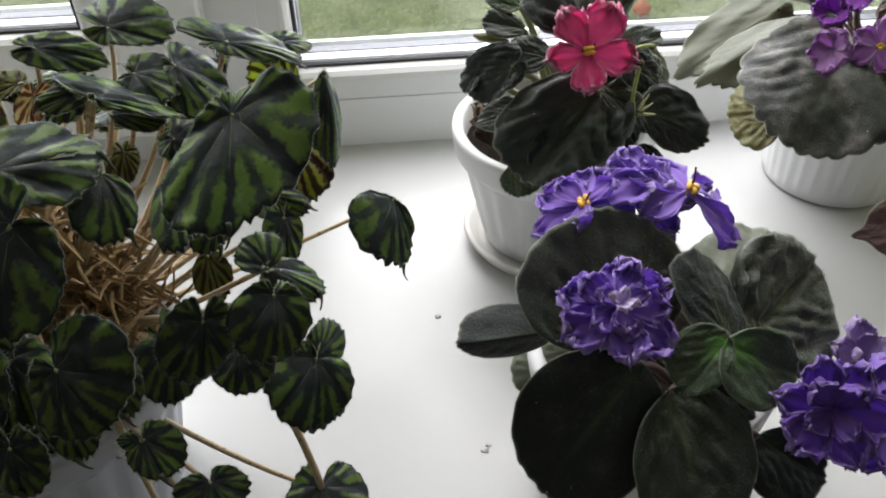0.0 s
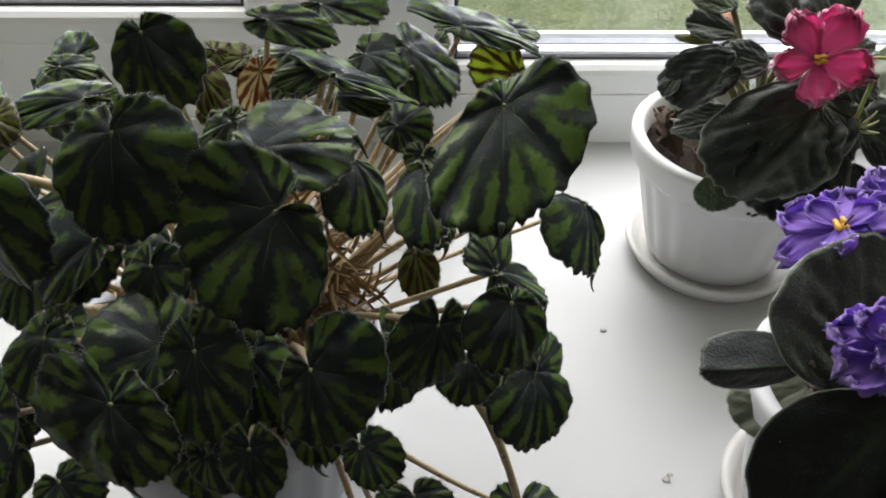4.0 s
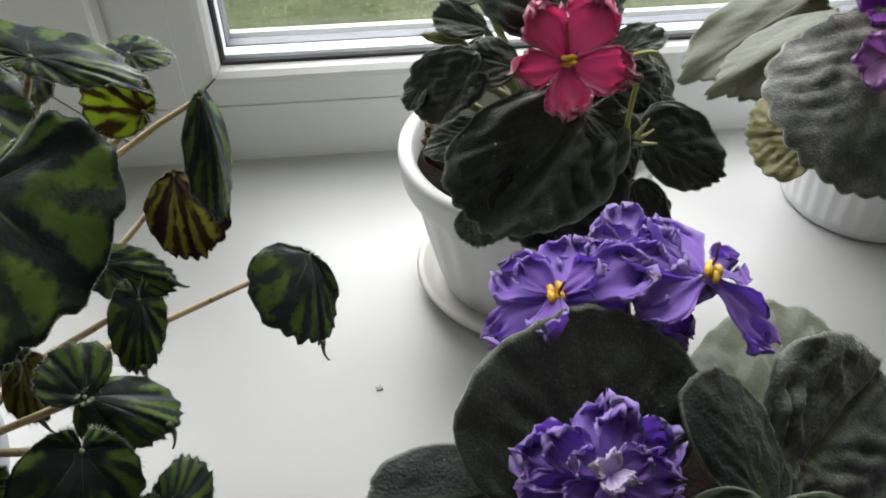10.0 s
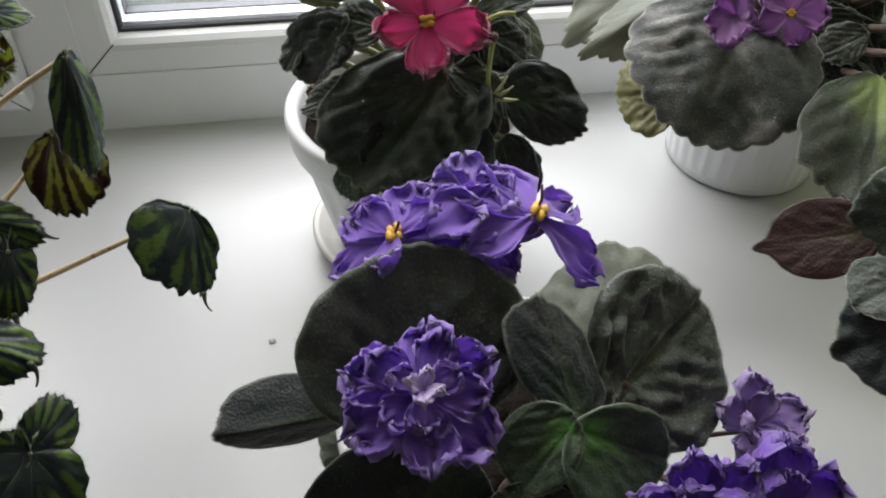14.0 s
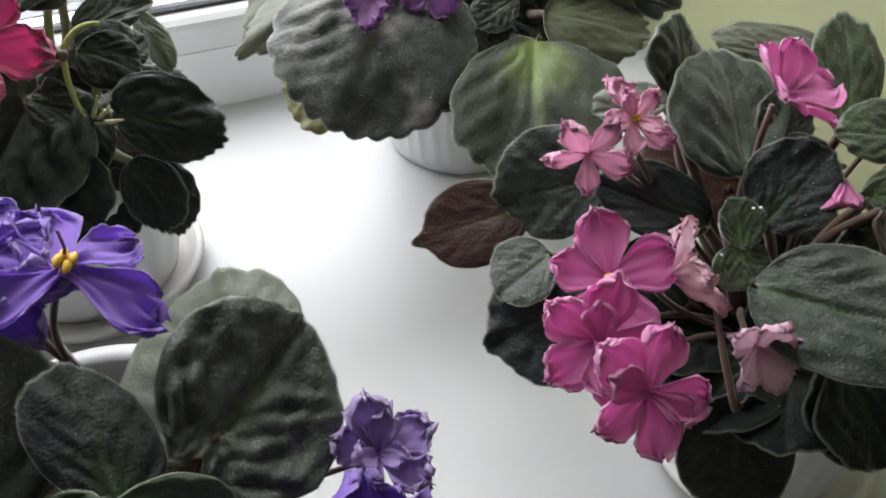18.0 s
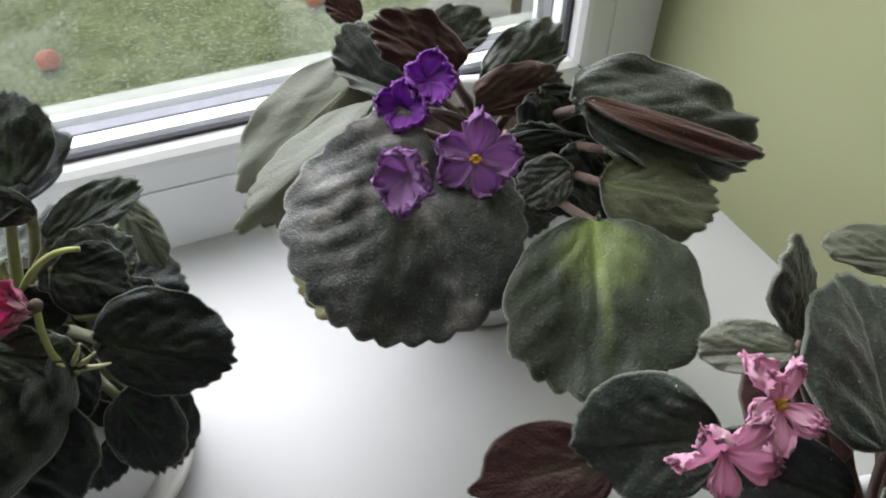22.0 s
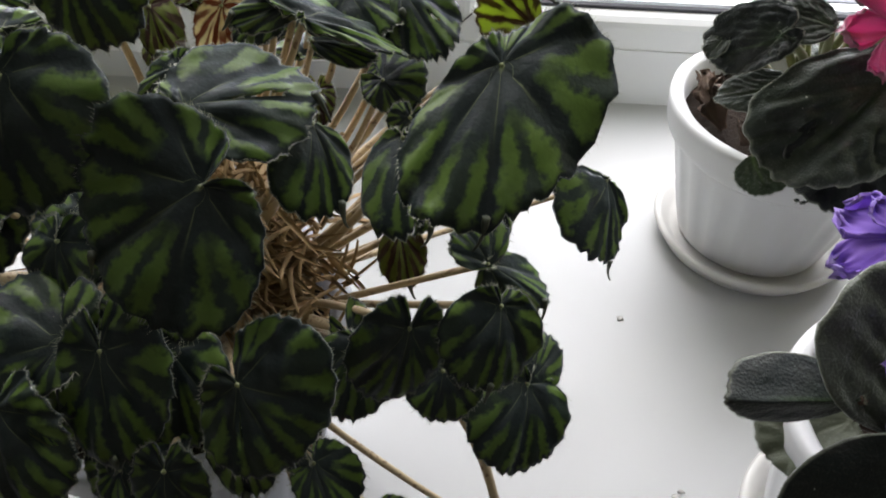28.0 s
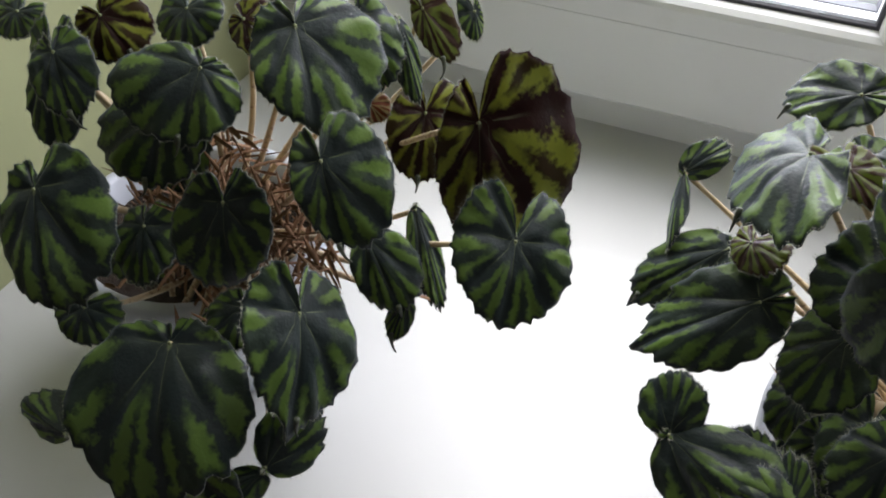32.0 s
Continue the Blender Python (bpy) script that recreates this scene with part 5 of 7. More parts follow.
begonia_a.leaf((-0.1308, -0.3920, 0.1433), (0.0008, -0.0108, -0.0144), (0.0105, 0.0003, 0.0004), droop=0.32, cup=-0.13, back=0.45, lop=0.1)
begonia_a.leaf((-0.1424, -0.3650, 0.1733), (0.0068, -0.0107, -0.0117), (0.0087, 0.0033, 0.0020), droop=0.32, cup=-0.13, back=0.45, lop=0.1)
begonia_a.leaf((-0.1756, -0.3700, 0.1418), (-0.0018, -0.0128, -0.0133), (0.0125, -0.0027, 0.0009), droop=0.32, cup=-0.13, back=0.45, lop=0.1)
begonia_a.leaf((-0.1025, -0.3650, 0.1480), (0.0043, -0.0119, -0.0132), (0.0074, 0.0024, 0.0003), droop=0.32, cup=-0.13, back=0.45, lop=0.1)
begonia_b.leaf((-0.3616, -0.2838, 0.1772), (0.0127, -0.0222, -0.0456), (-0.0244, -0.0118, 0.0002), droop=0.32, cup=-0.13, top='begonia_red', back=0.48, lop=-0.37)
begonia_b.leaf((-0.3356, -0.3101, 0.1490), (0.0067, -0.0243, -0.0164), (-0.0207, -0.0082, 0.0039), droop=0.32, cup=-0.13, back=0.86, lop=-0.06)
begonia_b.leaf((-0.3941, -0.2591, 0.1575), (0.0059, -0.0215, -0.0159), (-0.0163, -0.0052, 0.0009), droop=0.32, cup=-0.13, top='begonia_red', back=0.61, lop=-0.06)
begonia_b.leaf((-0.4002, -0.3339, 0.1820), (0.0143, -0.0193, -0.0176), (-0.0154, -0.0076, -0.0043), droop=0.32, cup=-0.13, back=0.63, lop=-0.37)
begonia_b.leaf((-0.4243, -0.3585, 0.1742), (0.0034, -0.0136, -0.0300), (-0.0184, -0.0058, -0.0046), droop=0.32, cup=-0.13, back=0.37, lop=0.18)
begonia_b.leaf((-0.3883, -0.3748, 0.1517), (0.0147, -0.0238, -0.0209), (-0.0122, -0.0131, 0.0091), droop=0.32, cup=-0.13, point=0.2, back=0.53, lop=-0.11)
begonia_b.leaf((-0.4307, -0.3921, 0.1353), (0.0152, -0.0442, -0.0130), (-0.0329, -0.0081, -0.0047), droop=0.45, cup=-0.13, back=0.2, lop=0.12)
begonia_b.leaf((-0.4548, -0.3206, 0.1970), (0.0024, -0.0237, -0.0105), (-0.0246, -0.0027, 0.0029), droop=0.32, cup=-0.13, back=0.3, lop=0.24)
begonia_b.leaf((-0.4667, -0.3278, 0.1815), (-0.0014, -0.0241, -0.0144), (-0.0249, 0.0003, 0.0003), droop=0.32, cup=-0.13, back=0.25, lop=0.21)
begonia_b.leaf((-0.4309, -0.2939, 0.2061), (0.0229, -0.0267, -0.0145), (-0.0178, -0.0174, -0.0014), droop=0.32, cup=-0.13, back=0.41, lop=-0.27)
begonia_b.leaf((-0.4939, -0.3730, 0.1672), (0.0159, -0.0293, -0.0220), (-0.0200, -0.0062, -0.0053), droop=0.32, cup=-0.13, back=0.37, lop=-0.22)
begonia_b.leaf((-0.5180, -0.3293, 0.1907), (0.0077, -0.0234, -0.0228), (-0.0125, -0.0026, -0.0022), droop=0.32, cup=-0.13, back=0.54, lop=-0.14)
begonia_b.leaf((-0.4817, -0.2904, 0.2001), (0.0032, -0.0124, -0.0061), (-0.0143, -0.0014, -0.0014), droop=0.32, cup=-0.13, back=0.86, lop=0.03)
begonia_b.leaf((-0.5410, -0.3172, 0.1984), (-0.0021, -0.0092, -0.0042), (-0.0121, 0.0015, 0.0015), droop=0.32, cup=-0.13, back=1.05, lop=0.07)
begonia_b.leaf((-0.4612, -0.3604, 0.1517), (0.0042, -0.0165, -0.0116), (-0.0129, -0.0020, -0.0024), droop=0.32, cup=-0.13, back=0.48, lop=0.02)
begonia_b.leaf((-0.3902, -0.3236, 0.1421), (0.0201, -0.0143, -0.0170), (-0.0091, -0.0086, -0.0035), droop=0.32, cup=-0.13, back=0.09, lop=-0.19)
begonia_b.leaf((-0.3855, -0.2888, 0.1301), (0.0246, -0.0267, -0.0186), (-0.0048, -0.0051, 0.0002), droop=0.32, cup=-0.13, notch=0.2, back=0.04, lop=0.03)
begonia_b.leaf((-0.3710, -0.3281, 0.1205), (-0.0023, -0.0133, -0.0092), (-0.0056, 0.0008, -0.0002), droop=0.32, cup=-0.13, notch=0.2, back=0.04, lop=0.0)
begonia_b.leaf((-0.3902, -0.4044, 0.1017), (0.0087, 0.0153, 0.0176), (0.0111, -0.0011, -0.0043), droop=0.32, cup=-0.13, back=0.04, lop=0.08)
begonia_b.leaf((-0.3914, -0.4051, 0.0984), (-0.0172, -0.0153, -0.0075), (-0.0059, 0.0038, 0.0019), droop=0.32, cup=-0.13, back=0.06, lop=-0.13)
begonia_b.leaf((-0.4693, -0.4172, 0.0924), (-0.0273, 0.0034, 0.0018), (0.0043, 0.0067, 0.0065), droop=0.32, cup=-0.13, notch=0.2, fold=0.3, back=0.04, lop=-0.02)
begonia_b.leaf((-0.4038, -0.2406, 0.1942), (0.0144, -0.0152, -0.0110), (-0.0074, -0.0031, -0.0037), droop=0.32, cup=-0.13, top='begonia_light', back=0.38, lop=-0.3)
begonia_b.leaf((-0.4066, -0.2578, 0.1955), (0.0168, -0.0152, -0.0203), (-0.0041, -0.0040, -0.0006), droop=0.32, cup=-0.13, fold=0.2, back=0.12, lop=0.14)
begonia_b.leaf((-0.3910, -0.2133, 0.1831), (0.0063, -0.0078, -0.0064), (-0.0041, -0.0030, -0.0006), droop=0.32, cup=-0.13, back=0.84, lop=0.34)
begonia_b.leaf((-0.4135, -0.3722, 0.1407), (0.0021, -0.0120, -0.0048), (-0.0123, -0.0014, -0.0011), droop=0.32, cup=-0.13, back=0.64, lop=0.14)
begonia_b.leaf((-0.4762, -0.3848, 0.1256), (-0.0000, -0.0112, -0.0040), (-0.0147, -0.0001, -0.0001), droop=0.32, cup=-0.13, back=0.83, lop=-0.16)
begonia_b.leaf((-0.4108, -0.2768, 0.1677), (0.0077, -0.0013, -0.0018), (-0.0016, -0.0051, -0.0036), droop=0.32, cup=-0.13, top='begonia_rust', back=0.64, lop=-0.06)
begonia_b.leaf((-0.4298, -0.4078, 0.1024), (-0.0066, -0.0161, -0.0126), (-0.0382, 0.0022, -0.0021), droop=0.32, cup=-0.13, top='begonia', back=0.21, lop=0.01)
begonia_b.leaf((-0.4833, -0.3120, 0.1598), (-0.0083, -0.0175, -0.0132), (0.0220, -0.0067, -0.0050), droop=0.32, cup=-0.13, back=0.4, lop=0.1)
begonia_b.leaf((-0.4598, -0.2850, 0.1979), (0.0157, -0.0059, -0.0044), (0.0045, 0.0077, 0.0058), droop=0.32, cup=-0.13, top='begonia_red', back=0.4, lop=0.1)
begonia_b.leaf((-0.5065, -0.3100, 0.2010), (0.0152, -0.0071, -0.0072), (0.0080, 0.0103, 0.0067), droop=0.32, cup=-0.13, top='begonia_red', back=0.4, lop=0.1)
begonia_b.leaf((-0.5076, -0.3350, 0.1981), (0.0122, -0.0140, -0.0136), (0.0098, 0.0063, 0.0023), droop=0.32, cup=-0.13, back=0.4, lop=0.1)
begonia_b.leaf((-0.4994, -0.3350, 0.1098), (0.0150, -0.0110, -0.0082), (0.0108, 0.0094, 0.0071), droop=0.32, cup=-0.13, back=0.4, lop=0.1)
begonia_b.leaf((-0.4337, -0.3600, 0.1191), (0.0075, -0.0072, -0.0054), (0.0096, 0.0064, 0.0048), droop=0.32, cup=-0.13, back=0.4, lop=0.1)
begonia_b.leaf((-0.3807, -0.3250, 0.1292), (0.0083, -0.0079, -0.0080), (0.0086, 0.0064, 0.0026), droop=0.32, cup=-0.13, back=0.4, lop=0.1)
begonia_b.leaf((-0.4153, -0.2750, 0.2026), (0.0153, -0.0134, -0.0158), (0.0093, 0.0078, 0.0024), droop=0.32, cup=-0.13, back=0.4, lop=0.1)
violet_a.leaf((0.0916, -0.3431, 0.1129), (-0.0046, 0.0353, 0.0456), (0.0376, 0.0050, -0.0017), quilt=0.036, notch=0.5, teeth=0.012, point=0.03, wave=0.03, rings=24, spokes=96, thick=0.0014, cup=0.1, droop=0.05, back=0.04, lop=-0.07, top='v_silver')
violet_a.leaf((0.1564, -0.3349, 0.1114), (0.0343, 0.0223, 0.0119), (-0.0150, 0.0182, 0.0211), quilt=0.075, notch=0.5, teeth=0.012, point=0.03, wave=0.03, rings=24, spokes=96, thick=0.0014, cup=0.05, back=0.30, lop=-0.05, top='v_silver')
violet_a.leaf((0.1309, -0.3554, 0.1278), (-0.0044, 0.0299, 0.0210), (-0.0155, -0.0003, 0.0071), quilt=0.036, notch=0.5, teeth=0.012, point=0.03, wave=0.03, rings=24, spokes=96, thick=0.0014, cup=-0.1, fold=0.05, back=0.08, lop=-0.05)
violet_a.leaf((0.1603, -0.3232, 0.1035), (0.0043, 0.0527, 0.0113), (0.0317, 0.0072, 0.0016), quilt=0.036, notch=0.5, teeth=0.012, point=0.03, wave=0.03, rings=24, spokes=96, thick=0.0014, top='v_pale', back=0.2, lop=-0.07)
violet_a.leaf((0.1270, -0.3611, 0.1308), (-0.0161, -0.0089, -0.0179), (-0.0073, 0.0095, 0.0022), quilt=0.036, notch=0.5, teeth=0.012, point=0.03, wave=0.03, rings=24, spokes=96, thick=0.0014, top='v_bright', cup=0.1, back=0.14, lop=0.3)
violet_a.leaf((0.1284, -0.3613, 0.1303), (0.0301, -0.0058, -0.0160), (-0.0090, -0.0106, -0.0090), quilt=0.036, notch=0.5, teeth=0.012, point=0.03, wave=0.03, rings=24, spokes=96, thick=0.0014, top='v_bright', cup=0.1, back=0.04, lop=0.24)
violet_a.leaf((0.0934, -0.3594, 0.1186), (-0.0382, -0.0270, -0.0475), (-0.0243, 0.0136, 0.0131), quilt=0.01, notch=0.2, teeth=0.012, point=0.03, wave=0.03, rings=24, spokes=96, thick=0.0014, cup=-0.05, back=0.04, lop=0.05)
violet_a.leaf((0.1057, -0.3690, 0.1120), (-0.0003, -0.0460, -0.0330), (-0.0236, -0.0003, -0.0047), quilt=0.05, top="v_mid", notch=0.5, teeth=0.02, point=0.03, wave=0.03, rings=24, spokes=96, thick=0.0014, back=0.04, lop=-0.24)
violet_a.leaf((0.0644, -0.3425, 0.1256), (-0.0392, -0.0056, 0.0018), (-0.0011, 0.0063, 0.0091), quilt=0.012, notch=0.2, teeth=0.012, point=0.03, wave=0.03, rings=24, spokes=96, thick=0.0014, fold=0.45, back=0.04, lop=0.1)
violet_a.leaf((0.0751, -0.3307, 0.0989), (-0.0234, -0.0004, -0.0221), (-0.0057, 0.0175, 0.0002), quilt=0.036, notch=0.5, teeth=0.012, point=0.03, wave=0.03, rings=24, spokes=96, thick=0.0014, top='v_pale', back=0.04, lop=0.01)
violet_a.leaf((0.1404, -0.3827, 0.0968), (0.0298, -0.0110, -0.0172), (-0.0114, -0.0110, -0.0054), quilt=0.036, notch=0.5, teeth=0.012, point=0.03, wave=0.03, rings=24, spokes=96, thick=0.0014, back=0.04, lop=0.25)
violet_a.leaf((0.1187, -0.3634, 0.1062), (0.0232, -0.0119, -0.0127), (-0.0123, -0.0124, -0.0027), quilt=0.036, notch=0.5, teeth=0.012, point=0.03, wave=0.03, rings=24, spokes=96, thick=0.0014, back=0.04, lop=0.04)
violet_b.leaf((0.1180, -0.1900, 0.1450), (-0.0398, -0.0292, -0.0326), (0.0308, -0.0096, -0.0107), quilt=0.085, notch=0.5, teeth=0.03, point=0.05, wave=0.12, top="v_mid", rings=22, spokes=96, thick=0.0013, cup=-0.1, back=0.20, lop=-0.09)
violet_b.leaf((0.1088, -0.1931, 0.1270), (-0.0051, -0.0233, -0.0332), (-0.0298, 0.0024, 0.0034), quilt=0.055, notch=0.5, teeth=0.03, point=0.05, wave=0.07, rings=22, spokes=96, thick=0.0013, back=0.17, lop=-0.05)
violet_b.leaf((0.0727, -0.1680, 0.1501), (-0.0165, 0.0046, -0.0230), (-0.0101, 0.0168, 0.0008), quilt=0.055, notch=0.5, teeth=0.03, point=0.05, wave=0.07, rings=22, spokes=96, thick=0.0013, back=0.49, lop=0.47)
violet_b.leaf((0.0919, -0.1714, 0.1586), (-0.0188, 0.0121, 0.0010), (0.0042, 0.0071, 0.0074), quilt=0.055, notch=0.5, teeth=0.03, point=0.05, wave=0.07, rings=22, spokes=96, thick=0.0013, top='v_mid', back=0.08, lop=-0.11)
violet_b.leaf((0.0557, -0.1501, 0.1397), (-0.0077, -0.0051, -0.0077), (-0.0035, 0.0045, 0.0002), quilt=0.055, notch=0.5, teeth=0.03, point=0.05, wave=0.07, rings=22, spokes=96, thick=0.0013, top='v_mid', back=0.11, lop=0.06)
violet_b.leaf((0.1145, -0.1638, 0.1675), (0.0030, 0.0385, 0.0188), (0.0375, 0.0269, -0.0133), quilt=0.055, notch=0.5, teeth=0.03, point=0.05, wave=0.07, rings=22, spokes=96, thick=0.0013, back=0.04, lop=0.0)
violet_b.leaf((0.1378, -0.1552, 0.1638), (-0.0256, 0.0108, 0.0052), (0.0026, 0.0045, 0.0041), quilt=0.055, notch=0.5, teeth=0.03, point=0.05, wave=0.07, rings=22, spokes=96, thick=0.0013, top='v_mid', back=0.05, lop=0.27)
violet_b.leaf((0.0835, -0.1421, 0.1617), (-0.0209, 0.0174, -0.0001), (0.0033, 0.0064, 0.0050), quilt=0.055, notch=0.5, teeth=0.03, point=0.05, wave=0.07, rings=22, spokes=96, thick=0.0013, top='v_mid', back=0.04, lop=-0.07)
violet_b.leaf((0.0841, -0.1329, 0.1699), (-0.0194, 0.0168, 0.0003), (0.0030, 0.0057, 0.0044), quilt=0.055, notch=0.5, teeth=0.03, point=0.05, wave=0.07, rings=22, spokes=96, thick=0.0013, top='v_green', back=0.06, lop=0.35)
violet_b.leaf((0.0737, -0.1375, 0.1537), (-0.0154, 0.0078, -0.0008), (0.0006, 0.0021, 0.0018), quilt=0.055, notch=0.5, teeth=0.03, point=0.05, wave=0.07, rings=22, spokes=96, thick=0.0013, top='v_lime', back=0.04, lop=-0.01)
violet_b.leaf((0.1403, -0.1518, 0.1490), (0.0321, 0.0217, -0.0023), (0.0024, -0.0063, -0.0053), quilt=0.055, notch=0.5, teeth=0.03, point=0.05, wave=0.07, rings=22, spokes=96, thick=0.0013, top='v_mid', back=0.05, lop=-0.31)
violet_b.leaf((0.1398, -0.1630, 0.1474), (0.0189, -0.0050, -0.0112), (-0.0076, -0.0087, -0.0056), quilt=0.055, notch=0.5, teeth=0.03, point=0.05, wave=0.07, rings=22, spokes=96, thick=0.0013, back=0.04, lop=-0.02)
violet_b.leaf((0.1485, -0.1831, 0.1276), (0.0356, -0.0064, -0.0202), (0.0069, 0.0109, 0.0125), quilt=0.055, notch=0.5, teeth=0.03, point=0.05, wave=0.07, rings=22, spokes=96, thick=0.0013, back=0.13, lop=0.23)
violet_b.leaf((0.1193, -0.1903, 0.1459), (0.0221, -0.0057, -0.0095), (-0.0044, -0.0060, -0.0052), quilt=0.055, notch=0.5, teeth=0.03, point=0.05, wave=0.07, rings=22, spokes=96, thick=0.0013, top='v_mid', back=0.04, lop=0.04)
violet_b.leaf((0.1456, -0.1863, 0.1058), (0.0060, -0.0172, -0.0260), (-0.0126, -0.0030, 0.0005), quilt=0.055, notch=0.5, teeth=0.03, point=0.05, wave=0.07, rings=22, spokes=96, thick=0.0013, back=0.05, lop=-0.26)
violet_b.leaf((0.1340, -0.1433, 0.1676), (0.0074, 0.0196, 0.0215), (0.0147, -0.0001, -0.0032), quilt=0.055, notch=0.5, teeth=0.03, point=0.05, wave=0.07, rings=22, spokes=96, thick=0.0013, top='v_mid', back=0.04, lop=-0.13)
violet_b.leaf((0.1657, -0.1315, 0.1345), (0.0056, -0.0145, -0.0129), (-0.0061, -0.0033, 0.0001), quilt=0.055, notch=0.5, teeth=0.03, point=0.05, wave=0.07, rings=22, spokes=96, thick=0.0013, top='v_pale', back=0.43, lop=-0.09)
violet_b.leaf((0.1377, -0.1852, 0.1296), (-0.0071, -0.0151, -0.0172), (-0.0124, 0.0017, 0.0033), quilt=0.055, notch=0.5, teeth=0.03, point=0.05, wave=0.07, rings=22, spokes=96, thick=0.0013, back=0.24, lop=0.31)
violet_b.leaf((0.0916, -0.1609, 0.1554), (-0.0199, 0.0069, -0.0075), (-0.0010, 0.0094, 0.0066), quilt=0.055, notch=0.5, teeth=0.03, point=0.05, wave=0.07, rings=22, spokes=96, thick=0.0013, back=0.14, lop=0.1)
violet_b.leaf((0.0764, -0.1721, 0.1264), (-0.0216, 0.0061, -0.0106), (-0.0017, 0.0098, 0.0042), quilt=0.055, notch=0.5, teeth=0.03, point=0.05, wave=0.07, rings=22, spokes=96, thick=0.0013, top='v_mid', back=0.35, lop=0.08)
violet_b.leaf((0.1339, -0.1719, 0.1302), (-0.0157, -0.0029, -0.0029), (-0.0027, 0.0075, 0.0075), quilt=0.055, notch=0.5, teeth=0.03, point=0.05, wave=0.07, rings=22, spokes=96, thick=0.0013, back=0.45, lop=0.55)
violet_b.leaf((0.1541, -0.1594, 0.1389), (0.0112, 0.0090, 0.0022), (0.0083, -0.0050, -0.0085), quilt=0.055, notch=0.5, teeth=0.03, point=0.05, wave=0.07, rings=22, spokes=96, thick=0.0013, top='v_mid', back=1.34, lop=-0.37)
violet_b.leaf((0.1567, -0.1724, 0.1290), (0.0101, -0.0009, -0.0058), (-0.0055, -0.0075, -0.0038), quilt=0.055, notch=0.5, teeth=0.03, point=0.05, wave=0.07, rings=22, spokes=96, thick=0.0013, back=1.0, lop=-0.28)
violet_b.leaf((0.1162, -0.1793, 0.1090), (-0.0176, -0.0171, -0.0266), (-0.0158, 0.0062, 0.0069), quilt=0.055, notch=0.5, teeth=0.03, point=0.05, wave=0.07, rings=22, spokes=96, thick=0.0013, back=0.04, lop=0.21)
violet_b.leaf((0.1354, -0.1815, 0.0969), (-0.0036, -0.0165, -0.0230), (-0.0156, 0.0006, 0.0028), quilt=0.055, notch=0.5, teeth=0.03, point=0.05, wave=0.07, rings=22, spokes=96, thick=0.0013, back=0.16, lop=0.16)
violet_b.leaf((0.0725, -0.1863, 0.0980), (0.0011, -0.0118, -0.0128), (-0.0122, 0.0018, -0.0029), quilt=0.055, notch=0.5, teeth=0.03, point=0.05, wave=0.07, rings=22, spokes=96, thick=0.0013, top='v_green', back=0.09, lop=-0.37)
violet_b.leaf((0.1538, -0.1777, 0.0916), (0.0034, -0.0177, -0.0212), (-0.0137, -0.0034, 0.0018), quilt=0.055, notch=0.5, teeth=0.03, point=0.05, wave=0.07, rings=22, spokes=96, thick=0.0013, back=0.21, lop=0.01)
violet_c.leaf((0.2680, -0.1594, 0.1335), (-0.0344, -0.0389, -0.0232), (-0.0372, 0.0273, 0.0104), quilt=0.026, notch=0.45, teeth=0.036, point=0.02, wave=0.07, rings=26, spokes=112, thick=0.0016, cup=-0.08, top="v_dust", back=0.62, lop=0.05)
violet_c.leaf((0.3295, -0.1893, 0.1251), (-0.0317, -0.0593, -0.0184), (-0.0381, 0.0118, 0.0029), quilt=0.022, notch=0.45, teeth=0.036, point=0.02, wave=0.05, rings=26, spokes=112, thick=0.0016, top='v_heart', cup=-0.06, back=0.04, lop=-0.13)
violet_c.leaf((0.2690, -0.0720, 0.1310), (-0.0545, 0.0085, -0.0455), (-0.0080, 0.0190, 0.0100), quilt=0.007, notch=0.45, teeth=0.02, point=0.14, wave=0.08, rings=26, spokes=112, thick=0.0016, top='v_pale', fold=0.25, back=0.16, lop=0.20)
violet_c.leaf((0.2680, -0.0980, 0.1330), (-0.0590, -0.0207, -0.0208), (-0.0060, 0.0160, 0.0060), quilt=0.007, notch=0.45, teeth=0.036, point=0.14, wave=0.05, rings=26, spokes=112, thick=0.0016, top='v_pale', fold=0.20, back=0.10, lop=0.0)
violet_c.leaf((0.2842, -0.1093, 0.1450), (-0.0270, 0.0183, 0.0116), (0.0060, 0.0140, 0.0120), quilt=0.042, notch=0.45, teeth=0.036, point=0.02, wave=0.05, rings=26, spokes=112, thick=0.0016, frill=0.06, roll=1.0, back=0.11, lop=0.30)
violet_c.leaf((0.3071, -0.1040, 0.1487), (-0.0322, 0.0111, 0.0236), (0.0104, 0.0069, 0.0072), quilt=0.042, notch=0.45, teeth=0.036, point=0.02, wave=0.05, rings=26, spokes=112, thick=0.0016, top='v_red', under='v_grey', back=0.04, lop=0.19, frill=0.07)
violet_c.leaf((0.2747, -0.0733, 0.1635), (-0.0116, 0.0068, 0.0081), (0.0049, 0.0031, 0.0037), quilt=0.042, notch=0.45, teeth=0.036, point=0.02, wave=0.05, rings=26, spokes=112, thick=0.0016, top='v_red', back=0.05, lop=0.25, frill=0.07)
violet_c.leaf((0.3250, -0.1050, 0.1400), (0.0430, 0.0080, 0.0060), (0.0020, 0.0130, 0.0100), quilt=0.042, notch=0.45, teeth=0.036, point=0.02, wave=0.05, rings=26, spokes=112, thick=0.0016, frill=0.08, back=0.10, lop=0.20)
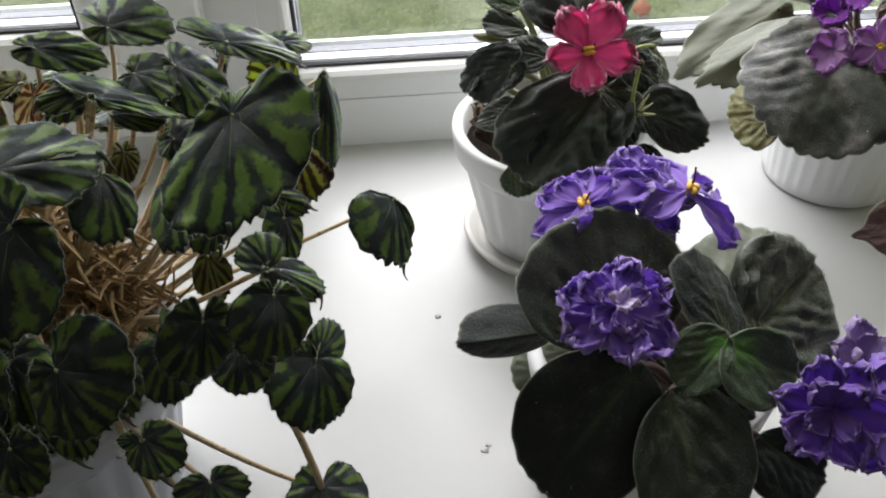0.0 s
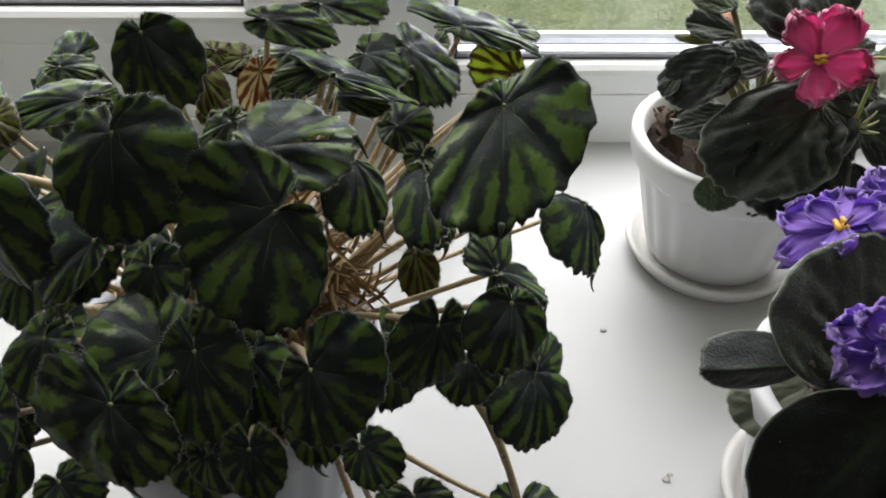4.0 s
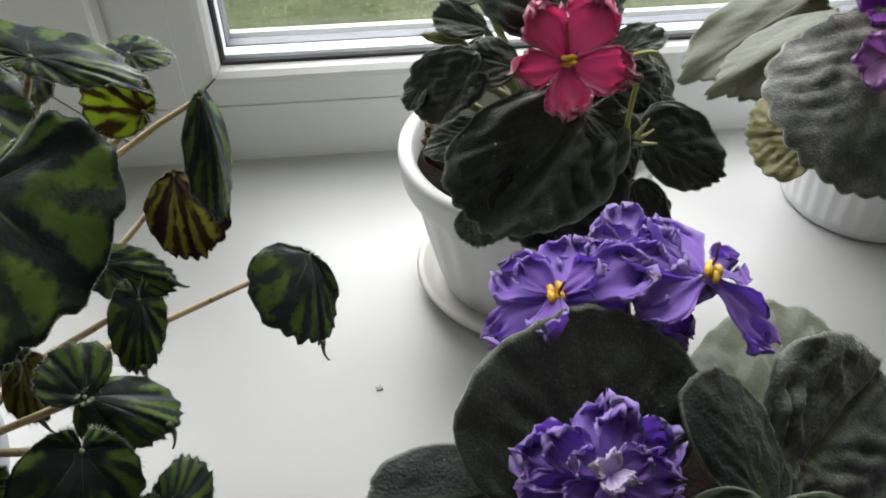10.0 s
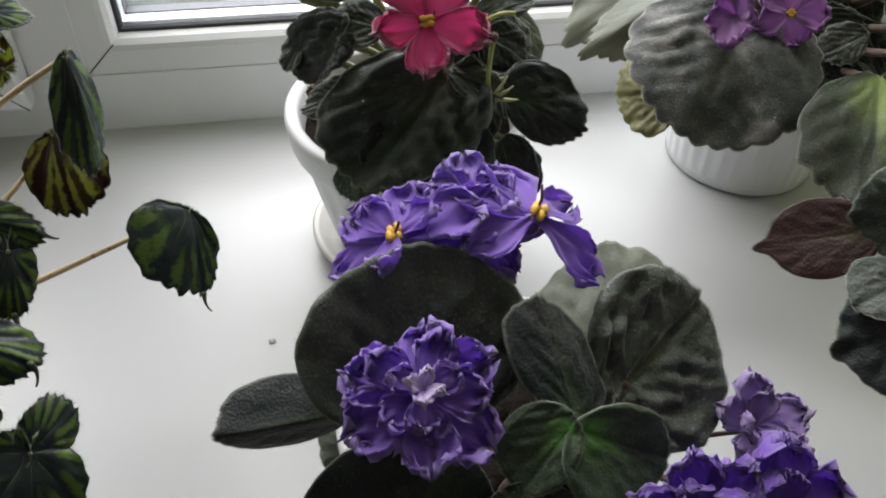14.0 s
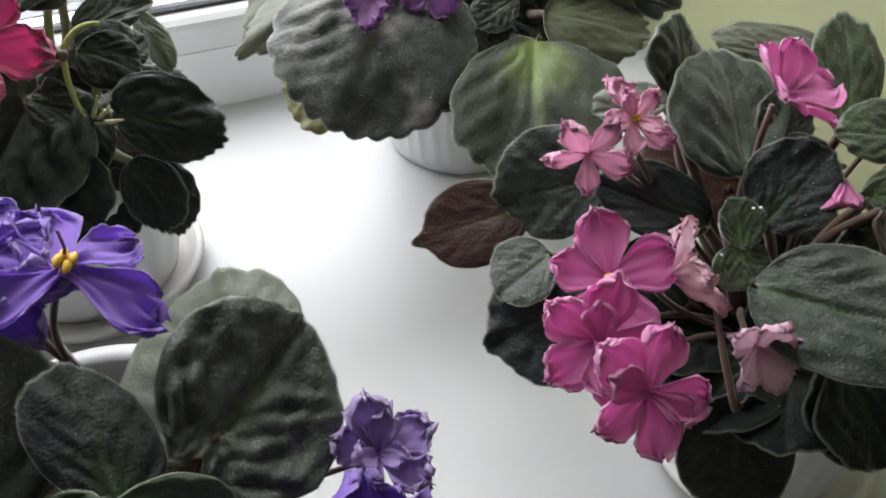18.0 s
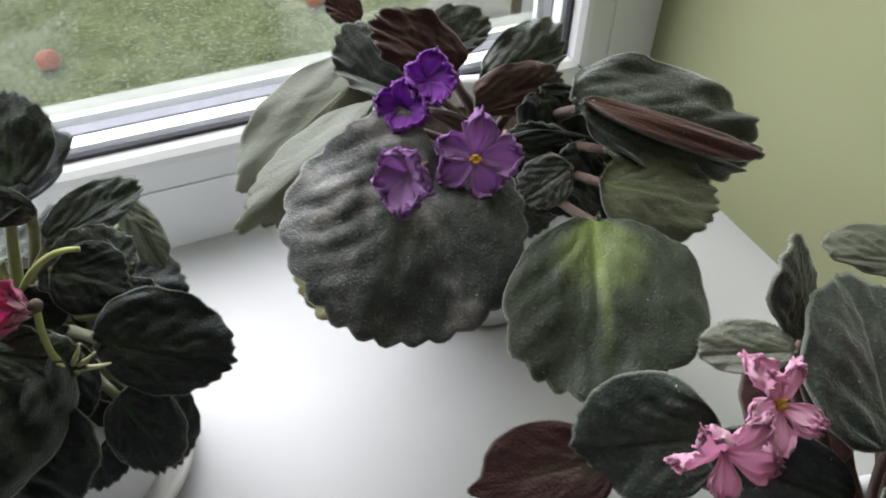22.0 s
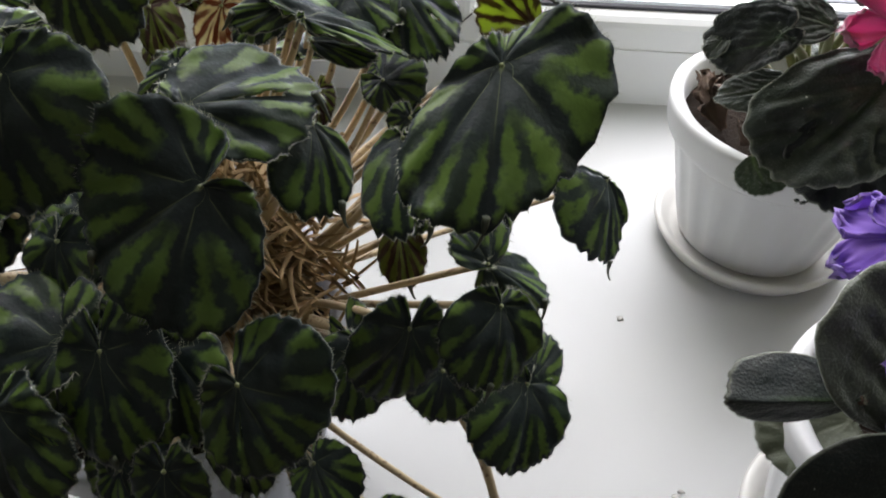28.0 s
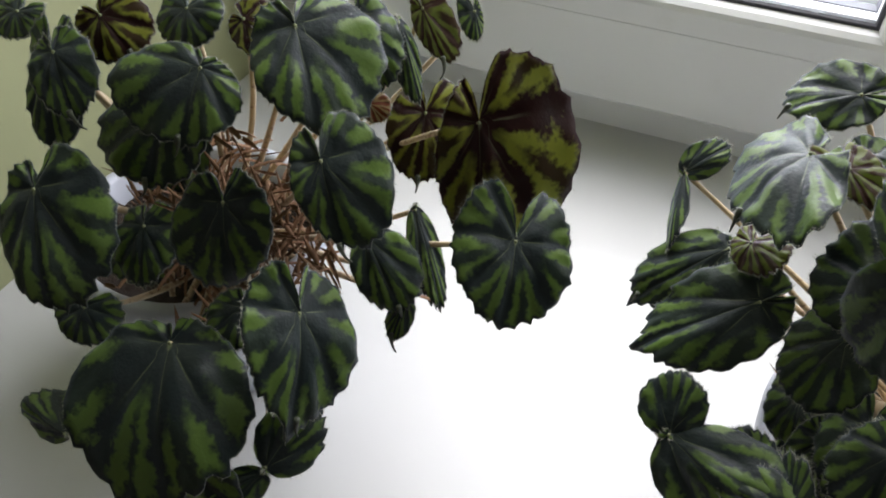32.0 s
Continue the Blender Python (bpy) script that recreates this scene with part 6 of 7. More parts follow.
violet_c.leaf((0.3127, -0.0770, 0.1434), (0.0290, 0.0028, 0.0028), (0.0010, -0.0084, -0.0084), quilt=0.042, notch=0.45, teeth=0.036, point=0.02, wave=0.05, rings=26, spokes=112, thick=0.0016, back=0.39, lop=-0.51, frill=0.07)
violet_c.leaf((0.3121, -0.1249, 0.1400), (0.0450, 0.0062, -0.0025), (0.0012, -0.0062, -0.0091), quilt=0.042, notch=0.45, teeth=0.036, point=0.02, wave=0.05, rings=26, spokes=112, thick=0.0016, top='v_red', under='v_grey', back=0.11, lop=-0.51, frill=0.07)
violet_c.leaf((0.3450, -0.1480, 0.1480), (0.0680, -0.0400, -0.0130), (0.0080, 0.0180, 0.0165), quilt=0.03, notch=0.45, teeth=0.036, point=0.02, wave=0.05, rings=26, spokes=112, thick=0.0016, cup=-0.08, droop=0.2, frill=0.09, back=0.06, lop=0.25)
violet_c.leaf((0.3480, -0.1510, 0.1515), (0.0580, -0.0400, -0.0140), (0.0027, 0.0054, 0.0030), quilt=0.008, notch=0.45, teeth=0.012, point=0.02, wave=0.06, rings=26, spokes=112, thick=0.0016, top='v_red', under='v_grey', frill=0.0, back=0.06, lop=0.0)
violet_c.leaf((0.3425, -0.1740, 0.1288), (0.0430, -0.0215, -0.0078), (-0.0120, -0.0150, -0.0090), quilt=0.022, notch=0.45, teeth=0.036, point=0.02, wave=0.05, rings=26, spokes=112, thick=0.0016, top='v_pale2', back=0.04, lop=-0.02)
violet_c.leaf((0.3501, -0.1640, 0.1364), (0.0474, -0.0037, -0.0100), (-0.0036, -0.0076, -0.0058), quilt=0.022, notch=0.45, teeth=0.036, point=0.02, wave=0.05, rings=26, spokes=112, thick=0.0016, top='v_pale2', back=0.04, lop=-0.08)
violet_c.leaf((0.3274, -0.1688, 0.1370), (-0.0198, -0.0019, -0.0085), (-0.0034, 0.0076, 0.0060), quilt=0.042, notch=0.45, teeth=0.036, point=0.02, wave=0.05, rings=26, spokes=112, thick=0.0016, back=0.04, lop=0.08)
violet_c.leaf((0.2435, -0.1555, 0.1028), (-0.0251, 0.0152, -0.0095), (0.0027, 0.0187, 0.0141), quilt=0.042, notch=0.45, teeth=0.036, point=0.02, wave=0.05, rings=26, spokes=112, thick=0.0016, top='v_lime', back=0.06, lop=0.03)
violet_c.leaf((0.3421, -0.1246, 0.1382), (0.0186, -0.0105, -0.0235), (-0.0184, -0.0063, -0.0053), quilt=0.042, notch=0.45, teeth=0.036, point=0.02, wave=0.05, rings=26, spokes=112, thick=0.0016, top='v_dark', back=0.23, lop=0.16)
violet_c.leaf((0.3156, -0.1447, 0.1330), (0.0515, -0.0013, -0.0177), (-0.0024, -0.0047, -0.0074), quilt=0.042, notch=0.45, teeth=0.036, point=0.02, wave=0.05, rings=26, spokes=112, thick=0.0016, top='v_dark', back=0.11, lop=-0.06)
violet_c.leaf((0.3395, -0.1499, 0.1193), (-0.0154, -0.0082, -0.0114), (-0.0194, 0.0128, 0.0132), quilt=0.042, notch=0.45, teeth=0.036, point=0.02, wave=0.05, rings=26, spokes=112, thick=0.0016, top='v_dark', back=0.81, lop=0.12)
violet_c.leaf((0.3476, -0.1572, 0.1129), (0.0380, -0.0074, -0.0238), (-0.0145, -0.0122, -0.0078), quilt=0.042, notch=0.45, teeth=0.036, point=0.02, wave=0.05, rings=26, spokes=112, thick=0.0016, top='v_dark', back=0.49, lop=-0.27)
violet_c.leaf((0.3134, -0.1484, 0.1137), (0.0039, -0.0142, -0.0164), (-0.0177, -0.0006, -0.0026), quilt=0.042, notch=0.45, teeth=0.036, point=0.02, wave=0.05, rings=26, spokes=112, thick=0.0016, back=0.43, lop=-0.31)
violet_d.leaf((0.3062, -0.2909, 0.1313), (-0.0318, 0.0211, -0.0187), (-0.0000, 0.0130, 0.0169), quilt=0.036, notch=0.5, teeth=0.014, point=0.05, wave=0.035, rings=22, spokes=96, thick=0.0013, back=0.04, lop=0.09)
violet_d.leaf((0.2810, -0.2734, 0.1086), (-0.0337, 0.0140, -0.0169), (0.0003, 0.0144, 0.0095), quilt=0.012, notch=0.5, teeth=0.005, point=0.16, wave=0.015, rings=22, spokes=96, thick=0.0013, top='v_maroon', back=0.11, lop=-0.0)
violet_d.leaf((0.2813, -0.3022, 0.1110), (-0.0212, -0.0027, -0.0083), (-0.0012, 0.0150, 0.0003), quilt=0.036, notch=0.5, teeth=0.014, point=0.05, wave=0.035, rings=22, spokes=96, thick=0.0013, back=0.04, lop=0.12)
violet_d.leaf((0.2894, -0.3212, 0.1054), (-0.0354, 0.0063, -0.0180), (-0.0016, 0.0217, 0.0099), quilt=0.036, notch=0.5, teeth=0.014, point=0.1, wave=0.035, rings=22, spokes=96, thick=0.0013, top='v_dark', back=0.04, lop=-0.04)
violet_d.leaf((0.3296, -0.3220, 0.1262), (-0.0299, 0.0262, 0.0093), (0.0071, 0.0051, 0.0096), quilt=0.036, notch=0.5, teeth=0.014, point=0.05, wave=0.035, rings=22, spokes=96, thick=0.0013, top='v_dark', back=0.04, lop=0.14)
violet_d.leaf((0.3476, -0.3159, 0.1424), (0.0128, 0.0419, 0.0212), (0.0256, 0.0005, -0.0022), quilt=0.036, notch=0.5, teeth=0.014, point=0.05, wave=0.035, rings=22, spokes=96, thick=0.0013, cup=0.06, back=0.04, lop=-0.14)
violet_d.leaf((0.3448, -0.2798, 0.1479), (0.0044, 0.0163, 0.0249), (0.0191, 0.0077, -0.0093), quilt=0.036, notch=0.5, teeth=0.014, point=0.05, wave=0.035, rings=22, spokes=96, thick=0.0013, fold=0.2, back=0.04, lop=0.15)
violet_d.leaf((0.3309, -0.2855, 0.1532), (-0.0208, 0.0131, -0.0057), (0.0030, 0.0070, 0.0034), quilt=0.036, notch=0.5, teeth=0.014, point=0.05, wave=0.035, rings=22, spokes=96, thick=0.0013, top='v_pale', back=0.05, lop=0.26)
violet_d.leaf((0.4012, -0.3058, 0.1400), (0.0118, 0.0297, 0.0268), (0.0162, -0.0022, -0.0020), quilt=0.036, notch=0.5, teeth=0.014, point=0.05, wave=0.035, rings=22, spokes=96, thick=0.0013, top='v_green', back=0.04, lop=-0.0)
violet_d.leaf((0.3956, -0.2715, 0.1504), (-0.0278, 0.0128, 0.0047), (0.0063, 0.0073, 0.0027), quilt=0.036, notch=0.5, teeth=0.014, point=0.05, wave=0.035, rings=22, spokes=96, thick=0.0013, top='v_pale', back=0.54, lop=0.6)
violet_d.leaf((0.3405, -0.3365, 0.1368), (0.0195, 0.0025, 0.0226), (0.0043, -0.0149, -0.0034), quilt=0.036, notch=0.5, teeth=0.014, point=0.05, wave=0.035, rings=22, spokes=96, thick=0.0013, top='v_dark', cup=0.1, back=0.04, lop=-0.1)
violet_d.leaf((0.3313, -0.3391, 0.1312), (0.0008, 0.0125, 0.0105), (0.0075, -0.0008, 0.0004), quilt=0.036, notch=0.5, teeth=0.014, point=0.05, wave=0.035, rings=22, spokes=96, thick=0.0013, top='v_green', cup=0.2, back=0.04, lop=0.23)
violet_d.leaf((0.3310, -0.3392, 0.1305), (0.0016, -0.0100, -0.0071), (-0.0124, -0.0017, 0.0004), quilt=0.036, notch=0.5, teeth=0.014, point=0.05, wave=0.035, rings=22, spokes=96, thick=0.0013, top='v_green', cup=0.15, back=0.22, lop=0.28)
violet_d.leaf((0.3246, -0.3563, 0.1322), (0.0334, -0.0402, 0.0086), (-0.0154, -0.0143, -0.0075), quilt=0.04, notch=0.5, teeth=0.014, point=0.05, wave=0.035, rings=22, spokes=96, thick=0.0013, back=0.04, lop=0.03)
violet_d.leaf((0.4128, -0.3256, 0.1441), (-0.0273, 0.0109, 0.0034), (0.0069, 0.0089, 0.0058), quilt=0.036, notch=0.5, teeth=0.014, point=0.05, wave=0.035, rings=22, spokes=96, thick=0.0013, top='v_green', back=0.08, lop=0.16)
violet_d.leaf((0.3822, -0.3400, 0.1384), (0.0436, 0.0028, -0.0136), (-0.0054, -0.0093, -0.0037), quilt=0.036, notch=0.5, teeth=0.014, point=0.05, wave=0.035, rings=22, spokes=96, thick=0.0013, top='v_green', back=0.16, lop=-0.06)
violet_d.leaf((0.3771, -0.3484, 0.1401), (0.0085, -0.0169, -0.0225), (-0.0111, -0.0025, 0.0040), quilt=0.036, notch=0.5, teeth=0.014, point=0.05, wave=0.035, rings=22, spokes=96, thick=0.0013, top='v_red', back=0.04, lop=-0.05)
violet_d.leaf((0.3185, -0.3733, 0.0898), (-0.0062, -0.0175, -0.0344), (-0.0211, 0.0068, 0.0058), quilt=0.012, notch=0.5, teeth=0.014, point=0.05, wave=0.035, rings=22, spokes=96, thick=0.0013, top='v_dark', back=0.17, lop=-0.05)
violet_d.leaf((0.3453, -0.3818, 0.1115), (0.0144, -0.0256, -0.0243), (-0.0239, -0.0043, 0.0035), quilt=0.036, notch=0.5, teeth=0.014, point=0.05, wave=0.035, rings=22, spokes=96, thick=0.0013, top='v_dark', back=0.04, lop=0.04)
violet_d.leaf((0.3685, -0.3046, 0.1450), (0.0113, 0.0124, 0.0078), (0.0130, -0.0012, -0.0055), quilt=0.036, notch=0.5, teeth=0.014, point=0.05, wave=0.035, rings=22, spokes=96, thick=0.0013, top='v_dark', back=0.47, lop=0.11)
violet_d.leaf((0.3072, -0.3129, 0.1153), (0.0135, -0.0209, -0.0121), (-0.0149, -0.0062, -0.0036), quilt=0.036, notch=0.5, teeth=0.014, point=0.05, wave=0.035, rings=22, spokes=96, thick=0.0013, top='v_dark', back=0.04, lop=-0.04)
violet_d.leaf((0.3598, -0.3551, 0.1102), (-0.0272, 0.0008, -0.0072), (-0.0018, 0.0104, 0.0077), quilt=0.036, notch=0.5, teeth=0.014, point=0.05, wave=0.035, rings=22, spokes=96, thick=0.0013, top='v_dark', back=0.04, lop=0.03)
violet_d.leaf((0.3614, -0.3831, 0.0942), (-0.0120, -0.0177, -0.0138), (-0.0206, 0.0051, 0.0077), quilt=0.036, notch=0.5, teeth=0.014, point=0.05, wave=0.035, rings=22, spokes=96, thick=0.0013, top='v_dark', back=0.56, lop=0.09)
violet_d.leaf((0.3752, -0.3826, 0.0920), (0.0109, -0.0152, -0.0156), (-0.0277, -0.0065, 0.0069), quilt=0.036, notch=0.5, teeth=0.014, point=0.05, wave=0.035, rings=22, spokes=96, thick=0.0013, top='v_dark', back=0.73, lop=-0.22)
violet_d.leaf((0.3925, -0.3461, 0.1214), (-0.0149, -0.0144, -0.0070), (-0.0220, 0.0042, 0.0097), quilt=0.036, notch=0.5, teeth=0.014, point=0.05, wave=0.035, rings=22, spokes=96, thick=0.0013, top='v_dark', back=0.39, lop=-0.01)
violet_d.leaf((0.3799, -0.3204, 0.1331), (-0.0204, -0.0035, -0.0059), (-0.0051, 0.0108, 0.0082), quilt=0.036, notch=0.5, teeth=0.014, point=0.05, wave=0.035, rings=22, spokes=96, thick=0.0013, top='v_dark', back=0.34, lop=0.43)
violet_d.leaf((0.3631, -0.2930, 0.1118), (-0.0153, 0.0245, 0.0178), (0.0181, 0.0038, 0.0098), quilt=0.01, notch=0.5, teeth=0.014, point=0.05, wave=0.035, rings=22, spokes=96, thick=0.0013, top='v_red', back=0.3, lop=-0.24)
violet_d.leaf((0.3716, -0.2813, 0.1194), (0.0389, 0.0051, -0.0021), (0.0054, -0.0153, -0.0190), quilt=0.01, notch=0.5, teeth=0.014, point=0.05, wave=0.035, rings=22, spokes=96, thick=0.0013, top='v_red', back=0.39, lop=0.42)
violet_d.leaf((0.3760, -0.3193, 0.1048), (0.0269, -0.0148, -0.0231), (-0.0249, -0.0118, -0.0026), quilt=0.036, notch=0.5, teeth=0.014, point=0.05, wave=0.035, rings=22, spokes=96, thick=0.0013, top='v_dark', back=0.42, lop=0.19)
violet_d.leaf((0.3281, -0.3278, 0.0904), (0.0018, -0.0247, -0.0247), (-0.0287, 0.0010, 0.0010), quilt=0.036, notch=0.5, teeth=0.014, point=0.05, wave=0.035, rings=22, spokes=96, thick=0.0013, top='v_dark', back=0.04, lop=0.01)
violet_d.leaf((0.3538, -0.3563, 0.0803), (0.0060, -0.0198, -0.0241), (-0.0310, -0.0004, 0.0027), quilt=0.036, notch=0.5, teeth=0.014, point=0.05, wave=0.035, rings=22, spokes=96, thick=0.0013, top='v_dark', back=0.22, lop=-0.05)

# ---- flowers ----


def bloom(plant, centre, facing, size, material, seed, root=None, stalk_mat="v_stem", **kw):
    head = flower(plant, centre, facing, size, material, seed, **kw)
    back = Vector(centre) - Vector(facing).normalized() * 0.004
    start = Vector(root) if root else plant.crown
    ctrl = (start + back) / 2 - Vector(facing).normalized() * 0.025 + Vector((0, 0, 0.015))
    plant.stalk_to("flower_stalk", [start, ctrl, back], 0.0014, 0.0010, stalk_mat)
    return head


# purple violet
bloom(violet_a, (0.0835, -0.3570, 0.1495), (0.02, -0.34, 0.94), 0.046, "purple", 3, layers=((6, 1.0, -0.10), (5, 0.72, 0.08), (3, 0.48, 0.30), (4, 0.30, 0.75)), mats=("purple", "purple", "purple", "purple_heart"), wide=0.66, ruffle=0.30, curl=0.15, stamen=False, spin=0.4, tumble=22.0, label="ruffled double blue-purple flower, pale centre")
bloom(violet_a, (0.0845, -0.2985, 0.1530), (-0.42, -0.04, 0.90), 0.056, "purple", 5, root=(0.115, -0.292, 0.109), layers=((6, 1.0, -0.04), (3, 0.62, 0.30)), wide=0.64, ruffle=0.20, spin=0.5, missing=(1, 6), style=0.010, label="ruffled blue-purple flower")
bloom(violet_a, (0.1060, -0.2930, 0.1500), (-0.02, -0.25, 0.96), 0.048, "purple", 8, root=(0.117, -0.290, 0.107), layers=((7, 1.0, 0.04), (4, 0.66, 0.30)), missing=(6,), wide=0.64, ruffle=0.22, stamen=False, label="ruffled double blue-purple flower")
bloom(violet_a, (0.1285, -0.2960, 0.1545), (0.42, -0.15, 0.89), 0.060, "purple", 11, root=(0.119, -0.291, 0.108), layers=((6, 1.0, -0.22),), ruffle=0.15, style=0.012, wide=0.50, spin=0.5, missing=(4,), tumble=7.0, label="semi-double blue-purple flower with yellow anthers")
bloom(violet_a, (0.1110, -0.2810, 0.1530), (0.05, -0.10, 1.0), 0.036, "purple_pale", 15, root=(0.118, -0.289, 0.107), layers=((5, 1.0, 0.25),), wide=0.66, ruffle=0.22, stamen=False)
bloom(violet_a, (0.1868, -0.3855, 0.1040), (0.10, -0.72, 0.66), 0.051, "purple_deep", 17, layers=((5, 1.0, 0.10), (2, 0.7, 0.3)), wide=0.78, ruffle=0.24, label="deep violet flower with a yellow centre")
bloom(violet_a, (0.1615, -0.3870, 0.1180), (-0.3, -0.6, 0.55), 0.043, "purple_deep", 19, layers=((6, 1.0, 0.25), (4, 0.66, 0.5)), wide=0.72, ruffle=0.24, stamen=False, tumble=16.0, label="crumpled deep violet flower")
bloom(violet_a, (0.2010, -0.3470, 0.0930), (0.1, -0.35, 0.85), 0.038, "purple_faded", 21, layers=((5, 1.0, 0.45), (3, 0.7, 0.8)), wide=0.66, ruffle=0.24, stamen=False, tumble=16.0, label="faded lilac flower")
# crimson violet
bloom(violet_b, (0.1095, -0.1885, 0.1690), (-0.12, -0.80, 0.55), 0.050, "crimson", 23, layers=((5, 1.0, 0.06),), ruffle=0.27, spin=0.95, wide=0.68, curl=0.1, style=0.004, stalk_mat="v_stem_green", label="single crimson-pink flower with pale wavy rim")
for k, (dx, dz) in enumerate(((0.0, 0.0), (0.004, 0.003), (-0.003, 0.004), (0.006, -0.001), (0.002, 0.006), (-0.005, 0.001))):
    violet_b.stalk_to("withered_sepal", [(0.137, -0.1925, 0.1325), (0.139 + dx, -0.196, 0.134 + dz), (0.140 + 1.5 * dx, -0.197 + 0.3 * dx, 0.1345 + 1.9 * dz)], 0.0013, 0.0003, "sepal", "pale yellow-green withered sepal")
violet_b.stalk_to("flower_stalk", [(0.137, -0.1925, 0.1325), (0.1330, -0.197, 0.1450), (0.1362, -0.1945, 0.1628)], 0.0011, 0.0011, "calyx")
violet_b.stalk_to("flower_stalk", [(0.125, -0.150, 0.110), (0.132, -0.175, 0.130), (0.137, -0.1925, 0.1325)], 0.0013, 0.0011, "v_stem_green")
bud = part("flower_bud", blob("flower_bud", 0.0022, M["dry"], 4), violet_b.root, "small brown dried bud")
bud.location = Vector((0.1362, -0.1945, 0.1635)) - violet_b.crown
violet_b.stalk_to("flower_stalk", [(0.128, -0.160, 0.140), (0.140, -0.172, 0.165), (0.1500, -0.1750, 0.1630)], 0.0012, 0.0009, "calyx")
# mauve violet
bloom(violet_c, (0.2905, -0.1585, 0.1455), (-0.25, -0.85, 0.45), 0.035, "mauve", 27, layers=((5, 1.0, 0.1),), ruffle=0.24, curl=0.45, wide=0.74, tumble=16.0, label="mauve flower with darker rim and yellow anthers")
bloom(violet_c, (0.2645, -0.1570, 0.1445), (-0.6, -0.4, 0.2), 0.030, "mauve", 29, layers=((5, 1.0, 0.85),), curl=0.6, ruffle=0.2, stamen=False, label="crumpled lilac flower")
bloom(violet_c, (0.2852, -0.1244, 0.1604), (-0.1, -0.6, 0.7), 0.027, "magenta", 31, layers=((5, 1.0, 0.5),), ruffle=0.2, stamen=False)
bloom(violet_c, (0.2750, -0.1279, 0.1527), (-0.5, -0.5, 0.5), 0.024, "magenta", 33, layers=((4, 1.0, 0.6),), ruffle=0.2, stamen=False)
# pink violet
bloom(violet_d, (0.2842, -0.3350, 0.1290), (-0.18, -0.62, 0.78), 0.047, "pink", 35, layers=((5, 1.0, 0.06),), ruffle=0.14, spin=0.3, wide=0.64, curl=0.1, tumble=6.0, label="open orchid-pink flower with yellow anthers")
bloom(violet_d, (0.2743, -0.3753, 0.1273), (0.02, -0.80, 0.58), 0.044, "pink", 37, layers=((5, 1.0, 0.04), (2, 0.72, 0.22)), ruffle=0.14, spin=0.9, wide=0.64, curl=0.1, tumble=6.0, stamen=False, label="open orchid-pink flower")
bloom(violet_d, (0.2741, -0.3497, 0.1209), (-0.35, -0.70, 0.50), 0.046, "pink", 39, layers=((5, 1.0, 0.15), (2, 0.7, 0.35)), ruffle=0.14, spin=0.1, wide=0.66, curl=0.1, tumble=6.0, stamen=False, label="half-hidden orchid-pink flower")
bloom(violet_d, (0.3050, -0.3030, 0.1645), (0.15, -0.60, 0.75), 0.029, "pink_faded", 41, layers=((5, 1.0, 0.35), (2, 0.7, 0.7)), ruffle=0.22, wide=0.50, curl=0.45, spin=0.35, tumble=20.0, label="wilted salmon-pink flower")
bloom(violet_d, (0.2880, -0.3060, 0.1585), (-0.30, -0.8, 0.2), 0.031, "pink_faded", 42, layers=((5, 1.0, 0.45),), ruffle=0.22, wide=0.52, curl=0.5, spin=0.9, tumble=20.0, stamen=False, label="wilted salmon-pink flower")
bloom(violet_d, (0.3036, -0.3390, 0.1271), (0.90, -0.25, 0.35), 0.044, "pink_pale", 43, layers=((5, 1.0, 0.60),), ruffle=0.16, wide=0.62, curl=0.2, tumble=22.0, stamen=False, label="crumpled pale pink wilting flower")
bloom(violet_d, (0.3527, -0.3147, 0.1690), (0.45, -0.35, 0.80), 0.041, "pink", 45, layers=((5, 1.0, 0.5),), ruffle=0.07, wide=0.8, spin=0.4, stamen=False, label="side-facing orchid-pink flower")
bloom(violet_d, (0.3155, -0.3710, 0.1242), (-0.1, -0.75, 0.3), 0.033, "pink_white", 47, layers=((5, 1.0, 0.6),), ruffle=0.18, wide=0.62, stamen=False, tumble=18.0, label="pale pink drooping flower")
bloom(violet_d, (0.3605, -0.3420, 0.1539), (-0.2, -0.5, -0.6), 0.022, "pink", 49, layers=((4, 1.0, 1.1),), ruffle=0.1, stamen=False, label="closed pink bud")
bloom(violet_d, (0.4150, -0.3180, 0.1550), (0.6, -0.3, 0.6), 0.036, "pink", 51, layers=((5, 1.0, 0.7),), ruffle=0.08, stamen=False)

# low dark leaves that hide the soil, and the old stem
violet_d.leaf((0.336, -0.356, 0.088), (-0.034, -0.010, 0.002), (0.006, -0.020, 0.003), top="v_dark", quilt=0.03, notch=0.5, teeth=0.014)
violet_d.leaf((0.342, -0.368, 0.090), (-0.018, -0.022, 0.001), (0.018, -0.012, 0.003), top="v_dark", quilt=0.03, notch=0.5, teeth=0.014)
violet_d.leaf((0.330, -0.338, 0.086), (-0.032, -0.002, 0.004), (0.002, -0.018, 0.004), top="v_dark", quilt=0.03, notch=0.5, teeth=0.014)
violet_d.stalk_to("stem", [(0.316, -0.350, 0.122), (0.309, -0.366, 0.117), (0.310, -0.378, 0.102)], 0.0010, 0.0013, "v_stem", "brownish old flower stem")

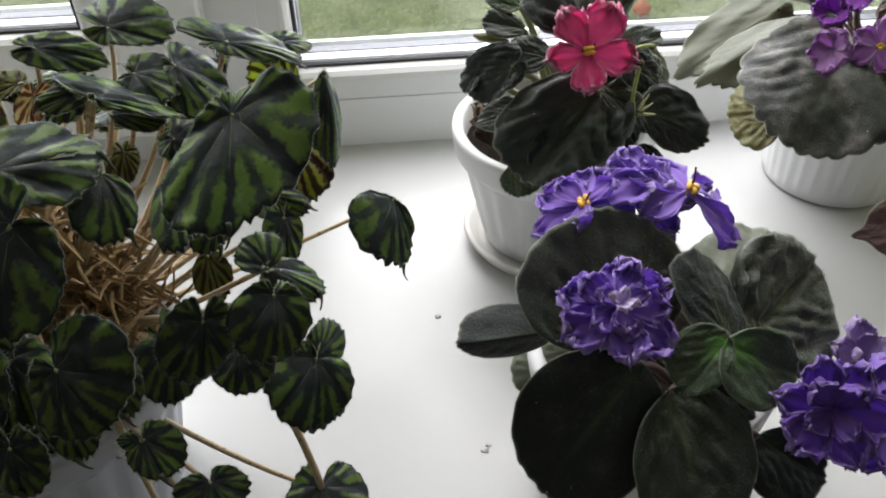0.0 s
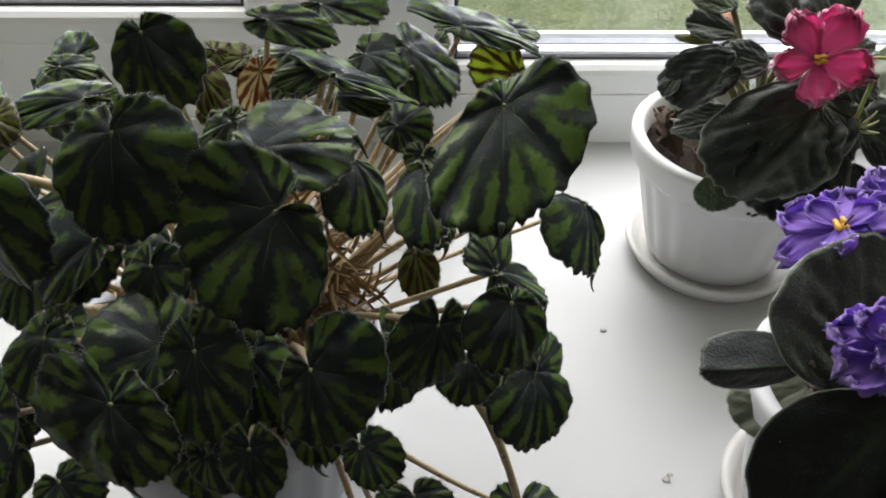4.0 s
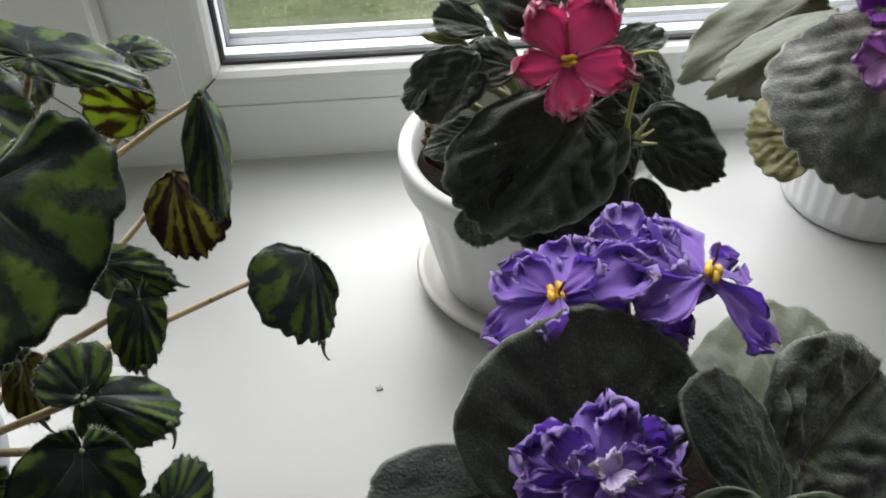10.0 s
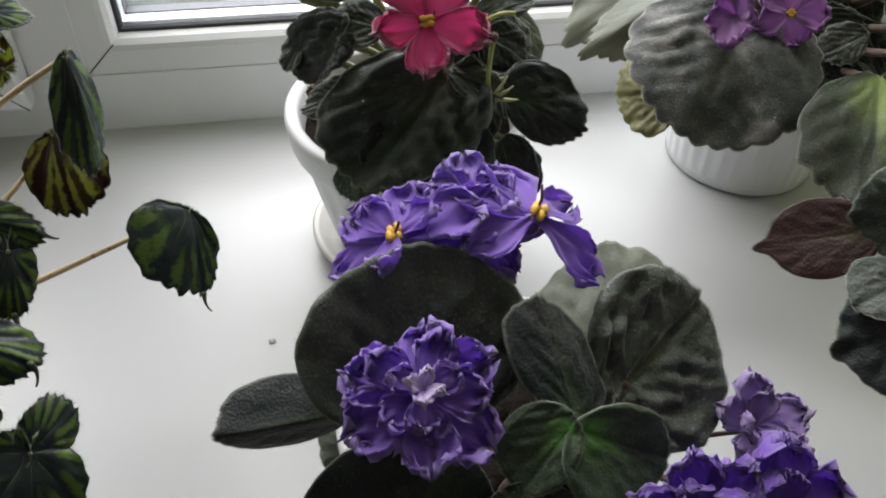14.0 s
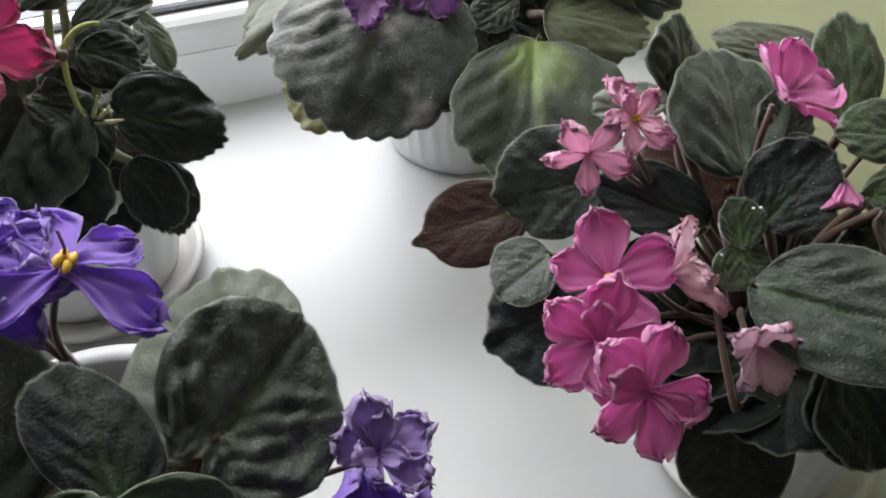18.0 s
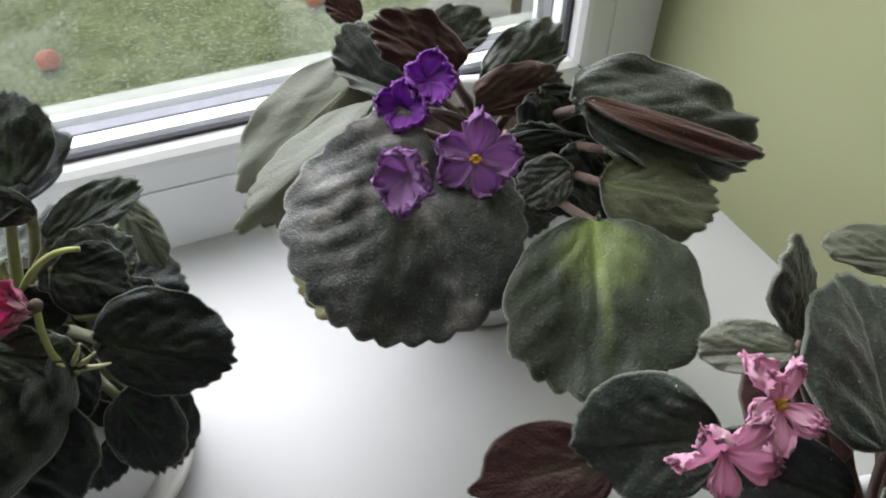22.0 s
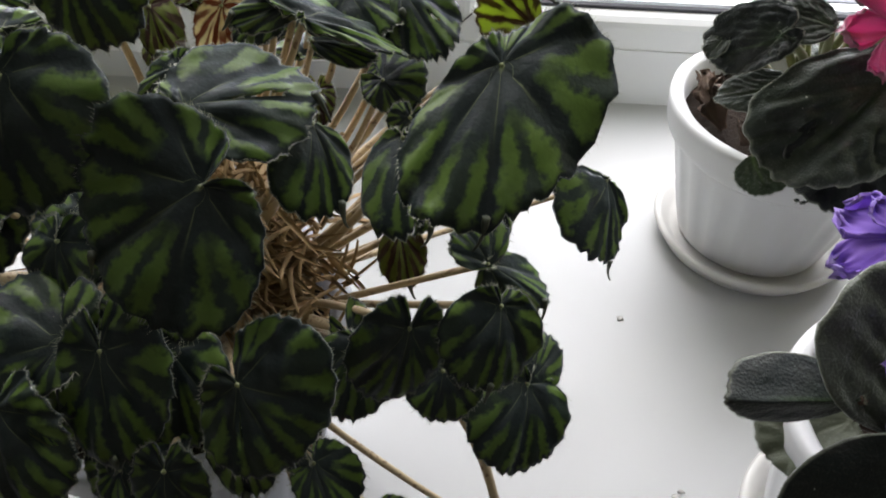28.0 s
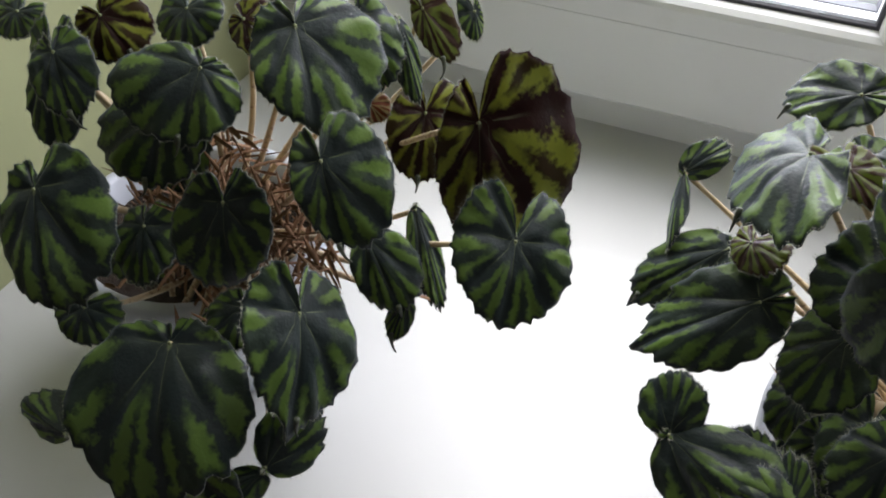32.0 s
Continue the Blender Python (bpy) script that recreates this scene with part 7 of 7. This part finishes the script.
# leaves that lean over the far rim of the ribbed pot
violet_b.leaf((0.142, -0.134, 0.108), (0.034, -0.010, -0.004), (0.008, 0.020, 0.004), top="v_dark", quilt=0.05, notch=0.5, teeth=0.03, wave=0.07)
violet_b.leaf((0.136, -0.108, 0.106), (0.026, 0.020, 0.000), (-0.014, 0.018, 0.004), top="v_dark", quilt=0.05, notch=0.5, teeth=0.03, wave=0.07)
violet_b.leaf((0.112, -0.098, 0.104), (-0.006, 0.032, 0.002), (-0.020, -0.004, 0.004), top="v_mid", quilt=0.05, notch=0.5, teeth=0.03, wave=0.07)


# a long spotted stalk that shows between the leaves
begonia_a.stalk_to("petiole", [(-0.160, -0.305, 0.105), (-0.180, -0.338, 0.222), (-0.2219, -0.3303, 0.1990)], 0.0022, 0.0016, "begonia_stem", "pale tan stalk with brown specks")


# ---- begonia rhizomes, bracts and dry bits ----
def bract_clump(plant, centre, spread, count, seed, label, material="scale"):
    """Curled dry scales round the thick creeping stem, one joined mass."""
    r = random.Random(seed)
    verts, faces = [], []
    for i in range(count):
        p = Vector(centre) - plant.crown + Vector((r.gauss(0, spread[0]), r.gauss(0, spread[1]), r.gauss(0, spread[2])))
        d = Vector((r.uniform(-1, 1), r.uniform(-1, 1), r.uniform(-0.4, 1))).normalized()
        s = d.orthogonal().normalized()
        up = d.cross(s)
        ln, wd = r.uniform(0.008, 0.022), r.uniform(0.0004, 0.0013)
        k = len(verts)
        for j in range(5):
            t = j / 4
            w = wd * math.sin(math.pi * (0.15 + 0.85 * t) ** 0.7)
            bow = up * (0.006 * t * t)
            verts += [p + d * ln * t + s * w + bow + up * 0.0006, p + d * ln * t + bow - up * 0.0008, p + d * ln * t - s * w + bow + up * 0.0006]
        for j in range(4):
            a = k + 3 * j
            faces += [(a, a + 1, a + 4, a + 3), (a + 1, a + 2, a + 5, a + 4)]
    tagged(part("bract_mass", mesh_of("bract_mass", verts, faces, [M[material]]), plant.root, label), kind="stuff")


bract_clump(begonia_a, (-0.138, -0.302, 0.135), (0.012, 0.012, 0.019), 900, 3, "dry tan bracts round the creeping stem")
bract_clump(begonia_a, (-0.150, -0.300, 0.110), (0.022, 0.020, 0.014), 1100, 4, "dry tan bracts round the creeping stem")
bract_clump(begonia_b, (-0.455, -0.320, 0.120), (0.020, 0.016, 0.014), 600, 5, "rusty brown bracts between the leaf stalks", "rust")
begonia_a.stalk_to("rhizome", [(-0.150, -0.300, 0.085), (-0.140, -0.310, 0.130), (-0.118, -0.305, 0.165)], 0.006, 0.004, "begonia_stem", "thick tan creeping stem")
begonia_a.stalk_to("rhizome", [(-0.150, -0.300, 0.085), (-0.115, -0.310, 0.128), (-0.060, -0.330, 0.095)], 0.005, 0.0028, "begonia_stem", "thick tan creeping stem")
begonia_a.stalk_to("rhizome", [(-0.160, -0.300, 0.085), (-0.185, -0.305, 0.120), (-0.215, -0.320, 0.130)], 0.005, 0.003, "begonia_stem", "thick tan creeping stem")
begonia_a.stalk_to("runner", [(-0.060, -0.330, 0.095), (-0.048, -0.338, 0.085), (-0.0387, -0.3565, 0.0515)], 0.0024, 0.0016, "begonia_stem")
for k in range(16):
    r = random.Random(k + 70)
    x, y = r.uniform(-0.20, -0.10), r.uniform(-0.385, -0.330)
    begonia_a.stalk_to("bare_stalk", [(-0.155 + r.uniform(-0.02, 0.02), -0.300, 0.090), (x, y + 0.03, 0.125), (x + r.uniform(-0.03, 0.03), y + 0.012, r.uniform(0.05, 0.115))], 0.0019, 0.0013, "begonia_stem")
for k in range(12):
    r = random.Random(k + 170)
    begonia_b.stalk_to("bare_stalk", [(-0.485 + r.uniform(-0.02, 0.02), -0.292, 0.082), (-0.47 + r.uniform(-0.03, 0.03), -0.315, 0.12), (-0.465 + r.uniform(-0.04, 0.04), -0.335 + r.uniform(-0.02, 0.02), r.uniform(0.085, 0.105))], 0.0019, 0.0013, "begonia_stem")


def dry_leaf(place, seed, size):
    me = petal_mesh("dry_leaf", size, size * 0.8, M["dry"], seed, 0.5, -0.8, 0.5)
    ob = new("dry_leaf", me)
    r = random.Random(seed)
    ob.matrix_world = pose(*place, r.uniform(-40, 40), r.uniform(-60, -10), r.uniform(0, 360))
    tagged(ob, "crumpled brown dead leaf on the soil", "dead leaf", "dead leaves in the pot")


dry_leaf((0.072, -0.140, 0.0800), 3, 0.022)
dry_leaf((0.066, -0.118, 0.0790), 4, 0.018)
dry_leaf((0.080, -0.150, 0.0790), 5, 0.020)

# drops of water left on leaves
for i, (x, y, z) in enumerate(((0.3326, -0.3396, 0.1488), (0.3308, -0.3385, 0.1482), (0.3177, -0.3446, 0.1380))):
    ob = new("water_drop", blob("water_drop", 0.0005, M["water"], i, (1.2, 1, 0.6), 0.2))
    ob.location = (x, y, z)
    tagged(ob, "small shining water drop on a velvety leaf", "water drop", "water drops")

# specks on the sill
for i, (x, y, s) in enumerate(((0.0417, -0.3082, 0.0022), (0.0440, -0.3052, 0.0014), (0.026, -0.205, 0.0020))):
    ob = new("dirt_speck", blob("dirt_speck", s, M["dirt"], i, (1, 0.8, 0.25), 0.8))
    ob.location = (x, y, s * 0.2)
    tagged(ob, "grey speck of dirt on the white sill", "dirt", "specks on the sill")

# lawn
apple(-0.350, 2.31, 0.034, 1)
apple(-0.015, 2.34, 0.040, 2)
apple(0.946, 2.455, 0.036, 3)
apple(1.143, 2.65, 0.038, 4)
stake = new("garden_stake", tube_mesh("garden_stake", [(1.56, 1.98, -1.17), (1.56, 1.98, -0.4), (1.56, 1.99, 0.4)], [0.02, 0.02, 0.02], M["stake"], 10, 0.2))
tagged(stake, "upright brown wooden garden stake on the lawn", "stake")
stone = new("garden_stone", blob("garden_stone", 0.16, M["stone"], 9, (1.5, 1.0, 0.4), 0.3, 3))
stone.location = (1.50, 2.15, -1.13)
tagged(stone, "pale flat stone lying on the lawn", "stone")
